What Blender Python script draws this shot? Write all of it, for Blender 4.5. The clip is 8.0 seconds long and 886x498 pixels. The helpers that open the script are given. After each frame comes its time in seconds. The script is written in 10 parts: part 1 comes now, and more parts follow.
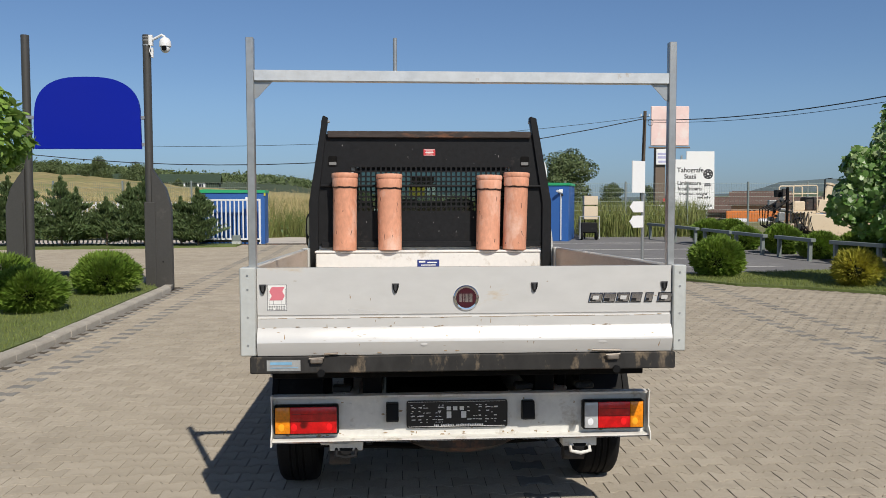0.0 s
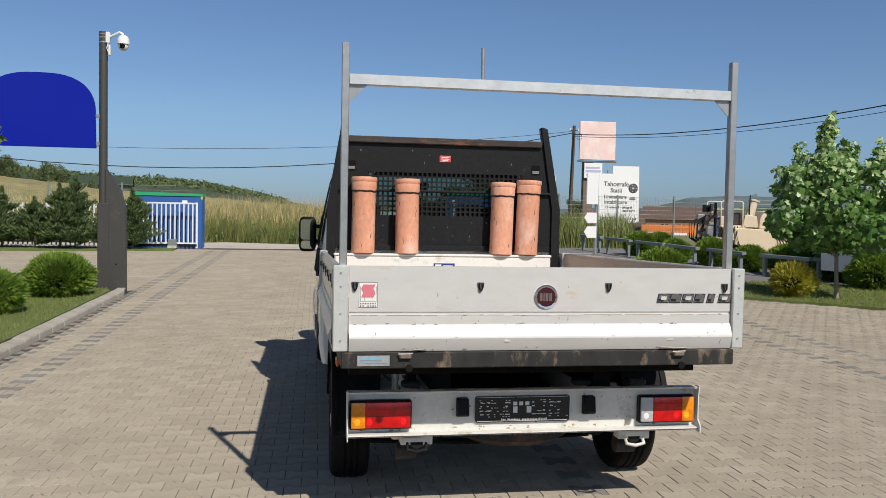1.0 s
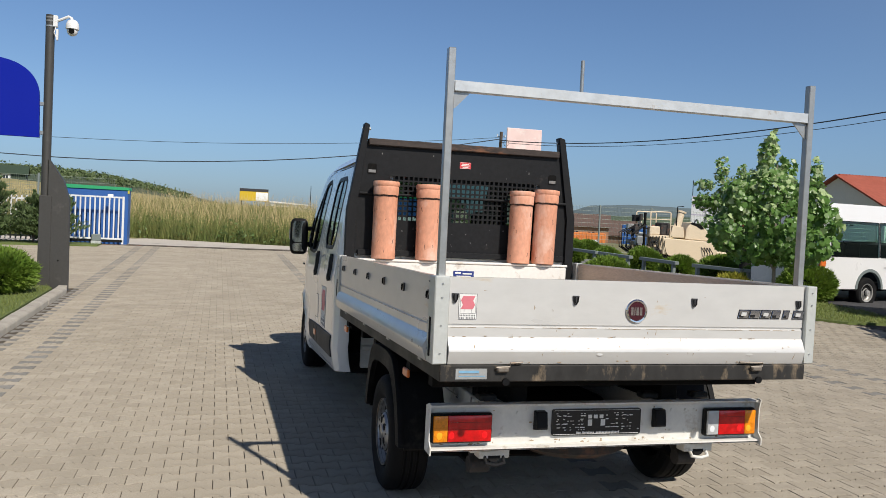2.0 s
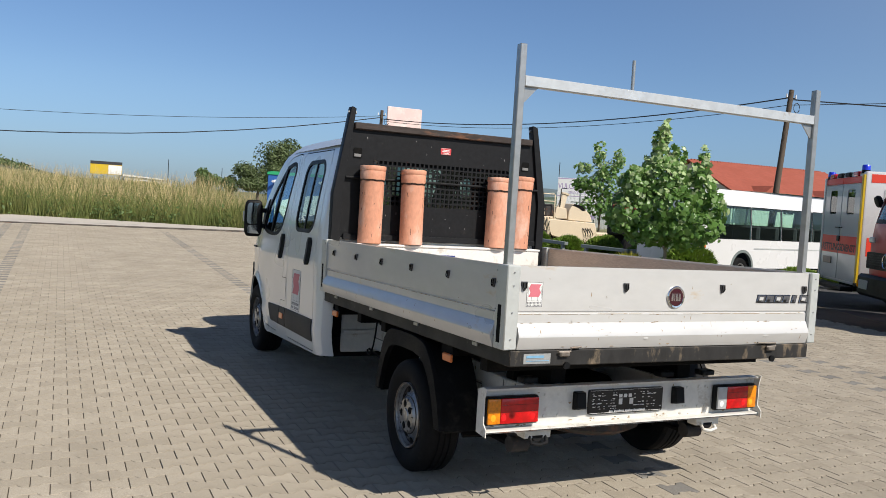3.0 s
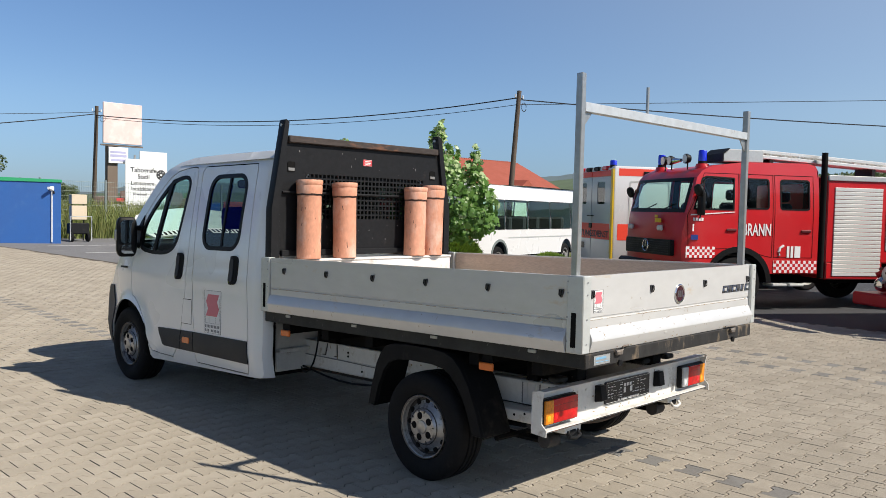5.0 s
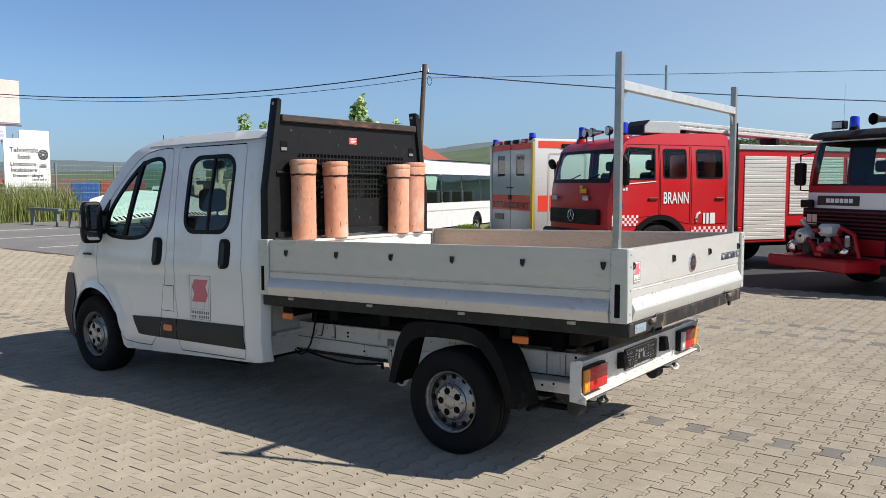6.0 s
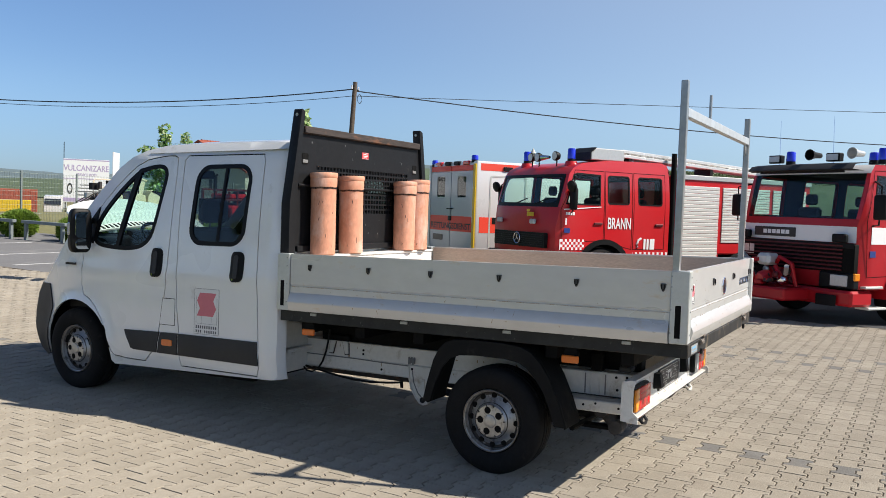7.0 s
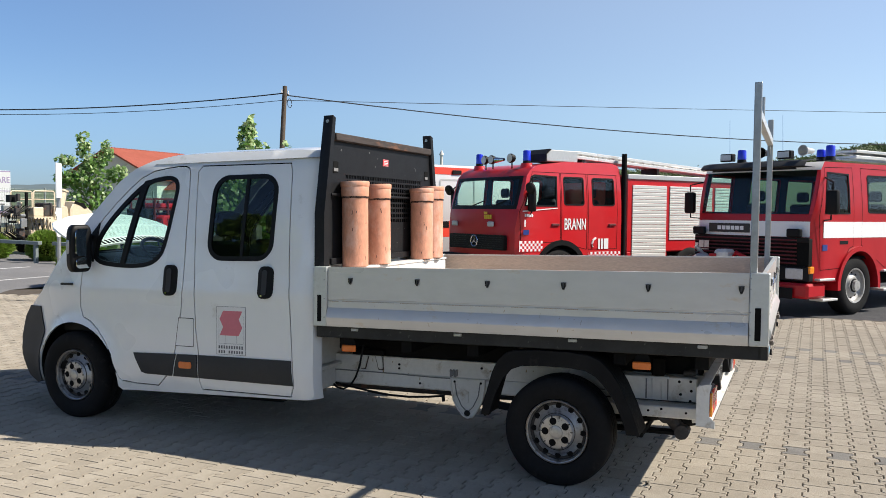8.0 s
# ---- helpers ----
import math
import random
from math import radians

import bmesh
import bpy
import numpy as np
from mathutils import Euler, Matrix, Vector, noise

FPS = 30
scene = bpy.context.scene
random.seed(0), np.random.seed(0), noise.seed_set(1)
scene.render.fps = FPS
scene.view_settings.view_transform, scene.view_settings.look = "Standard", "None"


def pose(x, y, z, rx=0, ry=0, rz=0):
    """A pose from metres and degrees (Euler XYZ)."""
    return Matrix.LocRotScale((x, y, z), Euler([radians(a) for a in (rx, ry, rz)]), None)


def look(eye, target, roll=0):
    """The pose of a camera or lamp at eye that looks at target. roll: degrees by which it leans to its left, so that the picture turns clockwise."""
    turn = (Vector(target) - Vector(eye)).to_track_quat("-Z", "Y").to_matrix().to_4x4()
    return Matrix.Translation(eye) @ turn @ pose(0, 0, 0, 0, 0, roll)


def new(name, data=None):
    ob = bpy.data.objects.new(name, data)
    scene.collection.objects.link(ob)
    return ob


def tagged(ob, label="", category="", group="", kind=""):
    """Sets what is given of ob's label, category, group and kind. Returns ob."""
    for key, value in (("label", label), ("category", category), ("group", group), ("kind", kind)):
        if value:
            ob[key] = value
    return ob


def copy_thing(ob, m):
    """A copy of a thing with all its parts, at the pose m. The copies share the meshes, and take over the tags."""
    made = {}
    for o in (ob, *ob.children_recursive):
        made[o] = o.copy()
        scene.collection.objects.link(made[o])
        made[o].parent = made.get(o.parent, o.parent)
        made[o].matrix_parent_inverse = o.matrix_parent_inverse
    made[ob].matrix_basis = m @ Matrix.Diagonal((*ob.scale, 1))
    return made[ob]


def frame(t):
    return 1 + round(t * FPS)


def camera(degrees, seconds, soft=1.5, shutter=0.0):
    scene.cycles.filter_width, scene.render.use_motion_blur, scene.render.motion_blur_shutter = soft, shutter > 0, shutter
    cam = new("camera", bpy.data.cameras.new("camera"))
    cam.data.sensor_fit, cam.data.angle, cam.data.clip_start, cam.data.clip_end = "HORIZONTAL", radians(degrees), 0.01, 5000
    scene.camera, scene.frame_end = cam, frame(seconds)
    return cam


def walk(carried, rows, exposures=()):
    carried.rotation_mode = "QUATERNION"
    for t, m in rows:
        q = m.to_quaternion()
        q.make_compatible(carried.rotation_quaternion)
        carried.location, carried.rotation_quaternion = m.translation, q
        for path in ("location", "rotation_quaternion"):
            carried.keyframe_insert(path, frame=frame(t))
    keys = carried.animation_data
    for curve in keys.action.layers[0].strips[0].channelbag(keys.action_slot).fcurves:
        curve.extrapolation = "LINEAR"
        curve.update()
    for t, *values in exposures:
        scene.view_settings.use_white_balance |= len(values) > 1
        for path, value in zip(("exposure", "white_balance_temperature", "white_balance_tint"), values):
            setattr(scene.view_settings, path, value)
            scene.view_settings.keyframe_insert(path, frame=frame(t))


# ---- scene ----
cam = camera(55.9, 8.0, 0.75)
PATH = [
    (0, (-0.31, -3.895, 1.677), (-0.207, -1.901, 1.567), -0.1),
    (0.5, (-0.706, -4.047, 1.669), (-0.511, -2.059, 1.57), 0.8),
    (1, (-1.14, -3.992, 1.637), (-0.835, -2.017, 1.551), 1.1),
    (1.5, (-1.58, -3.885, 1.652), (-1.178, -1.927, 1.582), 1.7),
    (2.8, (-2.797, -3.524, 1.643), (-2.027, -1.681, 1.537), 3.7),
    (3, (-3.003, -3.495, 1.657), (-2.166, -1.682, 1.547), 3.5),
    (3.5, (-3.441, -3.333, 1.639), (-2.458, -1.594, 1.532), 3.5),
    (4, (-3.816, -3.07, 1.676), (-2.688, -1.421, 1.585), 2.9),
    (4.5, (-4.279, -2.829, 1.704), (-2.976, -1.313, 1.623), 2.3),
    (5.8, (-5.11, -2.052, 1.721), (-3.559, -0.798, 1.577), 0.1),
    (6, (-5.245, -1.928, 1.727), (-3.653, -0.728, 1.573), 0.1),
    (6.5, (-5.525, -1.557, 1.704), (-3.855, -0.464, 1.572), 1.4),
    (7, (-5.738, -1.155, 1.692), (-4.012, -0.15, 1.591), 2.0),
    (7.5, (-5.912, -0.705, 1.708), (-4.129, 0.195, 1.612), 1.2),
    (8, (-6.013, -0.245, 1.706), (-4.189, 0.57, 1.616), 0.6),
]
walk(cam, [(t, look(eye, target, roll)) for t, eye, target, roll in PATH],
     [(0, -0.15), (1.5, -0.07), (3.5, 0.18), (4.5, 0.25), (6.5, 0.41), (8, 0.55)])

# ---- world, sun and exposure ----
SUN_WAY = Vector((0.876, -2.27, 2.40)).normalized()
world = bpy.data.worlds.new("sky")
scene.world = world
world.use_nodes = True
sky = world.node_tree.nodes.new("ShaderNodeTexSky")
sky.sky_type = "NISHITA"
sky.sun_disc = False
sky.sun_elevation = math.asin(SUN_WAY.z)
sky.sun_rotation = math.atan2(SUN_WAY.x, SUN_WAY.y)
sky.altitude = 900
sky.air_density = 1.0
sky.dust_density = 1.0
sky.ozone_density = 5.0
tint = world.node_tree.nodes.new("ShaderNodeMix")
tint.data_type, tint.blend_type = "RGBA", "MULTIPLY"
tint.inputs[0].default_value = 1.0
tint.inputs[7].default_value = (0.90, 0.95, 1.02, 1.0)
world.node_tree.links.new(sky.outputs[0], tint.inputs[6])
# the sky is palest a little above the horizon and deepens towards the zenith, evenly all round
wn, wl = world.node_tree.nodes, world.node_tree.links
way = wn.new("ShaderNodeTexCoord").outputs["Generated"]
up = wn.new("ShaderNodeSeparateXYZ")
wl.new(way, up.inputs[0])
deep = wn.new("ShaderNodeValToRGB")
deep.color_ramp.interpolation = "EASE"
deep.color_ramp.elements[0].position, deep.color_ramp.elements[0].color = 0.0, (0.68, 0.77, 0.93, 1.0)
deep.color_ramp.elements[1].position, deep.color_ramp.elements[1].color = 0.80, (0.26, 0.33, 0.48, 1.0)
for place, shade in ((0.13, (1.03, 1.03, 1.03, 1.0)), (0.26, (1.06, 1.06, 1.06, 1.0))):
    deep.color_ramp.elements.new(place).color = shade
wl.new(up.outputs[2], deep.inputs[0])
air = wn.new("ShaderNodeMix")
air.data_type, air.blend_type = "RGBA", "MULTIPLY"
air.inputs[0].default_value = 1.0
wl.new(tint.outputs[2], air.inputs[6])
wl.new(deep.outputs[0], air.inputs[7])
# summer haze whitens the sky on the sun's side
side_of_sun = wn.new("ShaderNodeVectorMath")
side_of_sun.operation = "DOT_PRODUCT"
side_of_sun.inputs[1].default_value = SUN_WAY
wl.new(way, side_of_sun.inputs[0])
near_sun = wn.new("ShaderNodeMapRange")
near_sun.inputs[1].default_value, near_sun.inputs[2].default_value = -0.30, 0.40
near_sun.interpolation_type = "SMOOTHSTEP"
wl.new(side_of_sun.outputs["Value"], near_sun.inputs[0])
glow = wn.new("ShaderNodeMix")
glow.data_type = "RGBA"
glow.inputs[6].default_value = (0.0, 0.0, 0.0, 1.0)
glow.inputs[7].default_value = (1.35, 1.25, 0.72, 1.0)
wl.new(near_sun.outputs[0], glow.inputs[0])
pale = wn.new("ShaderNodeMix")
pale.data_type, pale.blend_type = "RGBA", "MULTIPLY"
pale.inputs[0].default_value = 1.0
wl.new(glow.outputs[2], pale.inputs[6])
wl.new(deep.outputs[0], pale.inputs[7])
total = wn.new("ShaderNodeMix")
total.data_type, total.blend_type = "RGBA", "ADD"
total.inputs[0].default_value = 1.0
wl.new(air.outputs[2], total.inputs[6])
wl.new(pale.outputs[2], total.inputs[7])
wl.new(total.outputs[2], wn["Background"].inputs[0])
world.node_tree.nodes["Background"].inputs[1].default_value = 0.091
sun = new("sun", bpy.data.lights.new("sun", "SUN"))
sun.data.energy = 5.0
sun.data.angle = radians(0.6)
sun.data.color = (1.0, 0.93, 0.825)
sun.matrix_world = look(SUN_WAY * 50, (0, 0, 0))

# ---- materials ----
def nodes_of(name):
    m = bpy.data.materials.new(name)
    m.use_nodes = True
    return m, m.node_tree.nodes, m.node_tree.links


def noise_node(n, l, coord, scale, detail=4.0, rough=0.6):
    x = n.new("ShaderNodeTexNoise")
    x.inputs["Scale"].default_value = scale
    x.inputs["Detail"].default_value = detail
    x.inputs["Roughness"].default_value = rough
    l.new(coord, x.inputs["Vector"])
    return x.outputs["Fac"]


def ramp(n, l, value, lo, hi, a=0.0, b=1.0):
    x = n.new("ShaderNodeMapRange")
    x.inputs[1].default_value, x.inputs[2].default_value = lo, hi
    x.inputs[3].default_value, x.inputs[4].default_value = a, b
    l.new(value, x.inputs[0])
    return x.outputs[0]


def blend(n, l, fac, a, b, kind="MIX"):
    x = n.new("ShaderNodeMix")
    x.data_type, x.blend_type = "RGBA", kind
    for socket, value in ((x.inputs[0], fac), (x.inputs[6], a), (x.inputs[7], b)):
        if isinstance(value, bpy.types.NodeSocket):
            l.new(value, socket)
        elif isinstance(value, (int, float)):
            socket.default_value = value
        else:
            socket.default_value = (*value, 1.0)
    return x.outputs[2]


def mat(name, rgb, rough=0.5, metal=0.0, var=0.12, fine=30.0, big=1.3, bump=0.0, bump_scale=120.0, dirt=None, coat=0.0,
        rand=0.0, island=0.0, stretch=None, spec=0.5, emit=None):
    """A surface with grain at two scales, optional dirt (rgb, cover, scale), relief and a clear coat."""
    m, n, l = nodes_of(name)
    p = n["Principled BSDF"]
    coord = n.new("ShaderNodeTexCoord").outputs["Object"]
    if stretch:
        mp = n.new("ShaderNodeMapping")
        mp.inputs["Scale"].default_value = stretch
        l.new(coord, mp.inputs["Vector"])
        coord = mp.outputs[0]
    n1, n2 = noise_node(n, l, coord, fine), noise_node(n, l, coord, big, 3.0)
    lo, hi = [max(0.0, c * (1 - var)) for c in rgb], [min(1.0, c * (1 + var)) for c in rgb]
    col = blend(n, l, ramp(n, l, n1, 0.3, 0.7), lo, hi)
    col = blend(n, l, ramp(n, l, n2, 0.3, 0.7, 0.0, 0.6), col, [c * (1 - 1.3 * var) for c in rgb])
    if rand or island:
        src = n.new("ShaderNodeObjectInfo").outputs["Random"] if rand else n.new("ShaderNodeNewGeometry").outputs["Random Per Island"]
        hs = n.new("ShaderNodeHueSaturation")
        amount = rand or island
        l.new(ramp(n, l, src, 0, 1, 1 - amount, 1 + amount), hs.inputs["Value"])
        l.new(ramp(n, l, src, 0, 1, 1 + amount * 0.3, 1 - amount * 0.3), hs.inputs["Saturation"])
        l.new(col, hs.inputs["Color"])
        col = hs.outputs[0]
    if dirt:
        rgb2, cover, scale = dirt
        n3 = noise_node(n, l, coord, scale, 6.0, 0.7)
        col = blend(n, l, ramp(n, l, n3, 0.68 - cover * 0.4, 0.78 - cover * 0.3, 0.0, 0.85), col, rgb2)
    l.new(col, p.inputs["Base Color"])
    l.new(ramp(n, l, n2, 0.3, 0.7, max(0.02, rough - 0.08), min(1.0, rough + 0.1)), p.inputs["Roughness"])
    p.inputs["Metallic"].default_value = metal
    p.inputs["Specular IOR Level"].default_value = spec
    p.inputs["Coat Weight"].default_value = coat
    p.inputs["Coat Roughness"].default_value = 0.06
    if bump:
        b = n.new("ShaderNodeBump")
        b.inputs["Strength"].default_value = bump
        b.inputs["Distance"].default_value = 0.01
        l.new(noise_node(n, l, coord, bump_scale, 5.0), b.inputs["Height"])
        l.new(b.outputs[0], p.inputs["Normal"])
    if emit:
        p.inputs["Emission Color"].default_value = (*emit[0], 1)
        p.inputs["Emission Strength"].default_value = emit[1]
    return m


def glass(name, tint=(0.8, 0.9, 0.86), gloss=0.02, clear=0.06):
    """A thin pane: tinted see-through with a mirror coat that grows at grazing angles."""
    m, n, l = nodes_of(name)
    n.remove(n["Principled BSDF"])
    t, g, mix, fr = (n.new("ShaderNodeBsdfTransparent"), n.new("ShaderNodeBsdfGlossy"), n.new("ShaderNodeMixShader"), n.new("ShaderNodeLayerWeight"))
    t.inputs[0].default_value = (*tint, 1)
    g.inputs["Roughness"].default_value = gloss
    fr.inputs[0].default_value = 0.5
    p5 = n.new("ShaderNodeMath")
    p5.operation = "POWER"
    p5.inputs[1].default_value = 4.5
    l.new(fr.outputs[1], p5.inputs[0])
    l.new(ramp(n, l, p5.outputs[0], 0, 1, clear, 0.9), mix.inputs[0])
    l.new(t.outputs[0], mix.inputs[1])
    l.new(g.outputs[0], mix.inputs[2])
    l.new(mix.outputs[0], n["Material Output"].inputs[0])
    return m


def leaf_mat(name, rgb, back, rough=0.45, glow=0.35):
    """Leaves: a glossy top, some light through them, and a tone that varies from leaf to leaf."""
    m, n, l = nodes_of(name)
    p = n["Principled BSDF"]
    isl = n.new("ShaderNodeNewGeometry").outputs["Random Per Island"]
    col = blend(n, l, isl, [c * 0.65 for c in rgb], [min(1, c * 1.4) for c in rgb])
    coord = n.new("ShaderNodeTexCoord").outputs["Object"]
    col = blend(n, l, ramp(n, l, noise_node(n, l, coord, 3.0), 0.35, 0.7, 0, 0.5), col, back)
    l.new(col, p.inputs["Base Color"])
    p.inputs["Roughness"].default_value = rough
    tr, mix = n.new("ShaderNodeBsdfTranslucent"), n.new("ShaderNodeMixShader")
    l.new(col, tr.inputs[0])
    mix.inputs[0].default_value = glow
    l.new(p.outputs[0], mix.inputs[1])
    l.new(tr.outputs[0], mix.inputs[2])
    l.new(mix.outputs[0], n["Material Output"].inputs[0])
    return m


def paving_mat(name, rgb, rand=0.0, island=0.0):
    """Concrete pavers: speckled, sandy, with stains of several sizes."""
    m = mat(name, rgb, 0.85, var=0.2, fine=120.0, big=0.9, bump=0.35, bump_scale=220.0, rand=rand, island=island,
            dirt=([c * 0.78 for c in rgb], 0.42, 3.0), spec=0.25)
    m.node_tree.nodes["Principled BSDF"].inputs["Diffuse Roughness"].default_value = 0.3
    return m


WHITE = mat("van_white_paint", (0.80, 0.81, 0.80), 0.28, var=0.03, fine=5, big=0.8, coat=0.9, dirt=((0.52, 0.50, 0.45), 0.12, 2.0))
BOARD = mat("board_white_aluminium", (0.625, 0.62, 0.605), 0.33, metal=0.18, var=0.06, fine=7, big=1.2, bump=0.10, bump_scale=4.0, coat=0.4, dirt=((0.56, 0.45, 0.31), 0.16, 3.5), stretch=(0.8, 0.8, 2.0))
POSTAL = mat("post_grey_aluminium", (0.58, 0.60, 0.58), 0.42, metal=0.3, var=0.07, dirt=((0.35, 0.34, 0.30), 0.2, 5))
FRAME_WHITE = mat("chassis_white_paint", (0.68, 0.67, 0.63), 0.5, var=0.08, dirt=((0.34, 0.28, 0.20), 0.27, 6))
# paler than the galvanised steel of the rack posts, for the crossbar
BARSTEEL = mat("pale_galvanised_bar", (0.60, 0.625, 0.64), 0.38, metal=0.35, var=0.12, fine=20, big=3, dirt=((0.34, 0.26, 0.18), 0.10, 9))
GALV = mat("galvanised_steel", (0.40, 0.415, 0.42), 0.36, metal=0.62, var=0.14, fine=22, big=4, dirt=((0.30, 0.26, 0.22), 0.14, 7))
DARKSTEEL = mat("dark_grey_painted_steel", (0.0125, 0.0130, 0.0145), 0.5, var=0.25, bump=0.08, dirt=((0.045, 0.04, 0.036), 0.16, 6), spec=0.2)
RAIL = mat("scuffed_black_frame", (0.030, 0.029, 0.028), 0.6, var=0.35, fine=18, dirt=((0.26, 0.20, 0.135), 0.36, 7), spec=0.3, stretch=(1, 1, 0.5))
RUST = mat("rusted_steel", (0.040, 0.036, 0.035), 0.75, var=0.3, fine=40, big=8, dirt=((0.17, 0.07, 0.035), 0.42, 5))
RAILSIDE = mat("worn_black_side_rail", (0.024, 0.025, 0.025), 0.55, var=0.3, fine=14, big=3, dirt=((0.13, 0.125, 0.11), 0.16, 26), spec=0.3)
CLEAT = mat("worn_steel_cleat", (0.24, 0.21, 0.18), 0.5, metal=0.5, var=0.2, fine=60, dirt=((0.16, 0.09, 0.05), 0.3, 20))
LATCHGREY = mat("latch_steel", (0.085, 0.085, 0.09), 0.4, metal=0.5, var=0.2, fine=80)
TOPRUST = mat("rust_streaked_rail", (0.045, 0.034, 0.030), 0.8, var=0.3, fine=40, big=8, dirt=((0.20, 0.085, 0.042), 0.38, 5), stretch=(0.6, 1, 2))
RUSTSPOT = mat("rust_stain", (0.36, 0.27, 0.17), 0.8, var=0.3, fine=60)
PLASTIC = mat("black_plastic", (0.0065, 0.0068, 0.0075), 0.5, var=0.1, bump=0.12, bump_scale=400, spec=0.18)
GUARD = mat("dusty_black_mud_guard", (0.0075, 0.0078, 0.0085), 0.6, var=0.2, fine=20, big=4, bump=0.2, bump_scale=200, dirt=((0.030, 0.027, 0.023), 0.22, 5), spec=0.16)
STRIPGREY = mat("dark_grey_trim_plastic", (0.020, 0.0215, 0.024), 0.6, var=0.1, bump=0.1, bump_scale=500)
RUBBER = mat("tyre_rubber", (0.009, 0.009, 0.0095), 0.8, var=0.25, bump=0.2, dirt=((0.03, 0.027, 0.024), 0.14, 8), spec=0.22)
# near-black: the shade of undersides, gaps and holes is in this colour
VOID = mat("underbody_and_recess_black", (0.005, 0.005, 0.005), 0.8, var=0.3, dirt=((0.02, 0.016, 0.012), 0.2, 5), spec=0.15)
RIMS = mat("silver_wheel_steel", (0.44, 0.44, 0.44), 0.34, metal=0.75, var=0.16, fine=40, dirt=((0.09, 0.075, 0.06), 0.38, 14))
RIMGRIME = mat("grimy_wheel_recess", (0.055, 0.05, 0.046), 0.6, metal=0.3, var=0.4, fine=50, big=10, dirt=((0.26, 0.25, 0.24), 0.3, 22))
CHROME = mat("chrome", (0.75, 0.75, 0.76), 0.1, metal=1.0, var=0.03)
CLAY = mat("terracotta_clay", (0.67, 0.315, 0.20), 0.62, var=0.16, fine=40, big=3.5, bump=0.14, bump_scale=90, rand=0.10, dirt=((0.76, 0.52, 0.42), 0.46, 3.2), stretch=(1, 1, 0.5))
MARK = mat("dark_scratch", (0.10, 0.06, 0.045), 0.8, var=0.2)
PLY = mat("dusty_plywood", (0.55, 0.465, 0.385), 0.8, var=0.18, fine=45, big=2.5, bump=0.15, dirt=((0.44, 0.35, 0.27), 0.30, 4), stretch=(4, 0.6, 4))
BOXWHITE = mat("worn_white_box_paint", (0.72, 0.71, 0.68), 0.55, var=0.06, dirt=((0.45, 0.40, 0.34), 0.22, 7))
AMBER = mat("amber_lens", (0.80, 0.25, 0.006), 0.2, var=0.25, fine=60, coat=0.3)
REDLENS = mat("red_lens", (0.60, 0.004, 0.006), 0.2, var=0.35, fine=22, coat=0.3)
CLEARLENS = mat("clear_lens", (0.48, 0.49, 0.50), 0.12, var=0.1, coat=0.8)
MARKER = mat("orange_side_marker", (0.70, 0.16, 0.02), 0.3, var=0.1, coat=0.4)
BADGE = mat("badge_dark_red", (0.05, 0.004, 0.012), 0.25, coat=0.7, var=0.1)
LABELRED = mat("label_red", (0.62, 0.05, 0.06), 0.5, var=0.06)
STICKERRED = mat("sticker_faded_red", (0.64, 0.18, 0.22), 0.45, var=0.06)
PAPER = mat("sticker_white", (0.76, 0.76, 0.74), 0.5, var=0.04)
INKGREY = mat("ink_grey", (0.13, 0.13, 0.14), 0.6, var=0.05)
PLATEBLACK = mat("plate_black", (0.012, 0.012, 0.013), 0.35, var=0.1)
LABELBLUE = mat("label_blue", (0.02, 0.04, 0.20), 0.4, var=0.08)
CABGLASS = glass("tinted_vehicle_glass", (0.70, 0.88, 0.82), 0.012, 0.045)
DARKGLASS = glass("dark_vehicle_glass", (0.20, 0.25, 0.25), 0.015, 0.07)
BACKGLASS = glass("smoked_rear_glass", (0.34, 0.40, 0.38), 0.012, 0.045)
SEATCLOTH = mat("dark_seat_cloth", (0.035, 0.037, 0.045), 0.9, var=0.2, bump=0.2)
LINER = mat("cab_liner_grey", (0.20, 0.20, 0.20), 0.8, var=0.1)
DOORLINER = mat("dark_door_lining", (0.03, 0.03, 0.032), 0.85, var=0.15)
PAVER = paving_mat("paver_sand_grey", (0.378, 0.334, 0.268), rand=0.08)
PAVER_ALL = paving_mat("paver_sand_grey_far", (0.378, 0.334, 0.268), island=0.08)
PAVER_DARK_ALL = paving_mat("paver_dark_grey_far", (0.228, 0.218, 0.200), island=0.12)
JOINT = mat("joint_sand", (0.085, 0.068, 0.05), 0.95, var=0.25, fine=200, bump=0.3)
ASPHALT = mat("asphalt", (0.185, 0.183, 0.185), 0.9, var=0.18, fine=180, big=0.5, bump=0.4, bump_scale=260, dirt=((0.24, 0.235, 0.225), 0.3, 0.8))
ASPHALT_DARK = mat("dark_asphalt", (0.055, 0.055, 0.06), 0.9, var=0.25, fine=150, big=0.6, bump=0.5, bump_scale=200, dirt=((0.09, 0.088, 0.085), 0.3, 1.2))
CONCRETE = mat("pale_concrete", (0.52, 0.48, 0.43), 0.9, var=0.12, fine=60, big=0.4, bump=0.3, dirt=((0.27, 0.25, 0.22), 0.3, 1.0))
KERB = mat("kerb_concrete", (0.40, 0.37, 0.32), 0.9, var=0.12, fine=90, big=2, bump=0.4, rand=0.06, dirt=((0.27, 0.24, 0.21), 0.3, 4))
LAWN = mat("lawn_earth", (0.13, 0.17, 0.045), 0.95, var=0.3, fine=25, big=1.2, bump=0.6, bump_scale=60)
FIELD = mat("field_ground", (0.20, 0.19, 0.08), 0.95, var=0.3, fine=8, big=0.15, bump=0.6, bump_scale=20)
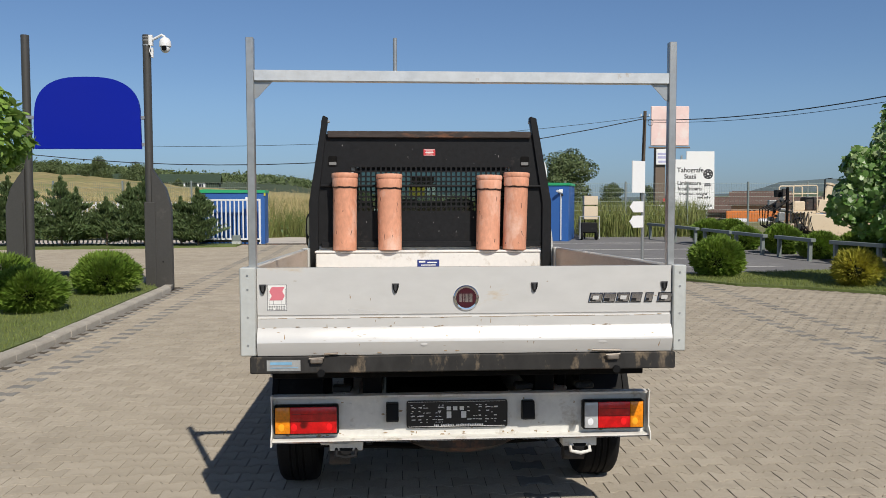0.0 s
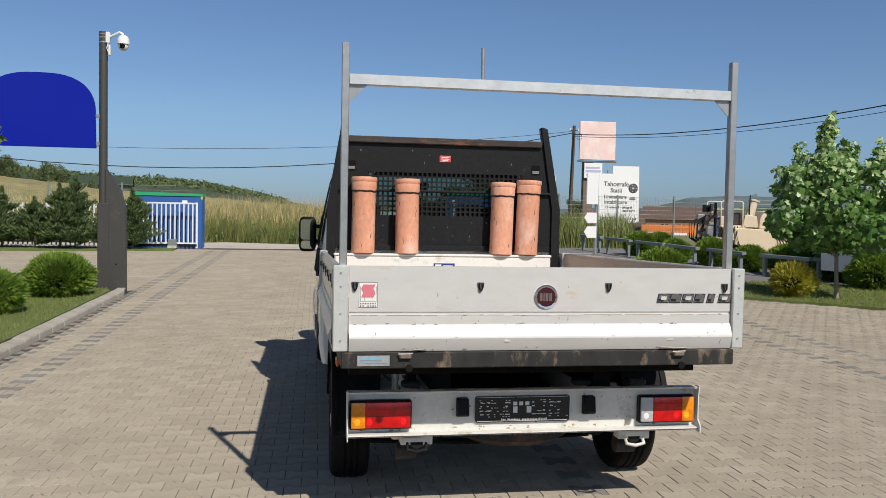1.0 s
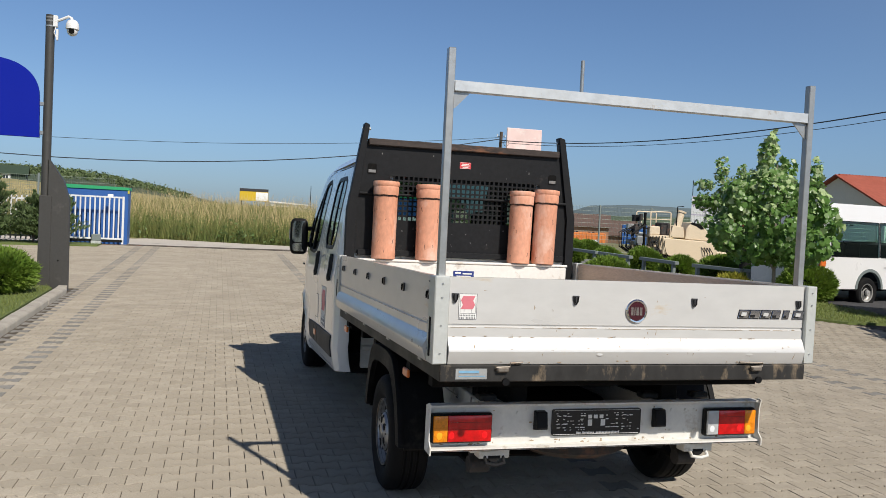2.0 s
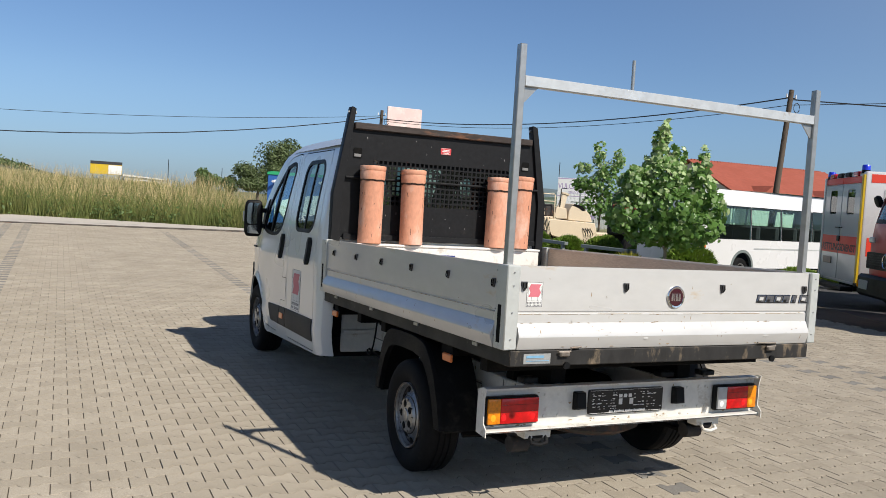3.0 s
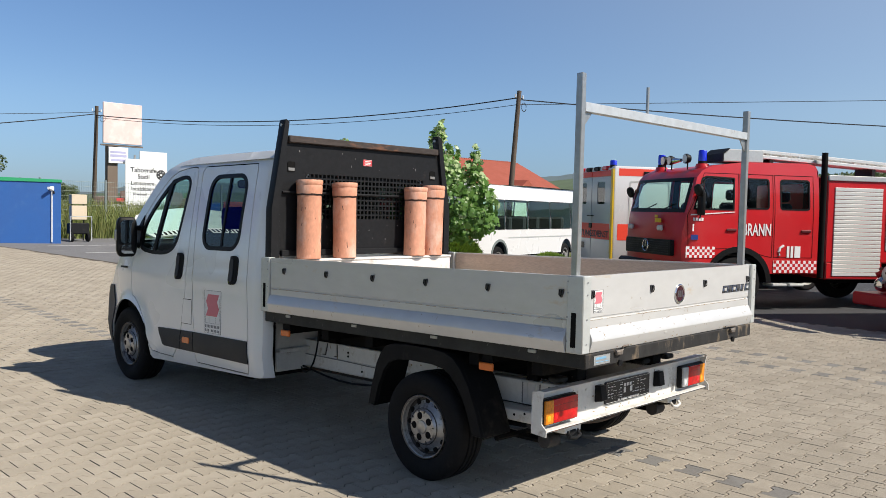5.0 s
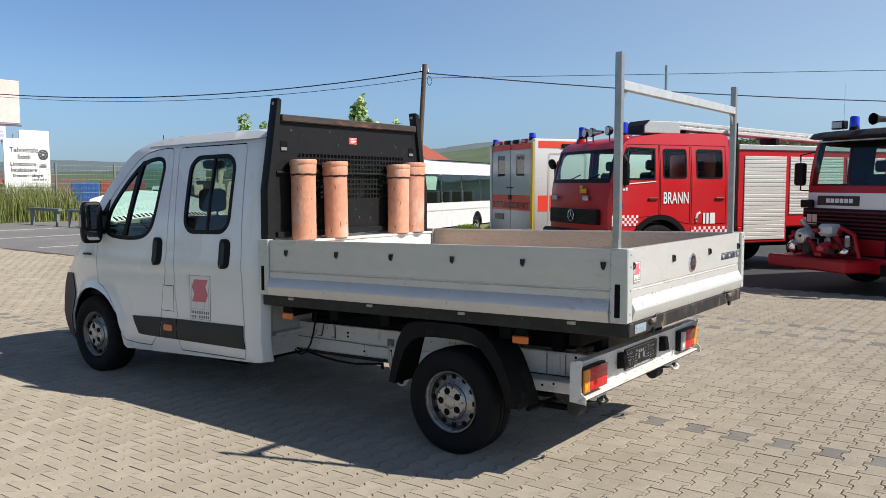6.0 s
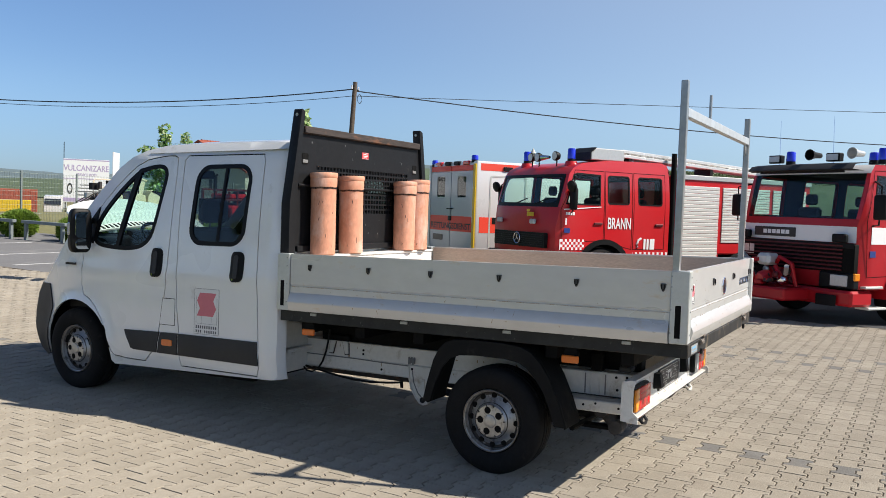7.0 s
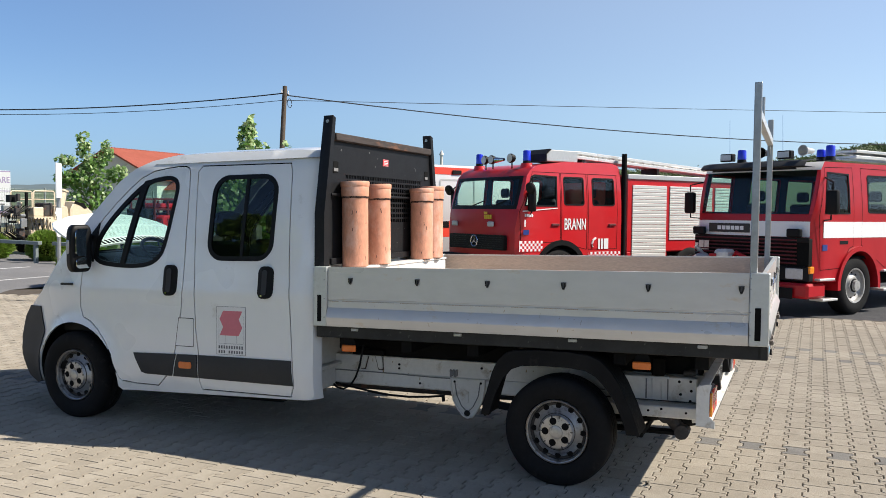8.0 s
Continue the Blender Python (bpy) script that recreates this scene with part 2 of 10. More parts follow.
LINEPAINT = mat("worn_line_paint", (0.55, 0.55, 0.54), 0.8, var=0.15, dirt=((0.15, 0.15, 0.15), 0.4, 3))

# ---- building helpers ----
def thing(name, label, category, group="", kind="", at=(0, 0, 0)):
    ob = new(name)
    ob.location = at
    ob.empty_display_size = 0.1
    return tagged(ob, label, category, group, kind)


def link_mesh(name, bm, material, smooth=None):
    me = bpy.data.meshes.new(name)
    bmesh.ops.recalc_face_normals(bm, faces=bm.faces)
    bm.to_mesh(me)
    bm.free()
    for one in (material if isinstance(material, (list, tuple)) else [material]):
        me.materials.append(one)
    if smooth is not None:
        me.polygons.foreach_set("use_smooth", [True] * len(me.polygons))
        me.set_sharp_from_angle(angle=radians(smooth))
    return new(name, me)


def part(name, bm, material, parent, label="", smooth=35):
    """One mesh under a thing or a part; the mesh is written in the frame of the topmost thing."""
    ob = link_mesh(name, bm, material, smooth)
    ob.parent = parent
    if label:
        tagged(ob, label)
    return ob


def solo(name, bm, material, label, category, group="", kind="", smooth=35):
    return tagged(link_mesh(name, bm, material, smooth), label, category, group, kind)


def B():
    return bmesh.new()


def merge(bm, other, m=None):
    """Adds the faces of another bmesh, moved by m, and frees it."""
    if m is not None:
        other.transform(m)
    keep = {v: bm.verts.new(v.co) for v in other.verts}
    for f in other.faces:
        try:
            g = bm.faces.new([keep[v] for v in f.verts])
            g.material_index = f.material_index
        except ValueError:
            pass
    other.free()
    return bm


def box(bm, x0, x1, y0, y1, z0, z1, bevel=0.0, m=None, seg=1):
    t = bmesh.new()
    bmesh.ops.create_cube(t, size=1.0)
    t.transform(Matrix.Translation(((x0 + x1) / 2, (y0 + y1) / 2, (z0 + z1) / 2)) @ Matrix.Diagonal((abs(x1 - x0), abs(y1 - y0), abs(z1 - z0), 1)))
    if bevel:
        bmesh.ops.bevel(t, geom=list(t.edges), offset=min(bevel, 0.45 * min(abs(x1 - x0), abs(y1 - y0), abs(z1 - z0))), segments=seg, affect="EDGES", profile=0.5)
    return merge(bm, t, m)


def rod(bm, a, b, r, r2=None, seg=12, caps=True):
    """A round bar from a to b, tapered when r2 is given."""
    a, b = Vector(a), Vector(b)
    t = bmesh.new()
    bmesh.ops.create_cone(t, cap_ends=caps, segments=seg, radius1=r, radius2=r if r2 is None else r2, depth=(b - a).length)
    return merge(bm, t, Matrix.Translation((a + b) / 2) @ (b - a).to_track_quat("Z", "Y").to_matrix().to_4x4())


def tube(bm, pts, r, seg=8, closed=False):
    """A round tube along points."""
    pts = [Vector(p) for p in pts]
    rings = []
    for i, p in enumerate(pts):
        a = pts[i - 1] if (i or closed) else p
        b = pts[(i + 1) % len(pts)] if (i + 1 < len(pts) or closed) else p
        q = (b - a).to_track_quat("Z", "Y")
        rings.append([bm.verts.new(p + q @ Vector((r * math.cos(k * math.tau / seg), r * math.sin(k * math.tau / seg), 0))) for k in range(seg)])
    pairs = list(zip(rings, rings[1:])) + ([(rings[-1], rings[0])] if closed else [])
    for u, v in pairs:
        for k in range(seg):
            bm.faces.new((u[k], u[(k + 1) % seg], v[(k + 1) % seg], v[k]))
    if not closed:
        bm.faces.new(rings[0][::-1])
        bm.faces.new(rings[-1])
    return bm


def prism(bm, pts, axis, a, b, m=None, bevel=0.0):
    """A polygon pulled from a to b along an axis; its points are given in the other two axes, in order."""
    def put(p, d):
        return {"x": (d, p[0], p[1]), "y": (p[0], d, p[1]), "z": (p[0], p[1], d)}[axis]
    t = bmesh.new()
    u, v = [t.verts.new(put(p, a)) for p in pts], [t.verts.new(put(p, b)) for p in pts]
    t.faces.new(u)
    t.faces.new(v[::-1])
    for i in range(len(pts)):
        j = (i + 1) % len(pts)
        t.faces.new((u[j], u[i], v[i], v[j]))
    if bevel:
        bmesh.ops.bevel(t, geom=list(t.edges), offset=bevel, segments=1, affect="EDGES")
    return merge(bm, t, m)


def lathe(bm, profile, m=None, seg=32, closed=False):
    """A profile of (radius, height) turned about z."""
    t = bmesh.new()
    rings = []
    for r, z in profile:
        rings.append([t.verts.new((r * math.cos(k * math.tau / seg), r * math.sin(k * math.tau / seg), z)) for k in range(seg)] if r > 1e-6 else [t.verts.new((0, 0, z))])
    pairs = list(zip(rings, rings[1:])) + ([(rings[-1], rings[0])] if closed else [])
    for u, v in pairs:
        for k in range(seg):
            q = (k + 1) % seg
            if len(u) == 1 and len(v) == 1:
                continue
            if len(u) == 1:
                t.faces.new((u[0], v[q], v[k]))
            elif len(v) == 1:
                t.faces.new((u[k], u[q], v[0]))
            else:
                t.faces.new((u[k], u[q], v[q], v[k]))
    return merge(bm, t, m)


def plate(bm, pts, axis, d, thick):
    return prism(bm, pts, axis, d, d + thick)


def rounded(x0, x1, y0, y1, r, n=5):
    """A rectangle's outline with round corners; r is one radius or four (from the lower left, anticlockwise)."""
    rs = r if isinstance(r, (list, tuple)) else [r] * 4
    out = []
    for (cx, cy, a), q in zip(((x0, y0, 180), (x1, y0, 270), (x1, y1, 0), (x0, y1, 90)), rs):
        ox, oy = cx + (q if cx == x0 else -q), cy + (q if cy == y0 else -q)
        out += [(ox + q * math.cos(radians(a + 90 * k / n)), oy + q * math.sin(radians(a + 90 * k / n))) for k in range(n + 1)]
    return out


def inside(p, poly):
    x, y, hit = p[0], p[1], False
    for i in range(len(poly)):
        (x1, y1), (x2, y2) = poly[i - 1], poly[i]
        if (y1 > y) != (y2 > y) and x < (x2 - x1) * (y - y1) / (y2 - y1) + x1:
            hit = not hit
    return hit


def dense(poly, step):
    out = []
    for i in range(len(poly)):
        a, b = Vector(poly[i]), Vector(poly[(i + 1) % len(poly)])
        k = max(1, int((b - a).length / step))
        out += [tuple(a.lerp(b, j / k)) for j in range(k)]
    return out


def shrink(poly, d):
    """The outline moved inwards by d (outwards when negative)."""
    area = sum(poly[i - 1][0] * poly[i][1] - poly[i][0] * poly[i - 1][1] for i in range(len(poly)))
    s = 1 if area > 0 else -1
    out = []
    for i in range(len(poly)):
        a, b, c = Vector(poly[i - 1]), Vector(poly[i]), Vector(poly[(i + 1) % len(poly)])
        u, v = (b - a).normalized(), (c - b).normalized()
        nrm = Vector((-(u.y + v.y), u.x + v.x))
        k = nrm.length
        nrm = nrm / k if k > 1e-6 else Vector((-u.y, u.x))
        out.append(tuple(b + nrm * s * d / max(0.5, nrm.dot(Vector((-u.y, u.x))))))
    return out


def skin(poly, holes, step, put, flange=None):
    """A curved sheet: a flat outline with holes is filled with triangles and put in space by a function; flange is a short inward lip."""
    from mathutils import geometry
    loops = [dense(q, step) for q in [poly] + list(holes)]
    pts, edges = [], []
    for q in loops:
        s = len(pts)
        pts += [Vector(p) for p in q]
        edges += [(s + i, s + (i + 1) % len(q)) for i in range(len(q))]
    flat = np.array([tuple(p) for p in pts])
    xs, ys = flat[:, 0], flat[:, 1]
    for x in np.arange(xs.min() + step / 2, xs.max(), step):
        for y in np.arange(ys.min() + step / 2, ys.max(), step):
            if np.min((flat[:, 0] - x) ** 2 + (flat[:, 1] - y) ** 2) > (0.5 * step) ** 2:
                pts.append(Vector((x, y)))
    vs, _, fs = geometry.delaunay_2d_cdt(pts, edges, [], 0, 1e-6)[:3]
    bm = bmesh.new()
    made = [bm.verts.new(put(v.x, v.y)) for v in vs]
    for f in fs:
        c = sum((vs[i] for i in f), Vector((0, 0))) / 3
        if inside(c, loops[0]) and not any(inside(c, h) for h in loops[1:]):
            bm.faces.new([made[i] for i in f])
    bmesh.ops.delete(bm, geom=[v for v in bm.verts if not v.link_faces], context="VERTS")
    if flange:
        rim = [e for e in bm.edges if len(e.link_faces) == 1]
        ext = bmesh.ops.extrude_edge_only(bm, edges=rim)
        for v in (g for g in ext["geom"] if isinstance(g, bmesh.types.BMVert)):
            v.co += Vector(flange)
    return bm


def words(text, size, material, m, parent=None, name="lettering", thick=0.002, align="CENTER", bold=0.0):
    """Raised lettering in the built-in font, in the plane z = 0 of m, turned into a mesh."""
    cu = bpy.data.curves.new(name, "FONT")
    cu.body, cu.size, cu.align_x, cu.align_y, cu.extrude, cu.offset = text, size, align, "CENTER", thick, bold
    tmp = new(name + "_tmp", cu)
    me = bpy.data.meshes.new_from_object(tmp.evaluated_get(bpy.context.evaluated_depsgraph_get()))
    bpy.data.objects.remove(tmp)
    bpy.data.curves.remove(cu)
    me.transform(m)
    me.materials.clear()
    me.materials.append(material)
    me.name = name
    ob = new(name, me)
    if parent is not None:
        ob.parent = parent
    return ob


def bars(bm, rows, m, thick=0.0015):
    """Writing that stays unread, as flat bars: rows of (x, y, width, height)."""
    t = bmesh.new()
    for x, y, w, h in rows:
        box(t, x, x + w, y, y + h, 0, thick)
    return merge(bm, t, m)


def rise(y):
    """The yard climbs gently away from the van."""
    return 0.02 * min(max(0.0, y - 6.0), 30.0)


def sheet(name, poly, dz, material, label, kind="structure", step=1.5, thick=0.0, category="ground"):
    """A piece of ground with that outline, laid over the slope."""
    bm = skin(poly, [], step, lambda x, y: (x, y, rise(y) + dz), (0, 0, -thick) if thick else None)
    for f in bm.faces:
        f.normal_update()
    ob = link_mesh(name, bm, material, None)
    return tagged(ob, label, category, kind=kind)

# ---- ground ----
def lie(x, y):
    """Height of the open land: the yard's slope, then the field bank, flat far away."""
    z = rise(y)
    if y > 27.0:
        z += 0.48 * min(1.0, (y - 27.0) / 7.0) * min(1.0, max(0.0, (6.0 - x) / 2.0))
    if y > 45 and x > 12:
        z -= 2.0 * min(1.0, (y - 45) / 40.0) * min(1.0, (x - 12) / 15.0)
    return z


bm = B()
xs = [-2500, -900, -300, -120, -60, -40, -25, -15, -8, -4, 0, 1, 2, 3, 4, 6, 10, 12, 15, 20, 27, 40, 60, 120, 300, 900, 2500]
ys = [-2500, -900, -300, -100, -40, -15, 0, 6, 12, 18, 22, 25, 26, 28, 30, 32, 34, 36, 45, 60, 85, 120, 300, 900, 2500]
gv = [[bm.verts.new((x, y, lie(x, y) - 0.06)) for y in ys] for x in xs]
for i in range(len(xs) - 1):
    for j in range(len(ys) - 1):
        bm.faces.new((gv[i][j], gv[i + 1][j], gv[i + 1][j + 1], gv[i][j + 1]))
tagged(link_mesh("ground", bm, FIELD, 60), "open field ground with dry grass and earth", "ground", kind="structure")
sheet("paved_yard", [(-40, -18), (9.3, -18), (9.3, 0), (9.3, 3), (10.0, 5.5), (10.16, 6.0), (-40, 6.0)], -0.009, JOINT, "block-paved yard, sand joints", step=3)
sheet("paved_yard", [(-40, 6.0), (10.16, 6.0), (11.2, 9.2), (5, 13.6), (4.4, 13.2), (4.35, 16), (3.4, 24.2), (-3, 24.0), (-40, 24.0)], -0.009, JOINT, "block-paved yard climbing towards the gate", step=3)
sheet("drive", [(-40, 24.0), (-3, 24.0), (3.4, 24.2), (3.3, 25.2), (-4.4, 27.4), (-4.8, 27.0), (-40, 27.0)], -0.010, CONCRETE, "pale concrete drive beyond the gate track", step=3)
sheet("car_park", [(4.4, 13.2), (5, 13.6), (11.2, 13.5), (11.5, 24), (9.2, 38), (6.2, 38), (6.0, 26), (3.3, 25.2), (3.4, 24.2), (4.35, 16)], -0.008, ASPHALT, "grey asphalt car park with faded lines", step=3)
sheet("truck_park", [(9.3, -18), (60, -18), (60, 13.5), (11.2, 13.5), (11.2, 9.2), (10.0, 5.5), (9.3, 3), (9.3, 0)], -0.010, ASPHALT_DARK, "dark rough asphalt under the parked trucks", step=3)
for k, y in enumerate((15.2, 17.5, 20.6, 23.4)):
    bm = B()
    for i in range(8):
        x = 4.7 + 0.5 * i
        box(bm, x, x + 0.5, y - 0.05 + 0.01 * i, y + 0.05 + 0.01 * i, rise(y) - 0.0075, rise(y) - 0.0035)
    tagged(link_mesh("bay_line", bm, LINEPAINT), "worn pale parking bay line", "road marking", "bay lines", "structure")

# lawns
LAWN_L = [(-4.62, 1.6), (-4.62, 11.15), (-4.9, 11.75), (-6.0, 12.6), (-9.5, 13.6), (-30, 16), (-30, 1.6)]
LAWN_R = [(5.35, 12.5), (6.05, 11.5), (7.06, 10.95), (8.4, 9.85), (9.2, 9.05), (10.4, 8.9), (11.0, 10.5), (11.2, 13.3), (9.0, 13.9), (7.0, 13.55), (5.7, 13.3)]
LAWN_F = [(-40, 20.3), (-9.0, 21.6), (-5.4, 22.3), (-5.4, 23.4), (-40, 23.2)]
sheet("lawn", LAWN_L, 0.085, LAWN, "mown green lawn behind a kerb", thick=0.12)
sheet("lawn", LAWN_R, 0.035, LAWN, "mown green lawn island", thick=0.08)
sheet("lawn", LAWN_F, 0.04, LAWN, "strip of grass in front of the hedge", thick=0.08)


def blades(name, spots, height, width, material, label, seed, lean=0.35, bend=True):
    """Countless grass blades as one mesh: each one a bent tapering strip."""
    r = np.random.RandomState(seed)
    n = len(spots)
    a = r.rand(n) * math.tau
    h = height * (0.55 + 0.75 * r.rand(n))
    tip = h * lean * (0.3 + r.rand(n))
    b = r.rand(n) * math.tau
    w = width * (0.6 + 0.8 * r.rand(n))
    dx, dy = np.cos(a) * w / 2, np.sin(a) * w / 2
    lx, ly = np.cos(b) * tip, np.sin(b) * tip
    x, y, z = spots[:, 0], spots[:, 1], spots[:, 2]
    v = np.zeros((n, 5, 3))
    v[:, 0] = np.stack((x - dx, y - dy, z), 1)
    v[:, 1] = np.stack((x + dx, y + dy, z), 1)
    v[:, 2] = np.stack((x + dx * 0.8 + lx * 0.35, y + dy * 0.8 + ly * 0.35, z + h * 0.6), 1)
    v[:, 3] = np.stack((x - dx * 0.8 + lx * 0.35, y - dy * 0.8 + ly * 0.35, z + h * 0.6), 1)
    v[:, 4] = np.stack((x + lx, y + ly, z + h), 1)
    k = np.arange(n)[:, None] * 5
    quads, tris = (k + np.array([0, 1, 2, 3])).tolist(), (k + np.array([3, 2, 4])).tolist()
    me = bpy.data.meshes.new(name)
    me.from_pydata(v.reshape(-1, 3).tolist(), [], quads + tris)
    me.materials.append(material)
    return tagged(new(name, me), label, "grass", kind="stuff")


def scatter(poly, n, seed, dz, height=rise):
    r = np.random.RandomState(seed)
    q = np.array(poly)
    lo, hi = q.min(0), q.max(0)
    out = []
    while len(out) < n:
        p = lo + (hi - lo) * r.rand(2)
        if inside(p, poly):
            out.append((p[0], p[1], height(p[1]) + dz))
    return np.array(out)


GRASS = leaf_mat("lawn_blades", (0.19, 0.24, 0.055), (0.29, 0.28, 0.10), 0.6, 0.3)
TALLGREEN = leaf_mat("tall_grass_green", (0.17, 0.22, 0.06), (0.36, 0.31, 0.12), 0.7, 0.3)
TALLDRY = leaf_mat("tall_grass_dry", (0.64, 0.51, 0.27), (0.52, 0.42, 0.20), 0.7, 0.25)
near_l = [(-4.62, 3.0), (-4.62, 11.15), (-4.9, 11.75), (-6.0, 12.6), (-8.5, 13.2), (-10, 3.0)]
blades("lawn_grass", scatter(near_l, 26000, 3, 0.085), 0.045, 0.006, GRASS, "short mown grass", 5, 0.8)
blades("lawn_grass", scatter(LAWN_R, 16000, 4, 0.035), 0.05, 0.007, GRASS, "short mown grass", 6, 0.8)
rs = np.random.RandomState(9)


def bank(n, x0, x1, y0, y1):
    p = np.stack((x0 + (x1 - x0) * rs.rand(n), y0 + (y1 - y0) * rs.rand(n) ** 1.5), 1)
    p[:, 1] += np.where((p[:, 0] > -5) & (p[:, 0] < 3.6), 0.27 * (3.3 - p[:, 0]), 0) + np.where(p[:, 0] <= -5, 1.6, 0)
    return np.array([(x, y, lie(x, y) - 0.06) for x, y in p])


blades("field_grass", bank(60000, -30, 3.6, 25.3, 36), 0.85, 0.016, TALLGREEN, "tall green meadow grass on a bank", 11, 0.6)
blades("field_grass", bank(20000, -30, 3.6, 26.3, 38), 1.15, 0.012, TALLDRY, "tall dry meadow grass gone to seed", 12, 0.3)
weeds = bank(9000, 6.5, 17, 26.6, 40) + np.array((0, 0.0, 0.05))
weeds = weeds[weeds[:, 0] < 0.36 * (weeds[:, 1] + 3.9)]
def weed_clumps(n, seed):
    """Broad-leaved weeds in clumps along the foot and face of the bank."""
    g = np.random.RandomState(seed)
    mid = bank(n, -12, 3.5, 25.2, 30)
    p = (mid[:, None, :] + g.randn(n, 26, 3) * np.array((0.16, 0.12, 0.16)) + np.array((0, 0, 0.34))).reshape(-1, 3)
    d = g.randn(len(p), 3) * 0.6 + np.array((0.0, -0.4, 0.7))
    d /= np.linalg.norm(d, axis=1)[:, None]
    return p, d, 0.10 * (0.5 + g.rand(len(p)))


blades("field_grass", weeds, 1.1, 0.03, TALLGREEN, "tall weeds behind the wire fence", 13, 0.35)

# kerb stones along the left lawn
stone = B()
prism(stone, [(-0.075, -0.10), (0.075, -0.10), (0.075, 0.058), (0.055, 0.082), (0.03, 0.092), (-0.075, 0.094)], "y", 0.002, 0.498, bevel=0.003)
kerb = thing("kerb", "weathered concrete kerb along the lawn", "kerb", kind="structure")
first = part("kerb_stone", stone, KERB, kerb)
kx0, kx1 = -4.50, -4.48
first.location = (kx0, 1.7, 0)
for k in range(1, 19):
    o = first.copy()
    scene.collection.objects.link(o)
    y = 1.7 + 0.5 * k
    o.location = (kx0 + (kx1 - kx0) * k / 19, y, rise(y + 0.25) + random.uniform(-0.003, 0.003))
    o.rotation_euler = (math.atan(0.02) if y > 6 else 0, 0, random.uniform(-0.006, 0.006))
end = B(); prism(end, [(-0.075, 0.0), (0.075, 0.0), (0.02, 0.42), (-0.25, 0.62), (-0.33, 0.52), (-0.09, 0.30)], "z", 0.0, 0.10, bevel=0.006)
e = part("kerb_end", end, KERB, kerb); e.location = (-4.48, 11.2, rise(11.3))

# ---- the pickup van with a flat bed ----
BODY = Matrix(((1, -0.015, 0, 0), (0.015, 1, 0, 0), (0, -0.0225, 1, 0), (0, 0, 0, 1)))
ROLL = Matrix(((1, -0.015, 0, 0), (0.015, 1, 0, 0), (0, 0, 1, 0), (0, 0, 0, 1)))
van = thing("flatbed_pickup", "white crew-cab flatbed pickup with open bonnet and steel ladder rack", "pickup truck")


def tp(name, bm, material, parent=None, label="", smooth=35):
    bm.transform(BODY)
    return part(name, bm, material, parent or van, label, smooth)


def wheel(name, x_out, y, z, side, parent, size=1.0):
    """side -1: the face looks to -x. The wheel turns about x; x_out is its outer face."""
    m = Matrix.Translation((x_out, y, z)) @ Euler((0, radians(90 * side), 0)).to_matrix().to_4x4() @ Matrix.Scale(size, 4)
    tyre = B()
    lathe(tyre, [(0.205, -0.03), (0.215, -0.010), (0.25, 0.008), (0.295, 0.011), (0.325, 0.004), (0.343, -0.010), (0.352, -0.028), (0.354, -0.07), (0.345, -0.074), (0.345, -0.082), (0.355, -0.086),
                 (0.356, -0.108), (0.347, -0.112), (0.347, -0.120), (0.356, -0.124), (0.355, -0.145), (0.345, -0.149), (0.345, -0.157), (0.354, -0.160), (0.352, -0.20), (0.335, -0.222), (0.27, -0.232), (0.21, -0.20)], m, 64, True)
    base = B()
    lathe(base, [(0.207, -0.028), (0.205, -0.008), (0.195, -0.012), (0.190, -0.03), (0.186, -0.05), (0.178, -0.058), (0.15, -0.05), (0.135, -0.032), (0.118, -0.022), (0.112, -0.012), (0.105, -0.004), (0.06, -0.001),
                 (0.045, 0.0), (0.042, 0.006), (0.03, 0.009), (0.0, 0.010)], m, 48)
    hub = part("wheel", base, RIMS, parent, "silver steel wheel with black tyre", 40)
    well = B(); lathe(well, [(0.1915, -0.024), (0.188, -0.044), (0.180, -0.054), (0.166, -0.0525), (0.1665, -0.056), (0.181, -0.060), (0.192, -0.048)], m, 48, True); part("recess", well, RIMGRIME, hub, "grimy rim recess")
    lip = B(); tube(lip, [m @ Vector((0.202 * math.cos(k * math.tau / 48), 0.202 * math.sin(k * math.tau / 48), -0.006)) for k in range(48)], 0.0045, 6, True); part("rim_edge", lip, CLEAT, hub, "scuffed rim edge")
    disc = B(); lathe(disc, [(0.116, -0.019), (0.122, -0.021), (0.122, -0.026), (0.110, -0.016)], m, 48, True); part("disc_edge", disc, RIMGRIME, hub)
    for k in range(10):
        a = k * math.tau / 10 + 0.3 + math.tau / 20 * (k % 2 * 0.35)
        c = B(); box(c, 0.094, 0.110, -0.004, 0.004, -0.006, 0.001, 0.001, m=m @ Euler((0, 0, a)).to_matrix().to_4x4()); part("notch", c, RIMGRIME, hub, "", None)
    part("tyre", tyre, RUBBER, hub, "", 30)
    for k in range(12):
        a = k * math.tau / 12
        c = B()
        lathe(c, [(0.0, 0.0045), (0.0185, 0.0045), (0.0205, -0.008)], m @ Matrix.Translation((0.163 * math.cos(a), 0.163 * math.sin(a), -0.0525)), 12)
        part("vent_hole", c, VOID, hub, "", None)
    for k in range(5):
        a = k * math.tau / 5 + 0.3
        c = B()
        lathe(c, [(0.0, 0.0015), (0.0225, 0.0015), (0.0245, -0.002)], m @ Matrix.Translation((0.072 * math.cos(a), 0.072 * math.sin(a), -0.001)), 12)
        part("bolt_well", c, VOID, hub, "", None)
    return hub


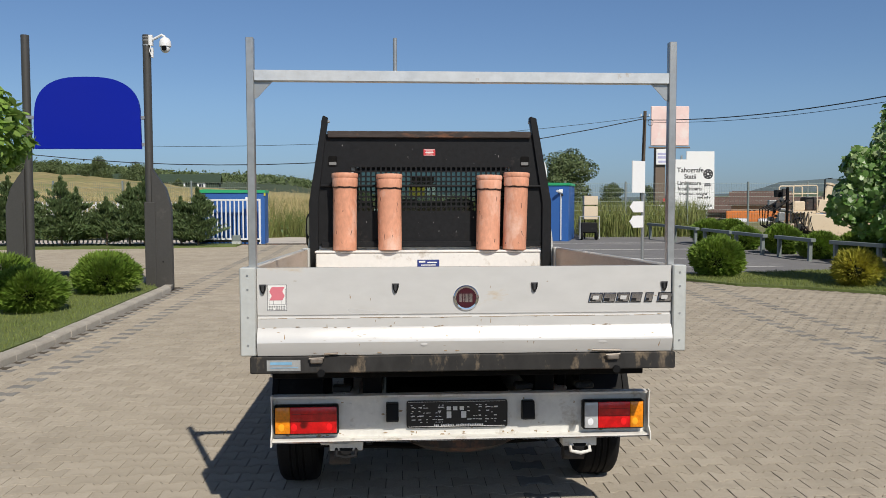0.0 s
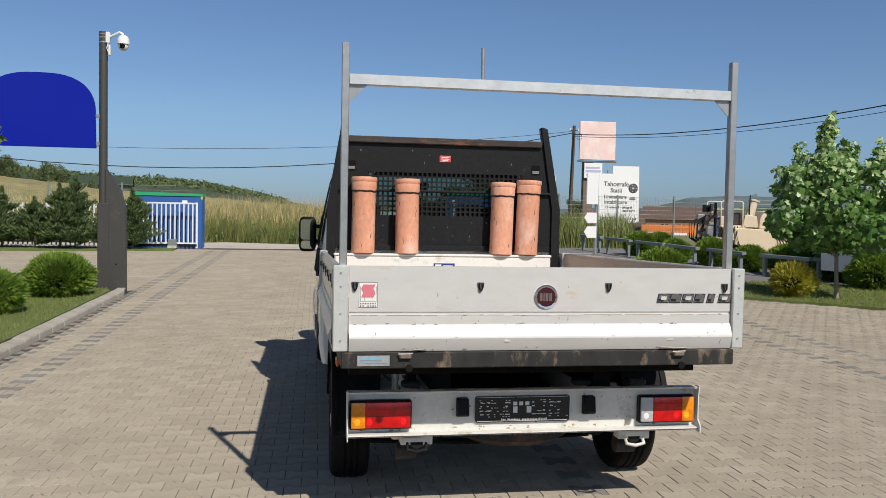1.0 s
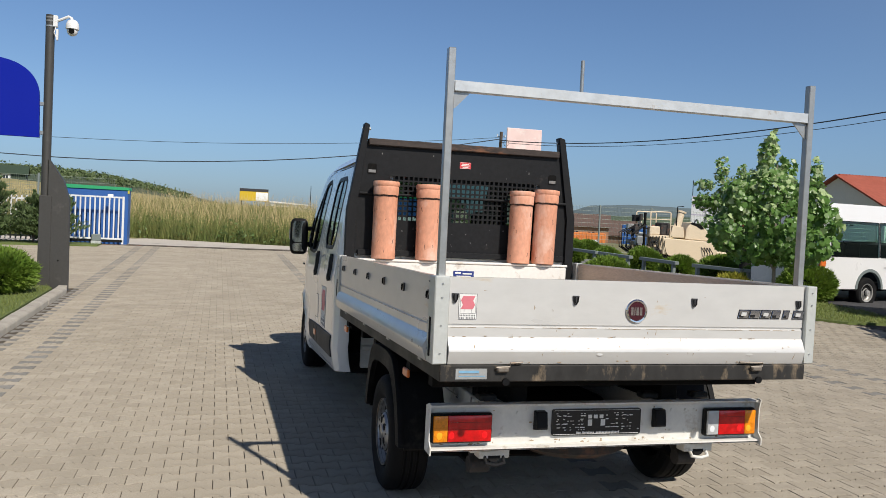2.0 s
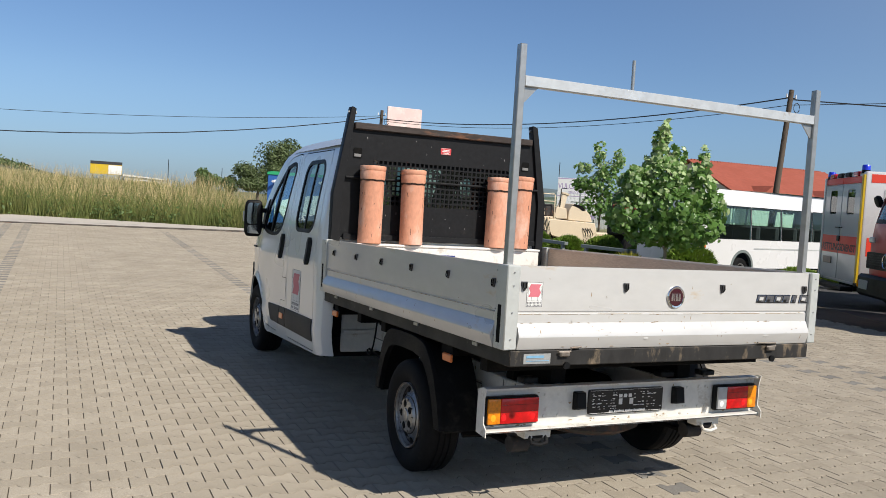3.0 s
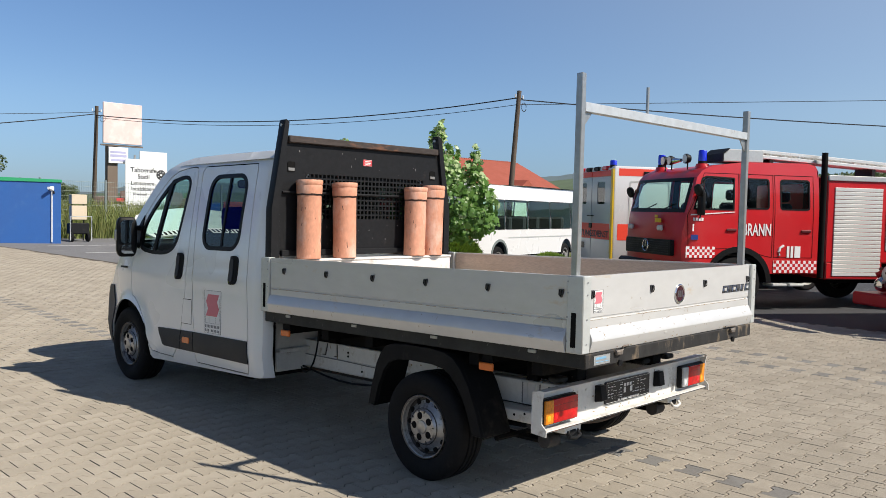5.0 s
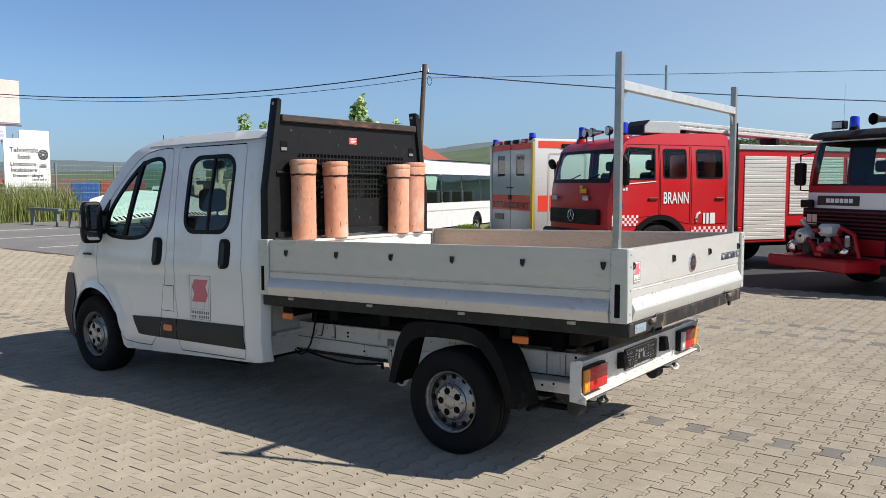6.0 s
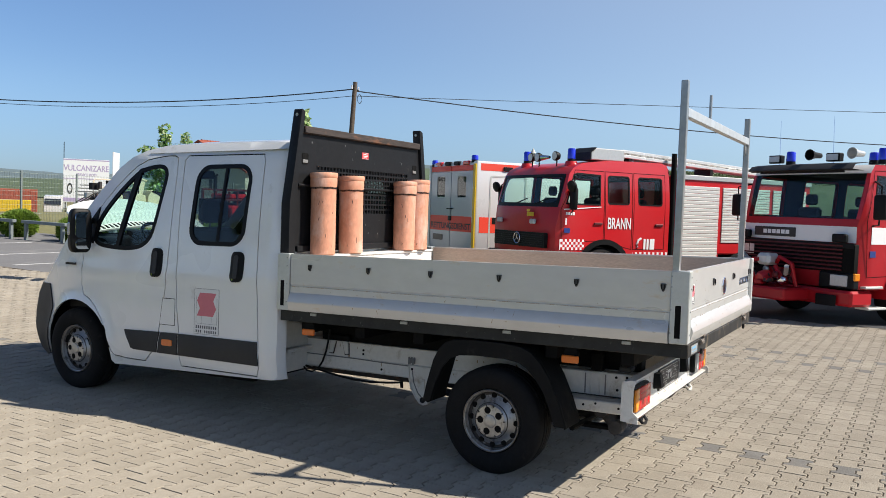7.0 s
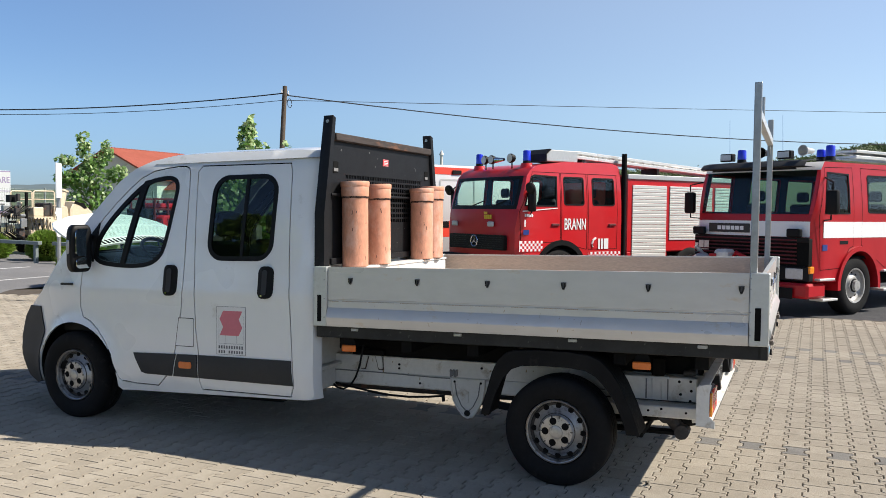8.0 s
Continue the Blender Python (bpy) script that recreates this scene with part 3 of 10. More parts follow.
for x, y, z, s in ((-1.002, 1.217, 0.337, -1), (1.002, 1.217, 0.337, 1), (-1.006, 5.25, 0.345, -1), (1.006, 5.25, 0.345, 1)):
    p = ROLL @ Vector((x, y, z))
    wheel("wheel", p.x, p.y, p.z, s, van, 0.972 if y < 3 else 1.0)

# bed: floor, frame, posts and drop sides
bm = B(); box(bm, -1.009, 1.009, 0.043, 2.95, 0.967, 1.0, 0.003); tp("bed_floor", bm, PLY, label="dusty brown plywood bed floor")
for s in (-1, 1):
    bm = B(); box(bm, s * 0.925, s * 1.008, 0.03, 2.955, 0.884, 0.966, 0.006); tp("side_rail", bm, RAILSIDE, label="scuffed black steel frame rail")
bm = B(); box(bm, -1.008, 1.008, 0.0, 0.055, 0.884, 0.964, 0.005); tp("rear_rail", bm, RAIL, label="black steel rear rail with worn paint")
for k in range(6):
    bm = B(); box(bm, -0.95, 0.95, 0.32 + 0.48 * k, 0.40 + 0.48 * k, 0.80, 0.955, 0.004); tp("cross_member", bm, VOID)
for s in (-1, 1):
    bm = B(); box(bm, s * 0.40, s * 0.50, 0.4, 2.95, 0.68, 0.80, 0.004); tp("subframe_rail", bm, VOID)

PROFILE = [(0.0, 1.378), (0.0, 1.158), (-0.006, 1.153), (-0.006, 1.147), (0.0, 1.142), (0.0, 1.098), (0.006, 1.092), (0.030, 1.042), (0.032, 1.030), (0.016, 0.975), (0.012, 0.968)]


def drop_side(name, axis, face, sign, a, b, label):
    """A board along an axis; its outer skin follows PROFILE, its inner face is flat ply."""
    out = [(face + sign * d, z) for d, z in PROFILE]
    inner = [(face - sign * 0.026, 0.968), (face - sign * 0.026, 1.378)]
    bm = B()
    prism(bm, out + inner, axis, a, b)
    ob = tp(name, bm, BOARD, label=label, smooth=25)
    ply = B()
    pts = [(face - sign * 0.030, 1.002), (face - sign * 0.030, 1.368), (face - sign * 0.0265, 1.368), (face - sign * 0.0265, 1.002)]
    prism(ply, pts, axis, a + 0.004, b - 0.004)
    tp("lining", ply, PLY, ob, "dusty brown inner lining")
    return ob


def groove_rust(axis, face, sign, a, b, seed, parent):
    """Broken brown lines under the pressed groove of a board."""
    g = random.Random(seed)
    bm = B()
    at = a
    while at < b - 0.05:
        l = min(g.uniform(0.03, 0.22), b - at)
        z = 1.1405 + g.uniform(-0.0012, 0.0008)
        prism(bm, [(face + sign * 0.0002, z), (face + sign * 0.0011, z), (face + sign * 0.0011, z + g.uniform(0.0012, 0.003)), (face + sign * 0.0002, z + 0.0012)], axis, at, at + l)
        at += l + g.uniform(0.0, 0.05)
    tagged(tp("rust_line", bm, RUSTSPOT, parent), kind="stuff")


left = drop_side("drop_side", "y", -1.036, -1, 0.105, 2.842, "pale aluminium drop side with a pressed ridge")
right = drop_side("drop_side", "y", 1.036, 1, 0.105, 2.842, "pale aluminium drop side with a pressed ridge")
gate = drop_side("tailgate", "x", 0.016, -1, -0.972, 0.988, "pale aluminium tailgate, dented along its ridge")


def board_scuffs(axis, face, sign, a, b, seed, count, parent):
    """Scratches and brown spots that follow the pressed skin of a board."""
    g = random.Random(seed)
    bm = B()
    for k in range(count):
        z = g.uniform(1.0, 1.135) if g.random() < 0.92 else g.uniform(1.16, 1.34)
        u = g.uniform(a + 0.05, b - 0.05)
        w, h = (g.uniform(0.001, 0.003), g.uniform(0.008, 0.03)) if g.random() < 0.35 else (g.uniform(0.002, 0.010), g.uniform(0.001, 0.003))
        lean = g.uniform(-0.008, 0.008)
        ring = []
        for du, dz in ((-w, 0.0), (0.0, -h * 0.4), (w, h * 0.2), (lean, h)):
            q = z + dz
            d = next((p[0] + (n[0] - p[0]) * (q - p[1]) / (n[1] - p[1]) for p, n in zip(PROFILE, PROFILE[1:]) if abs(n[1] - p[1]) > 1e-6 and min(p[1], n[1]) <= q <= max(p[1], n[1])), None)
            if d is None:
                break
            o = face + sign * (d + 0.0007)
            ring.append(bm.verts.new((o, u + du, q) if axis == "y" else (u + du, o, q)))
        if len(ring) == 4:
            bm.faces.new(ring)
    tagged(tp("scuffs", bm, RUSTSPOT, parent), kind="stuff")


board_scuffs("y", -1.036, -1, 0.11, 2.83, 13, 30, left)
board_scuffs("x", 0.016, -1, -0.96, 0.98, 14, 44, gate)
groove_rust("y", -1.036, -1, 0.11, 2.83, 3, left)
groove_rust("x", 0.016, -1, -0.96, 0.98, 4, gate)


def corner_post(x0, x1, y0, y1, slot_y, s):
    bm = B()
    box(bm, x0, x1, y0, y1, 0.968, 1.380, 0.005)
    ob = tp("corner_post", bm, POSTAL, label="grey aluminium corner post")
    xo = x0 if s < 0 else x1
    c = B(); box(c, xo - 0.0015, xo + 0.0015, slot_y - 0.016, slot_y + 0.016, 1.0, 1.185); tp("slot", c, VOID, ob)
    for z in (1.03, 1.16, 1.29, 1.35):
        c = B(); rod(c, (xo, slot_y + (0.045 if slot_y < 1 else -0.045) * 0.9, z), (xo + s * 0.003, slot_y + (0.045 if slot_y < 1 else -0.045) * 0.9, z), 0.005, seg=8); tp("rivet", c, GALV, ob)
    if y0 < 1:
        for z in (1.02, 1.15, 1.28, 1.345):
            xm = (x0 + x1) / 2
            c = B(); rod(c, (xm, y0, z), (xm, y0 - 0.003, z), 0.005, seg=8); tp("rivet", c, GALV, ob)
    return ob


corner_post(-1.050, -0.976, -0.004, 0.102, 0.055, -1)
corner_post(0.992, 1.056, -0.004, 0.102, 0.055, 1)
corner_post(-1.050, -0.99, 2.846, 2.955, 2.905, -1)
corner_post(0.99, 1.050, 2.846, 2.955, 2.905, 1)


def latch(m, parent):
    """A sunk lashing latch: a dark tapering cup with a bright tongue."""
    m = m @ Matrix.Diagonal((0.84, 0.84, 1, 1))
    c = B()
    prism(c, [(-0.020, 0.022), (0.020, 0.022), (0.018, 0.0), (0.006, -0.032), (-0.006, -0.032), (-0.018, 0.0)], "z", -0.002, 0.008, bevel=0.0015)
    c.transform(m)
    ob = tp("latch", c, LATCHGREY, parent, "dark steel lashing latch")
    c = B(); tube(c, [(-0.010, 0.016, 0.012), (-0.010, -0.012, 0.014), (0.0, -0.024, 0.014), (0.010, -0.012, 0.014), (0.010, 0.016, 0.012)], 0.0028, 6)
    c.transform(m)
    tp("loop", c, VOID, ob)


TO_BACK = Matrix.Translation((0, 0.016, 0)) @ Euler((radians(90), 0, 0)).to_matrix().to_4x4()
TO_LEFT = Matrix.Translation((-1.036, 0, 0)) @ Matrix(((0, 0, -1, 0), (-1, 0, 0, 0), (0, 1, 0, 0), (0, 0, 0, 1)))
TO_RIGHT = Matrix.Translation((1.036, 0, 0)) @ Matrix(((0, 0, 1, 0), (1, 0, 0, 0), (0, 1, 0, 0), (0, 0, 0, 1)))
for x in (-0.945, -0.331, 0.326, 0.953):
    latch(TO_BACK @ Matrix.Translation((x, 1.283, 0)), gate)
for y in (2.665, 2.163, 1.671, 1.174, 0.663, 0.146):
    latch(TO_LEFT @ Matrix.Translation((-y, 1.287, 0)), left)
    latch(TO_RIGHT @ Matrix.Translation((y, 1.287, 0)), right)
for y in (2.645, 1.881, 1.119, 0.352):
    bm = B(); box(bm, -1.018, -1.004, y - 0.028, y + 0.028, 0.936, 0.956, 0.003); tp("hinge_cleat", bm, GALV, label="bare steel hinge cleat")
for x in (-0.70, 0.70):
    bm = B(); box(bm, x - 0.03, x + 0.03, -0.022, 0.002, 0.932, 0.958, 0.006); tube(bm, [(x - 0.035 * (1 if x < 0 else 1), -0.014, 0.955), (x + 0.035, -0.014, 0.958), (x + 0.036, -0.012, 0.975), (x + 0.10 * (1 if x < 0 else -1), -0.008, 0.978)], 0.005, 6)
    tp("hinge_cleat", bm, CLEAT, label="bare steel tailgate hinge")
    bm = B(); rod(bm, (x + 0.02, -0.012, 0.885), (x + 0.02, 0.0, 0.885), 0.018, seg=12); tp("bump_stop", bm, PLASTIC)

# ladder rack at the tail
bm = B(); box(bm, -1.018, -0.982, 0.066, 0.106, 1.0, 2.447, 0.003); rack = tp("rack_post", bm, GALV, label="galvanised square rack post")
bm = B(); box(bm, 0.984, 1.020, 0.066, 0.106, 1.0, 2.447, 0.003); tp("rack_post", bm, GALV, label="galvanised square rack post")
bm = B(); box(bm, -0.982, 0.984, 0.066, 0.106, 2.246, 2.297, 0.003); bar = tp("rack_crossbar", bm, BARSTEEL, label="galvanised rack crossbar with rust specks")
for s, x in ((1, -0.982), (-1, 0.984)):
    bm = B(); prism(bm, [(x, 2.246), (x + s * 0.085, 2.246), (x + s * 0.07, 2.232), (x + s * 0.012, 2.170), (x, 2.165)], "y", 0.082, 0.088); tp("gusset", bm, GALV)
bm = B(); rod(bm, (-0.328, 0.086, 2.297), (-0.328, 0.086, 2.452), 0.0095); tp("stop_pin", bm, GALV, bar)

# headboard behind the cab
for base, top in (((-1.000, -0.922), (-0.884, -0.840)), ((0.900, 0.978), (0.795, 0.850))):
    bm = B()
    prism(bm, [(base[0], 0.965), (base[1], 0.965), (base[1] - 0.002, 1.75), (top[1], 2.43), (top[0] + 0.008, 2.445), (top[0], 2.435), (base[0] + 0.004, 1.75)], "y", 2.90, 2.978, bevel=0.004)
    up = tp("headboard_upright", bm, DARKSTEEL, label="dark grey folded steel upright")
    xm = (top[0] + top[1]) / 2
    bm = B(); rod(bm, (xm - 0.034, 2.94, 2.40), (xm + 0.034, 2.94, 2.40), 0.012, seg=12); tp("eye_bolt", bm, GALV, up)
bm = B(); box(bm, -0.845, 0.803, 2.892, 2.965, 2.268, 2.322, 0.006); tp("headboard_top_rail", bm, TOPRUST, label="dark steel top rail with orange rust")
GX0, GX1, GZ0, GZ1 = -0.662, 0.644, 1.672, 2.040
sheetm = B()
prism(sheetm, [(-0.965, 1.40), (GX0, 1.40), (GX0, 2.30), (-0.872, 2.30), (-0.955, 1.75)], "y", 2.925, 2.931)
prism(sheetm, [(GX1, 1.40), (0.945, 1.40), (0.935, 1.75), (0.835, 2.30), (GX1, 2.30)], "y", 2.925, 2.931)
box(sheetm, GX0, GX1, 2.925, 2.931, 1.40, GZ0)
box(sheetm, GX0, GX1, 2.925, 2.931, GZ1, 2.30)
panel = tp("headboard_panel", sheetm, DARKSTEEL, label="dark grey sheet steel panel with scratches")
grid = B()
nx, nz = 32, 9
px, pz = (GX1 - GX0) / nx, (GZ1 - GZ0) / nz
for i in range(nx + 1):
    c = GX0 + i * px
    box(grid, c - 0.0065, c + 0.0065, 2.925, 2.931, GZ0 - 0.004, GZ1 + 0.004)
for j in range(nz + 1):
    c = GZ0 + j * pz
    box(grid, GX0 - 0.004, GX1 + 0.004, 2.9245, 2.9315, c - 0.0065, c + 0.0065)
tp("perforated_grille", grid, DARKSTEEL, panel, "square-holed steel grille")
bm = B(); box(bm, -0.90, 0.89, 2.895, 2.93, 1.385, 1.43, 0.004); tp("headboard_bottom_rail", bm, DARKSTEEL)
bm = B(); rod(bm, (-0.90, 2.905, 1.882), (0.885, 2.905, 1.878), 0.011, seg=10); tp("tie_bar", bm, DARKSTEEL, label="thin steel tie bar")
for x in (-0.805, 0.758):
    bm = B(); prism(bm, rounded(x - 0.036, x + 0.036, 2.04, 2.122, 0.012, 3), "y", 2.9215, 2.9255); tp("cable_hole", bm, VOID, panel)
    bm = B(); box(bm, x - 0.03, x + 0.03, 2.9185, 2.922, 2.05, 2.074, 0.002); tp("hole_lip", bm, LINER, panel)
bm = B(); prism(bm, rounded(-0.071, 0.024, 2.127, 2.181, 0.004, 2), "y", 2.9225, 2.9255); lab = tp("warning_label", bm, LABELRED, panel, "red warning label")
bm = B(); bars(bm, [(-0.03, 0.008, 0.06, 0.006), (-0.035, -0.004, 0.07, 0.006), (-0.025, -0.016, 0.05, 0.005), (-0.044, 0.0225, 0.088, 0.002), (-0.044, -0.0245, 0.088, 0.002)], Matrix.Translation((-0.0235, 2.9222, 2.154)) @ Euler((radians(90), 0, 0)).to_matrix().to_4x4()); tp("print", bm, PAPER, lab)
rnd = random.Random(4)
bm = B()
for k in range(26):
    x, z = rnd.uniform(-0.8, 0.75), rnd.choice((rnd.uniform(1.45, 1.65), rnd.uniform(2.06, 2.24)))
    box(bm, x, x + rnd.uniform(0.002, 0.007), 2.9235, 2.9252, z, z + rnd.uniform(0.004, 0.02), m=None)
tagged(tp("paint_chips", bm, LINER, panel), kind="stuff")

# white steel chest on the bed, against the headboard
chest = thing("storage_chest", "long worn white steel chest across the flatbed", "storage box", at=(0, 0, 0))
bm = B(); box(bm, -0.935, 0.862, 2.768, 2.888, 1.001, 1.342, 0.008); tp("body", bm, BOXWHITE, chest)
bm = B(); box(bm, -0.942, 0.868, 2.760, 2.89, 1.342, 1.362, 0.006); tp("lid", bm, BOXWHITE, chest)
bm = B(); box(bm, -0.13, 0.045, 2.765, 2.7685, 1.225, 1.287, 0.001); lab = tp("label_plate", bm, LABELBLUE, chest, "dark blue maker plate")
bm = B(); bars(bm, [(-0.075, 0.008, 0.05, 0.014), (-0.01, 0.004, 0.08, 0.01), (-0.06, -0.016, 0.12, 0.008)], Matrix.Translation((-0.042, 2.7648, 1.256)) @ Euler((radians(90), 0, 0)).to_matrix().to_4x4()); tp("print", bm, PAPER, lab)


def clay_pipe(x, lean, height, ring):
    """A socketed clay pipe that stands on the chest, tied with wire."""
    t = thing("clay_pipe", "terracotta clay drain pipe with a socket rim, tied upright", "clay pipe", "clay pipes on the flatbed")
    m = Matrix.Translation((x, 2.812, 1.3625)) @ Euler((radians(-1.0), radians(lean), 0)).to_matrix().to_4x4()
    h = height
    bm = B()
    lathe(bm, [(0.080, 0.0), (0.0915, 0.0), (0.0945, 0.004), (0.0945, 0.03), (0.0950, h - 0.125), (0.0965, h - 0.115), (0.1010, h - 0.095), (0.1015, h - 0.045), (0.1000, h - 0.04), (0.1045, h - 0.034), (0.1055, h - 0.022), (0.1055, h - 0.006), (0.102, h), (0.088, h), (0.086, h - 0.02), (0.082, h - 0.1), (0.080, h - 0.12)], m, 40, True)
    tp("barrel", bm, CLAY, t)
    for dz in (0.0, 0.007):
        bm = B()
        tube(bm, [m @ Vector((0.0985 * math.cos(a * math.tau / 28), 0.0985 * math.sin(a * math.tau / 28), h - 0.118 + dz + 0.002 * math.sin(a * 1.7))) for a in range(28)], 0.0026, 5, True)
        tp("tie_wire", bm, PLASTIC, t, "twisted dark wire")
    bm = B()
    r = random.Random(ring)
    for k in range(9):
        a, z = r.uniform(-2.9, -0.2), r.uniform(0.05, h - 0.16)
        w, l = r.uniform(0.001, 0.0028), r.uniform(0.008, 0.045)
        box(bm, 0.0945, 0.0954, -w, w, -l / 2, l / 2, m=m @ Matrix.Translation((0, 0, z)) @ Euler((0, 0, a)).to_matrix().to_4x4() @ Euler((r.uniform(-0.3, 0.3), 0, 0)).to_matrix().to_4x4())
    tagged(tp("scuff_marks", bm, MARK, t), kind="stuff")
    bm = B(); tube(bm, [m @ Vector((0.02, 0.098, h - 0.116)), Vector((x + 0.03, 2.90, 1.87)), Vector((x + 0.04, 2.904, 1.88))], 0.0025, 5); tp("tie_wire", bm, PLASTIC, t)


clay_pipe(-0.708, 0.5, 0.615, 1)
clay_pipe(-0.347, -0.4, 0.607, 2)
clay_pipe(0.441, 1.2, 0.598, 3)
clay_pipe(0.657, 1.8, 0.620, 5)

# tail: lamp beam, lamps, plate
bm = B()
prism(bm, [(0.300, 0.474), (0.302, 0.488), (0.352, 0.492), (0.352, 0.690), (0.318, 0.698), (0.316, 0.708), (0.372, 0.710), (0.372, 0.474)], "x", -0.952, 0.978)
beam = tp("lamp_beam", bm, FRAME_WHITE, label="white steel lamp beam with rust streaks", smooth=25)
for x in (-0.958, 0.978):
    bm = B(); prism(bm, [(0.280, 0.460), (0.385, 0.470), (0.385, 0.700), (0.330, 0.718), (0.300, 0.715), (0.312, 0.66), (0.312, 0.53), (0.280, 0.50)], "x", x, x + 0.006); tp("end_plate", bm, FRAME_WHITE, beam)
bm = B(); box(bm, -0.952, 0.978, 0.2985, 0.303, 0.4755, 0.480); tp("rust_edge", bm, RUST, beam)


def lamp(x0, x1, cells):
    """A rear lamp cluster: a black housing, coloured lenses, and a painted bulb glint low in each."""
    bm = B(); box(bm, x0 - 0.008, x1 + 0.008, 0.312, 0.352, 0.513, 0.666, 0.008); ob = tp("tail_lamp", bm, PLASTIC, label="rear lamp cluster")
    for a, b, m_, nm, spots in cells:
        c = B(); box(c, a + 0.0005, b - 0.0005, 0.298, 0.316, 0.523, 0.657, 0.004, seg=2); lens = tp(nm, c, m_, ob)
        for x in spots:
            c = B(); lathe(c, [(0.0, 0.0018), (0.009, 0.0014), (0.015, 0.0004), (0.016, -0.002)], Matrix.Translation((x, 0.298, 0.556)) @ Matrix(((1, 0, 0, 0), (0, 0, -1, 0), (0, 1.25, 0, 0), (0, 0, 0, 1))), 18)
            tp("bulb_spot", c, SPOTAMBER if m_ is AMBER else (SPOTCLEAR if m_ is CLEARLENS else SPOTRED), lens)
        if m_ is REDLENS:
            for z in (0.585, 0.622):
                c = B(); box(c, a + 0.008, b - 0.008, 0.2972, 0.2985, z, z + 0.0018); tp("lens_rib", c, DARKRED, lens)


SPOTRED, SPOTAMBER, SPOTCLEAR = mat("red_bulb_glint", (0.85, 0.008, 0.012), 0.15, var=0.1, coat=0.4), mat("amber_bulb_glint", (0.95, 0.42, 0.02), 0.15, var=0.1, coat=0.4), mat("clear_bulb_glint", (0.8, 0.82, 0.85), 0.1, var=0.1, coat=0.6)
DARKRED = mat("dark_red_rib", (0.16, 0.002, 0.004), 0.3, var=0.2)
lamp(-0.937, -0.628, ((-0.937, -0.862, AMBER, "amber_lens", (-0.905,)), (-0.862, -0.628, REDLENS, "red_lens", (-0.842, -0.665))))
lamp(0.642, 0.949, ((0.642, 0.712, CLEARLENS, "clear_lens", (0.672,)), (0.712, 0.880, REDLENS, "red_lens", (0.845,)), (0.880, 0.949, AMBER, "amber_lens", (0.905,))))
bm = B(); prism(bm, rounded(-0.275, 0.246, 0.531, 0.672, 0.012, 3), "y", 0.338, 0.352); plate_ob = tp("number_plate", bm, PLATEBLACK, label="black plate holder with small pale print")
rnd = random.Random(7)
rows = [(x, z, rnd.uniform(0.008, 0.03), 0.005) for x in (-0.235, -0.20, -0.10, 0.05, 0.11, 0.15, 0.19) for z in (0.032, 0.012, -0.012, -0.032) if rnd.random() < 0.75]
rows += [(-0.055, 0.018, 0.022, 0.02), (-0.022, 0.018, 0.022, 0.02), (0.012, 0.018, 0.022, 0.02), (-0.055, -0.022, 0.024, 0.034), (0.02, -0.022, 0.026, 0.034), (-0.252, 0.062, 0.5, 0.0015), (-0.252, -0.066, 0.5, 0.0015)]
rows += [(-0.12 + 0.0088 * k, -0.062, 0.0066, 0.0085 if k % 4 else 0.011) for k in range(29) if k not in (3, 12)]
rows += [(x, z, rnd.uniform(0.006, 0.014), 0.0035) for x in [-0.24 + 0.016 * q for q in range(31)] for z in (0.044, 0.03, 0.004, -0.014, -0.03, -0.044) if rnd.random() < 0.42 and abs(x + 0.01) > 0.06]
bm = B(); bars(bm, rows, Matrix.Translation((-0.014, 0.3378, 0.603)) @ Euler((radians(90), 0, 0)).to_matrix().to_4x4()); tp("print", bm, PAPER, plate_ob)
for x0, x1 in ((-0.379, -0.316), (0.319, 0.383)):
    bm = B(); prism(bm, [(0.296, 0.575), (0.352, 0.563), (0.352, 0.668), (0.31, 0.666)], "x", x0, x1, bevel=0.004); tp("plate_lamp", bm, PLASTIC, beam, "black plate lamp")
for x in (-0.56, -0.47, 0.44, 0.53, 0.585):
    for z in (0.54, 0.655):
        bm = B(); rod(bm, (x, 0.353, z), (x, 0.346, z), 0.009, seg=8); tp("bolt", bm, FRAME_WHITE, beam)
for x0, x1 in ((-0.67, -0.50), (0.54, 0.72)):
    bm = B(); box(bm, x0, x1, 0.36, 0.44, 0.415, 0.476, 0.004); tp("beam_bracket", bm, FRAME_WHITE)
    xm = (x0 + x1) / 2
    bm = B(); tube(bm, [(xm - 0.05, 0.38, 0.44), (xm - 0.05, 0.34, 0.395), (xm + 0.0, 0.335, 0.385), (xm + 0.05, 0.34, 0.395), (xm + 0.05, 0.38, 0.44)], 0.010, 8); tp("tow_eye", bm, FRAME_WHITE if x0 > 0 else DARKSTEEL)
    bm = B(); rod(bm, (xm, 0.36, 0.43), (xm, 0.52, 0.40), 0.035); tp("bump_rubber", bm, RUBBER)
for x in (-0.66, -0.5, 0.3, 0.62):
    bm = B(); box(bm, x, x + 0.10, 0.42, 0.5, 0.705, 0.738, 0.008); tp("bracket", bm, RAIL)

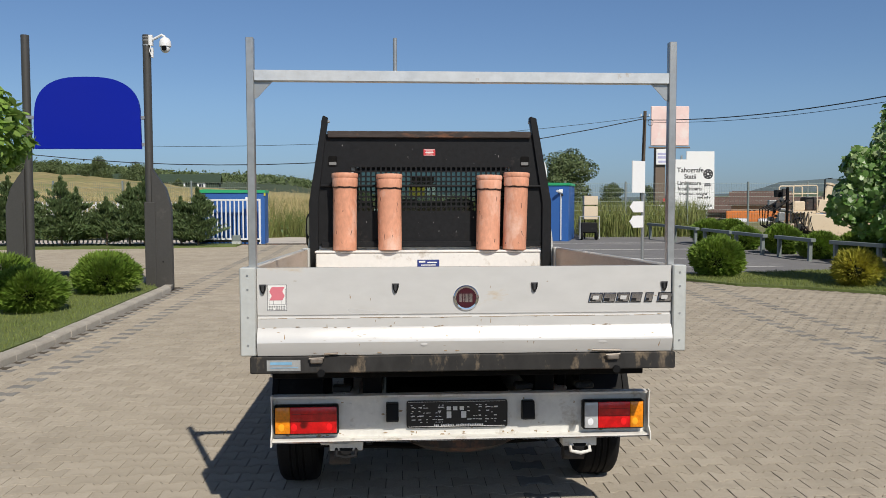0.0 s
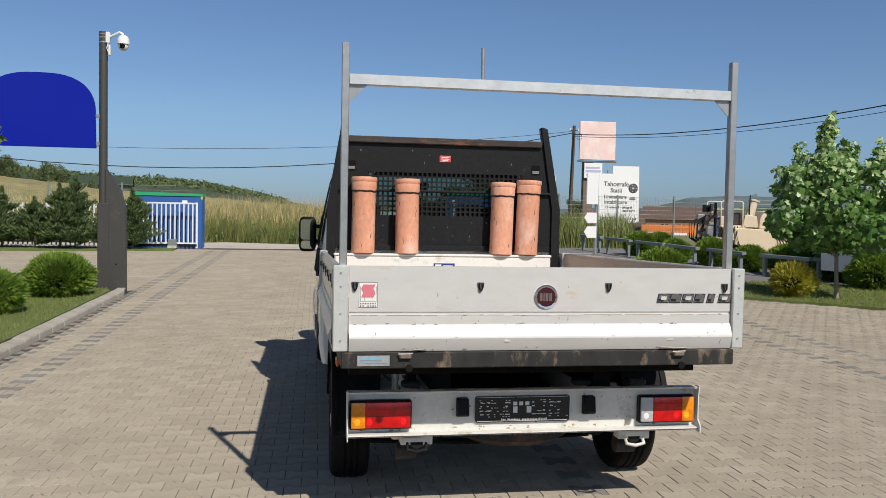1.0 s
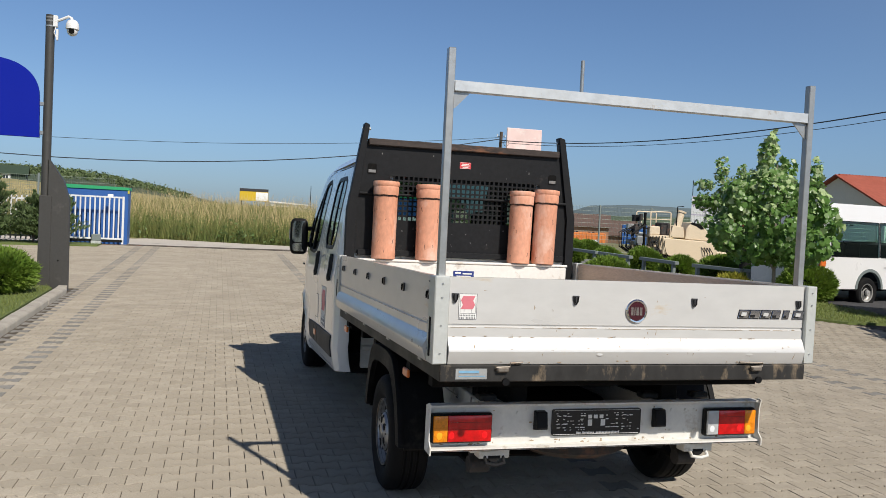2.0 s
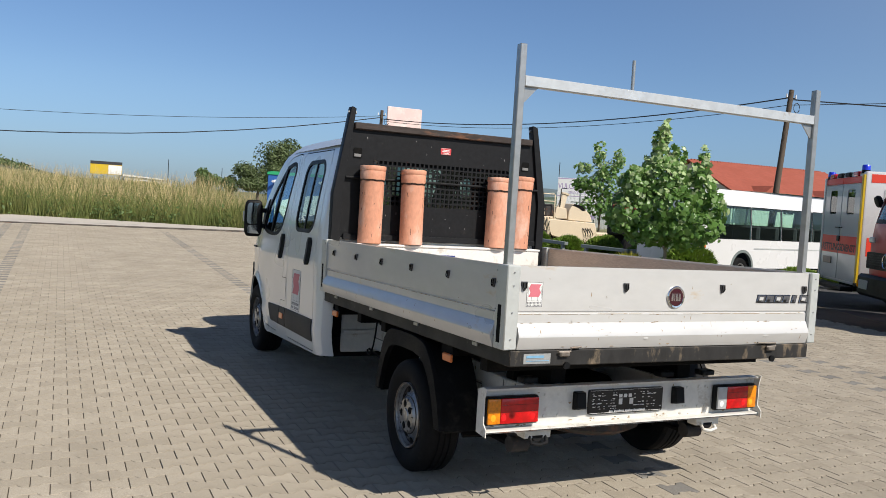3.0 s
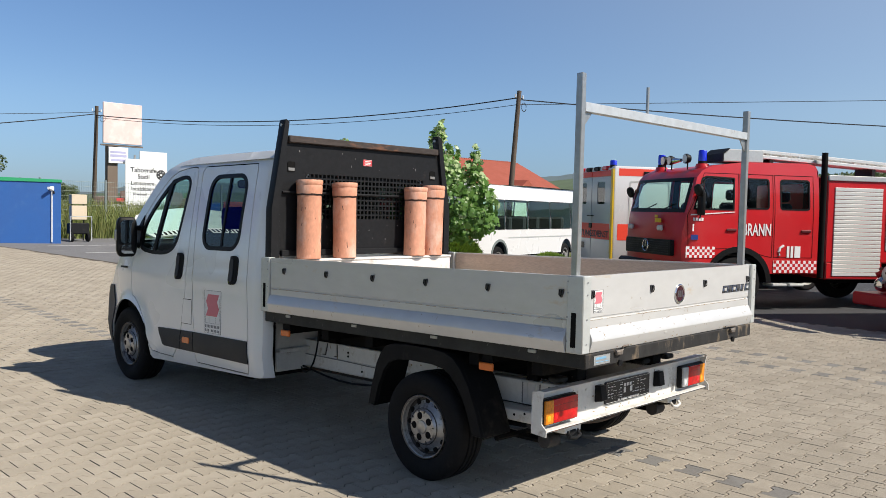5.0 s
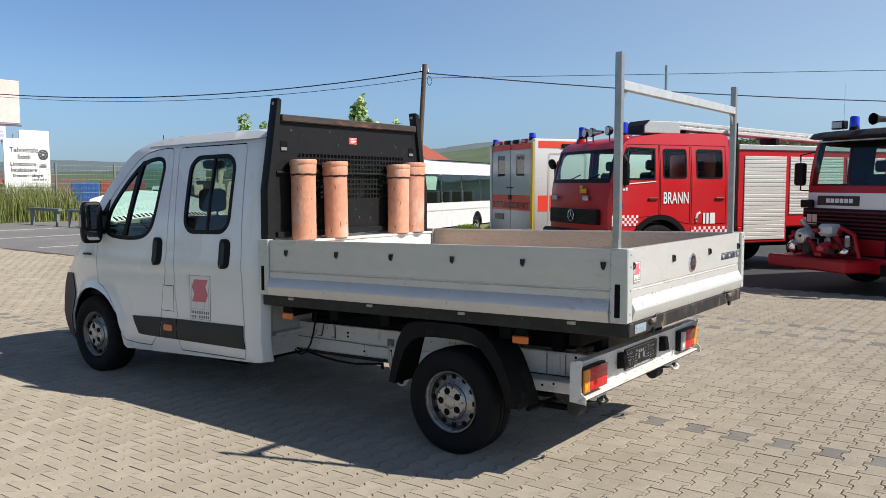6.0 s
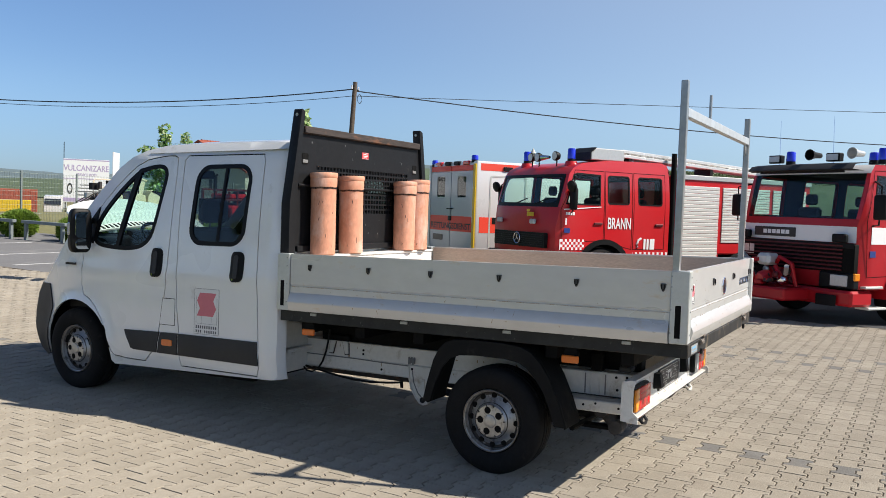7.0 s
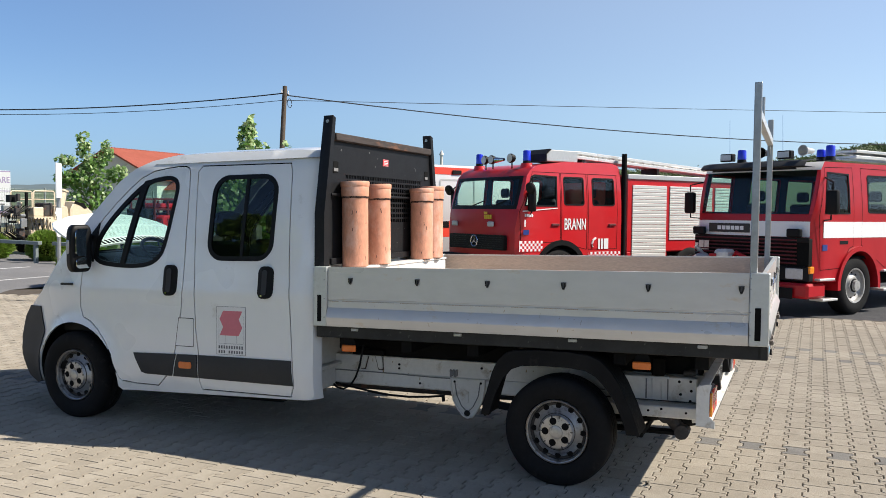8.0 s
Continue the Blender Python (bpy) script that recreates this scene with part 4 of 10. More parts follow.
# chassis
for s in (-1, 1):
    bm = B()
    prism(bm, [(s * 0.40, 0.46), (s * 0.505, 0.46), (s * 0.515, 0.47), (s * 0.505, 0.50), (s * 0.505, 0.555), (s * 0.512, 0.56), (s * 0.505, 0.565), (s * 0.505, 0.675), (s * 0.52, 0.685), (s * 0.40, 0.69)], "y", 0.36, 3.3)
    rail = tp("chassis_rail", bm, FRAME_WHITE, label="white chassis rail with grime")
    bm = B(); prism(bm, [(1.865, 0.56), (2.135, 0.56), (2.13, 0.47), (2.11, 0.40), (2.075, 0.335), (2.03, 0.285), (1.995, 0.275), (1.96, 0.285), (1.92, 0.335), (1.885, 0.40), (1.868, 0.47)], "x", s * 0.508, s * 0.522, bevel=0.003); hang = tp("spring_hanger", bm, FRAME_WHITE, rail, "white pressed spring hanger")
    bm = B(); rod(bm, (s * 0.522, 2.0, 0.315), (s * 0.53, 2.0, 0.315), 0.022); tp("bolt", bm, DARKSTEEL, hang)
    bm = B(); box(bm, s * 0.520, s * 0.528, 1.987, 2.013, 0.39, 0.47, 0.004); tp("rib", bm, FRAME_WHITE, hang)
    bm = B(); tube(bm, [(s * 0.524, y, z) for y, z in ((1.872, 0.552), (1.876, 0.47), (1.892, 0.40), (1.926, 0.338), (1.964, 0.292), (1.995, 0.282), (2.026, 0.292), (2.068, 0.338), (2.104, 0.40), (2.122, 0.47), (2.128, 0.552))], 0.007, 6); tp("flange", bm, FRAME_WHITE, hang)
    # grey lines put the shade of the pressed grooves into colour
    bm = B(); tube(bm, [(s * 0.523, y, z) for y, z in ((1.905, 0.53), (1.918, 0.44), (1.955, 0.365), (1.985, 0.335))], 0.004, 6); tp("pressed_groove", bm, LINER, hang)
    bm = B(); tube(bm, [(s * 0.523, y, z) for y, z in ((2.098, 0.53), (2.082, 0.44), (2.045, 0.365), (2.012, 0.335))], 0.004, 6); tp("pressed_groove", bm, LINER, hang)
    for y in (1.90, 2.10):
        bm = B(); rod(bm, (s * 0.520, y, 0.535), (s * 0.5245, y, 0.535), 0.009, seg=10); tp("bolt_hole", bm, VOID, hang)
    for y, lean in ((2.72, -0.02), (2.83, 0.02)):
        bm = B(); prism(bm, [(y - 0.028, 0.70), (y + 0.028, 0.70), (y + lean + 0.016, 0.588), (y + lean - 0.016, 0.588)], "x", s * 0.506, s * 0.520, bevel=0.003); br = tp("bracket", bm, FRAME_WHITE, rail)
        # larger dark plate behind the bracket, painting the shadow around it
        bm = B(); prism(bm, [(y - 0.036, 0.705), (y + 0.036, 0.705), (y + lean + 0.022, 0.580), (y + lean - 0.022, 0.580)], "x", s * 0.5055, s * 0.5105); tp("bracket_shadow_gap", bm, RUST, br)
    bm = B(); box(bm, s * 0.507, s * 0.545, 2.66, 2.90, 0.690, 0.735, 0.006); tp("cross_bearer", bm, VOID, rail)
    bm = B(); tube(bm, [(s * 0.512, 3.2, 0.563), (s * 0.514, 2.6, 0.560), (s * 0.514, 2.3, 0.553), (s * 0.515, 1.9, 0.552)], 0.004, 6); tp("brake_pipe", bm, LINER, rail, "thin grey pipe along the rail")
    bm = B(); tube(bm, [(s * 0.514, 1.3, 0.553), (s * 0.514, 0.9, 0.556), (s * 0.514, 0.5, 0.56)], 0.004, 6); tp("brake_pipe", bm, LINER, rail)
    bm = B()
    for k in range(5):
        box(bm, s * 0.508, s * 0.518, 2.13 - 0.012 * k, 2.142 - 0.012 * k, 0.565 + 0.006 * (k % 3), 0.620 - 0.008 * (k % 2), 0.002)
    tp("torn_label", bm, LINER, rail, "torn sticker remains")
    gr_ = random.Random(17)
    bm = B()
    for k in range(18):
        y, z = gr_.uniform(0.45, 3.1), gr_.uniform(0.475, 0.66)
        w, h = gr_.uniform(0.003, 0.010), gr_.uniform(0.003, 0.022)
        prism(bm, [(y + w * math.cos(q * math.tau / 7) * gr_.uniform(0.5, 1.1), z + h * math.sin(q * math.tau / 7) * gr_.uniform(0.5, 1.1)) for q in range(7)], "x", s * 0.5062, s * 0.5071)
    tagged(tp("grime_spots", bm, RUSTSPOT, rail), kind="stuff")
    for y, z in ((2.55, 0.60), (2.55, 0.63), (2.38, 0.50), (1.9, 0.64), (0.62, 0.62), (0.55, 0.52), (0.72, 0.52)):
        bm = B(); rod(bm, (s * 0.505, y, z), (s * 0.509, y, z), 0.009, seg=8); tp("bolt", bm, VOID, rail)
    bm = B(); box(bm, s * 0.56, s * 0.72, 0.36, 0.95, 0.445, 0.52, 0.008); tp("rear_outrigger", bm, FRAME_WHITE)
    bm = B(); box(bm, s * 0.52, s * 0.60, 0.42, 1.0, 0.52, 0.68, 0.006); wh = tp("wheel_house_panel", bm, FRAME_WHITE)
    # the two grey outer bars paint dark gaps beside the white ribs
    for y in (0.60, 0.64, 0.70, 0.735):
        bm = B(); box(bm, s * 0.598, s * 0.6045, y - 0.004, y + 0.004, 0.535, 0.672, 0.002); tp("pressed_rib", bm, LINER if y in (0.60, 0.735) else FRAME_WHITE, wh)
    bm = B(); box(bm, s * 0.575, s * 0.612, 0.59, 0.745, 0.668, 0.684, 0.004); tp("bracket_foot", bm, POSTAL, wh)
    bm = B(); box(bm, s * 0.56, s * 0.61, 0.62, 0.70, 0.684, 0.80, 0.006); tp("bed_bracket", bm, VOID, wh)
    for y, z in ((0.46, 0.66), (0.53, 0.655), (0.52, 0.575), (0.46, 0.535), (0.455, 0.60)):
        bm = B(); rod(bm, (s * 0.598, y, z), (s * 0.6025, y, z), 0.009, seg=10); tp("hole", bm, VOID, wh)
    for y, z in ((0.80, 0.49), (0.70, 0.485), (0.62, 0.50), (0.47, 0.485)):
        bm = B(); rod(bm, (s * 0.718, y, z), (s * 0.7215, y, z), 0.008, seg=10); tp("hole", bm, VOID, wh)
    bm = B(); box(bm, s * 0.60, s * 0.606, 0.42, 1.0, 0.524, 0.531); tp("seam", bm, RUST, wh)
    # leaf spring, damper, brake drum
    bm = B(); tube(bm, [(s * 0.47, 1.95, 0.40), (s * 0.47, 1.6, 0.36), (s * 0.47, 1.19, 0.35), (s * 0.47, 0.8, 0.37), (s * 0.47, 0.50, 0.43)], 0.028, 6); tp("leaf_spring", bm, DARKSTEEL)
    bm = B(); rod(bm, (s * 0.62, 0.60, 0.45), (s * 0.62, 0.50, 0.34), 0.042); rod(bm, (s * 0.57, 0.50, 0.35), (s * 0.68, 0.50, 0.35), 0.045); rod(bm, (s * 0.57, 0.60, 0.44), (s * 0.68, 0.60, 0.44), 0.04); tp("spring_shackle", bm, RUST)
    bm = B(); box(bm, s * 0.59, s * 0.66, 0.52, 1.1, 0.325, 0.35, 0.004); tp("spring_leaf", bm, VOID)
    # mud guard
    hoop = [(1.695, 0.44), (1.665, 0.56), (1.62, 0.72), (1.585, 0.795), (1.535, 0.845), (1.47, 0.868), (1.32, 0.874), (1.12, 0.872), (1.00, 0.862), (0.93, 0.835), (0.86, 0.77), (0.80, 0.68), (0.735, 0.54), (0.68, 0.39)]
    flat_ = [(1.635, 0.44), (1.60, 0.57), (1.555, 0.68), (1.50, 0.745), (1.43, 0.772), (1.31, 0.778), (1.11, 0.776), (1.01, 0.765), (0.95, 0.735), (0.895, 0.68), (0.84, 0.60), (0.79, 0.50), (0.76, 0.39)]
    hoop, flat_ = [(y + 0.02, z) for y, z in hoop], [(y + 0.02, z) for y, z in flat_]
    bm = B(); prism(bm, hoop + flat_[::-1], "x", s * 0.985, s * 1.018, bevel=0.004); tp("mud_guard", bm, GUARD, label="black plastic mud guard")
    skin_in = [(y + (0.008 if y < 1.2 else -0.008), z - 0.006) for y, z in hoop]
    skin_lo = [(y + (0.02 if y < 1.2 else -0.02), z - 0.018) for y, z in hoop]
    bm = B(); prism(bm, skin_in + skin_lo[::-1], "x", s * 0.74, s * 0.985); tp("mud_guard_inner", bm, GUARD)
    for y0, nm in ((2.70, "marker"), (0.70, "marker")):
        bm = B(); box(bm, s * 0.985, s * 1.003, y0 - 0.055, y0 + 0.055, 0.790, 0.836, 0.006); mk = tp("side_marker", bm, MARKER, label="orange side marker lamp")
        bm = B(); prism(bm, [(y0 - 0.05, 0.836), (y0 + 0.05, 0.836), (y0 + 0.03, 0.886), (y0 - 0.03, 0.886)], "x", s * 0.955, s * 0.985); tp("holder", bm, VOID, mk)
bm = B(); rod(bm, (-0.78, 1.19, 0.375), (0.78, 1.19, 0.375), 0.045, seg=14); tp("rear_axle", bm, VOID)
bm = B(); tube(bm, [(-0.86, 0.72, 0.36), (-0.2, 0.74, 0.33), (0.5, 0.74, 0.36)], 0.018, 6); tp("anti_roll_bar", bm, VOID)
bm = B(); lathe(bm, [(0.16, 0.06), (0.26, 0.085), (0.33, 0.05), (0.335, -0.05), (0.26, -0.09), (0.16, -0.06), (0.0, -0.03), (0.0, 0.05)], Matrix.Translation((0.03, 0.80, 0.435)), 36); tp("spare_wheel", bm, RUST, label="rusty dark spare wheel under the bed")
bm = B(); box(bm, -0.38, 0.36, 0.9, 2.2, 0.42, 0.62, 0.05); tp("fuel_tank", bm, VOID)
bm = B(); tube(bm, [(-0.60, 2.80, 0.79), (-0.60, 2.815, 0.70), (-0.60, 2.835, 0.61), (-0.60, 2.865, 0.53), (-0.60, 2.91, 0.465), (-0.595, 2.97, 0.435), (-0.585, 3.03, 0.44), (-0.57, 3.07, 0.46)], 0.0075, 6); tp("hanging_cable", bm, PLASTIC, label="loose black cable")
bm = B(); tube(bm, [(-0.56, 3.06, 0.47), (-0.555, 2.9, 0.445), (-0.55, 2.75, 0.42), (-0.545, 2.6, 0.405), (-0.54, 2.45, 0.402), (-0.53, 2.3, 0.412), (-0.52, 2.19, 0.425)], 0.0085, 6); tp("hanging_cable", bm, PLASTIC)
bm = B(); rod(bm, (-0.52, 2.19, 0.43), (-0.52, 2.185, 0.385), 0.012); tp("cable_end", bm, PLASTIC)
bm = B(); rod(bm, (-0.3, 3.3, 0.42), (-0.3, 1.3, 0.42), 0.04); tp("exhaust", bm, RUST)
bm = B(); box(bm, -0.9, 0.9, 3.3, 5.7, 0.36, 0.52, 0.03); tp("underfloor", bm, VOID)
bm = B(); rod(bm, (-0.62, 3.95, 0.30), (-0.62, 3.95, 0.38), 0.035, seg=10); tp("jacking_tube", bm, VOID)

# emblems and stickers
bm = B(); lathe(bm, [(0.0, 0.006), (0.046, 0.006), (0.048, 0.009), (0.055, 0.010), (0.060, 0.006), (0.060, 0.0)], TO_BACK @ Matrix.Translation((0.001, 1.231, 0)), 36)
em = tp("round_emblem", bm, CHROME, gate, "round chrome-ringed dark red emblem")
bm = B(); lathe(bm, [(0.0, 0.0075), (0.046, 0.0075), (0.046, 0.006)], TO_BACK @ Matrix.Translation((0.001, 1.231, 0)), 36); tp("enamel", bm, BADGE, em)
bm = B(); bars(bm, [(-0.033, -0.02, 0.013, 0.04), (-0.015, -0.02, 0.006, 0.04), (-0.004, -0.02, 0.014, 0.04), (0.015, -0.02, 0.014, 0.04)], TO_BACK @ Matrix.Translation((0.001, 1.231, 0.0075))); tp("bars", bm, CHROME, em)
for k, w in enumerate((0.058, 0.056, 0.056, 0.05, 0.034, 0.064)):
    x = 0.588 + 0.0665 * k + (0.004 if k == 4 else 0)
    bm = B(); prism(bm, [(x, -0.02), (x + w, -0.02), (x + w + 0.009, 0.02), (x + 0.009, 0.02)], "z", 0.0, 0.005, m=TO_BACK @ Matrix.Translation((0, 1.226, 0)), bevel=0.0015)
    nb = tp("badge_block", bm, CHROME, gate, "chrome name badge block")
    bm = B(); prism(bm, [(x - 0.004, -0.0235), (x + w + 0.001, -0.0235), (x + w + 0.012, 0.0235), (x + 0.006, 0.0235)], "z", 0.0, 0.0035, m=TO_BACK @ Matrix.Translation((0, 1.226, 0))); tp("badge_edge", bm, PLATEBLACK, nb)
    # black patch painting the dark lower half of the chrome
    bm = B(); prism(bm, [(x + 0.002, -0.017), (x + w * 0.55, -0.017), (x + w * 0.55 + 0.004, -0.003), (x + 0.006, -0.003)], "z", 0.0, 0.0056, m=TO_BACK @ Matrix.Translation((0, 1.226, 0))); tp("badge_shade", bm, PLATEBLACK, nb)
    if k in (0, 2, 5):
        bm = B(); prism(bm, [(x + 0.016, -0.009), (x + 0.046, -0.009), (x + 0.05, 0.009), (x + 0.02, 0.009)], "z", 0.0, 0.0065, m=TO_BACK @ Matrix.Translation((0, 1.226, 0))); tp("badge_gap", bm, BOARD, nb)


def company_sticker(m, w, h, parent):
    bm = B(); box(bm, 0, w, 0, h, 0, 0.0012, m=m); ob = tp("company_sticker", bm, PAPER, parent, "white sticker with a folded red band")
    bm = B()
    for k in range(3):
        y0 = h * (0.40 + 0.17 * k)
        d = w * 0.12 * (1 if k % 2 == 0 else -1)
        prism(bm, [(w * 0.5 - w * 0.33 - d / 2, y0), (w * 0.5 + w * 0.33 - d / 2, y0), (w * 0.5 + w * 0.33 + d / 2, y0 + h * 0.17), (w * 0.5 - w * 0.33 + d / 2, y0 + h * 0.17)], "z", 0.001, 0.0022, m=m)
    tp("red_band", bm, STICKERRED, ob)
    bm = B()
    t = 0.0022
    bars(bm, [(0, 0, w, t), (0, h - t, w, t), (0, 0, t, h), (w - t, 0, t, h), (w * 0.08, h * 0.23, w * 0.84, t * 0.7), (w * 0.08, h * 0.23, t * 0.7, h * 0.6), (w * 0.92, h * 0.23, t * 0.7, h * 0.6), (w * 0.3, h * 0.23, t * 0.6, h * 0.2), (w * 0.7, h * 0.23, t * 0.6, h * 0.2)], m, 0.0017)
    for k in range(10):
        bars(bm, [(w * (0.07 + 0.088 * k), h * 0.125, w * 0.05, h * 0.065)] + ([(w * (0.07 + 0.088 * k), h * 0.03, w * 0.05, h * 0.06)] if k != 3 else []), m, 0.0017)
    tp("print", bm, INKGREY, ob)


company_sticker(TO_BACK @ Matrix.Translation((-0.926, 1.178, 0.0)), 0.09, 0.122, gate)
bm = B(); box(bm, -0.93, -0.775, -0.002, 0.002, 0.898, 0.948); st = tp("maker_sticker", bm, mat("faded_sticker", (0.34, 0.35, 0.35), 0.6, var=0.25, fine=40), label="faded worn maker sticker")
bm = B(); bars(bm, [(-0.065, 0.004, 0.10, 0.012), (-0.065, -0.012, 0.13, 0.003)], Matrix.Translation((-0.85, -0.0022, 0.923)) @ Euler((radians(90), 0, 0)).to_matrix().to_4x4()); tp("print", bm, mat("print_light_blue", (0.2, 0.42, 0.62), 0.5), st)
# dents and dirt along the tailgate's ridge
rnd = random.Random(12)
for x, w in ((-0.58, 0.05), (0.0, 0.06), (0.01, 0.03), (0.65, 0.04), (-0.2, 0.03)):
    bm = B(); t = bmesh.new(); bmesh.ops.create_uvsphere(t, u_segments=14, v_segments=8, radius=1.0); merge(bm, t, Matrix.Translation((x, -0.012, 1.028 + rnd.uniform(-0.01, 0.012))) @ Matrix.Diagonal((w * 0.6, 0.0026, 0.010, 1)))
    tp("dent", bm, BOARD, gate, "small dent in the ridge")
spots_ = B()
for k in range(38):
    x = rnd.uniform(-0.95, 0.97)
    face = rnd.choice((0, 0, 1, 2))
    z, y = ((rnd.uniform(1.095, 1.102), 0.0135), (rnd.uniform(1.139, 1.146), 0.0150), (rnd.uniform(0.975, 0.985), -0.0025))[face]
    w, h = rnd.uniform(0.002, 0.014), rnd.uniform(0.001, 0.003)
    prism(spots_, [(x + w * math.cos(a) * rnd.uniform(0.6, 1.1), z + h * math.sin(a) * rnd.uniform(0.6, 1.2)) for a in [q * math.tau / 9 for q in range(9)]], "y", y - 0.0012, y)
tagged(tp("rust_specks", spots_, RUSTSPOT, gate), kind="stuff")
spots_ = B()
for k in range(45):
    x, z = rnd.uniform(-0.94, 0.96), rnd.choice((rnd.uniform(0.492, 0.51), rnd.uniform(0.492, 0.51), rnd.uniform(0.52, 0.68)))
    w, h = rnd.uniform(0.002, 0.014), rnd.uniform(0.002, 0.008)
    prism(spots_, [(x + w * math.cos(a) * rnd.uniform(0.6, 1.1), z + h * math.sin(a) * rnd.uniform(0.6, 1.2)) for a in [q * math.tau / 9 for q in range(9)]], "y", 0.3505, 0.3515)
tagged(tp("rust_specks", spots_, RUSTSPOT, beam), kind="stuff")

# ---- the crew cab ----
def half_width(y, z):
    w = 1.045 if z > 0.62 else 1.045 - 0.045 * ((0.62 - z) / 0.25) ** 2
    if z > 1.12:
        w -= 0.155 * ((z - 1.12) / 1.05) ** 1.5
    if z > 2.10:
        w -= 0.9 * (z - 2.10) ** 1.3
    if y > 4.85:
        w -= 0.12 * ((y - 4.85) / 0.95) ** 2.2
    r = 0.11
    if y < 2.955 + r:
        d = (2.955 + r - y) / r
        w -= r * (1 - math.sqrt(max(0.0, 1 - min(1.0, d) ** 2))) * 0.9
    if 0.60 < z < 0.66:
        w += 0.004
    w += 0.007 * math.exp(-((z - 1.17) / 0.045) ** 2)
    lip = math.hypot(y - 5.205, z - 0.448) - 0.455
    if lip < 0.12 and z < 1.1:
        w += 0.024 * (1 - max(0.0, lip) / 0.12) ** 2
    return w


def on_left(y, z, out=0.0):
    return (-half_width(y, z) - out, y, z)


def on_right(y, z, out=0.0):
    return (half_width(y, z) + out, y, z)


def soften(poly, n=1):
    """Rounds an outline by cutting its corners."""
    for _ in range(n):
        poly = [p for a, b in zip(poly, poly[1:] + poly[:1]) for p in ((a[0] * 0.75 + b[0] * 0.25, a[1] * 0.75 + b[1] * 0.25), (a[0] * 0.25 + b[0] * 0.75, a[1] * 0.25 + b[1] * 0.75))]
    return poly


ARCH = [(5.205 + 0.462 * math.cos(radians(a)), 0.448 + 0.455 * math.sin(radians(a))) for a in range(-8, 189, 8)]
OUTLINE = [(2.955, 0.43), (4.72, 0.385)] + ARCH[::-1] + [(5.80, 0.38), (5.90, 0.46), (5.95, 0.60), (5.945, 0.74), (5.87, 0.92), (5.77, 1.03), (5.63, 1.14), (5.50, 1.30), (5.38, 1.45), (5.24, 1.59), (5.10, 1.74), (4.83, 2.02), (4.68, 2.125),
           (4.55, 2.18), (4.36, 2.215), (3.9, 2.225), (3.2, 2.217), (3.02, 2.20), (2.965, 2.16), (2.955, 2.05)]
FDOOR = [(4.235, 0.44), (4.115, 0.98), (4.09, 1.30), (4.105, 1.75), (4.125, 2.06), (4.15, 2.127), (4.30, 2.13), (4.55, 2.09), (4.76, 1.93), (5.02, 1.66), (5.115, 1.50), (5.135, 1.22), (5.14, 0.96), (4.98, 0.90), (4.82, 0.72), (4.745, 0.50), (4.70, 0.445)]
RDOOR = [(3.115, 0.53), (3.155, 1.25), (3.21, 2.06), (3.235, 2.12), (4.03, 2.125), (4.062, 2.08), (4.035, 1.75), (4.0, 1.30), (3.985, 0.90), (3.955, 0.70), (3.955, 0.50), (3.94, 0.44), (3.15, 0.44)]
FWIN = [(4.99, 1.385), (4.70, 1.355), (4.47, 1.362), (4.36, 1.41), (4.295, 1.50), (4.232, 1.90), (4.230, 1.98), (4.262, 2.03), (4.34, 2.048), (4.50, 2.025), (4.60, 1.98), (4.80, 1.80), (4.955, 1.62), (5.00, 1.50)]
FWIN, FDOOR = soften(FWIN, 2), soften(FDOOR, 1)
RWIN = rounded(3.325, 3.885, 1.422, 2.032, 0.125, 6)
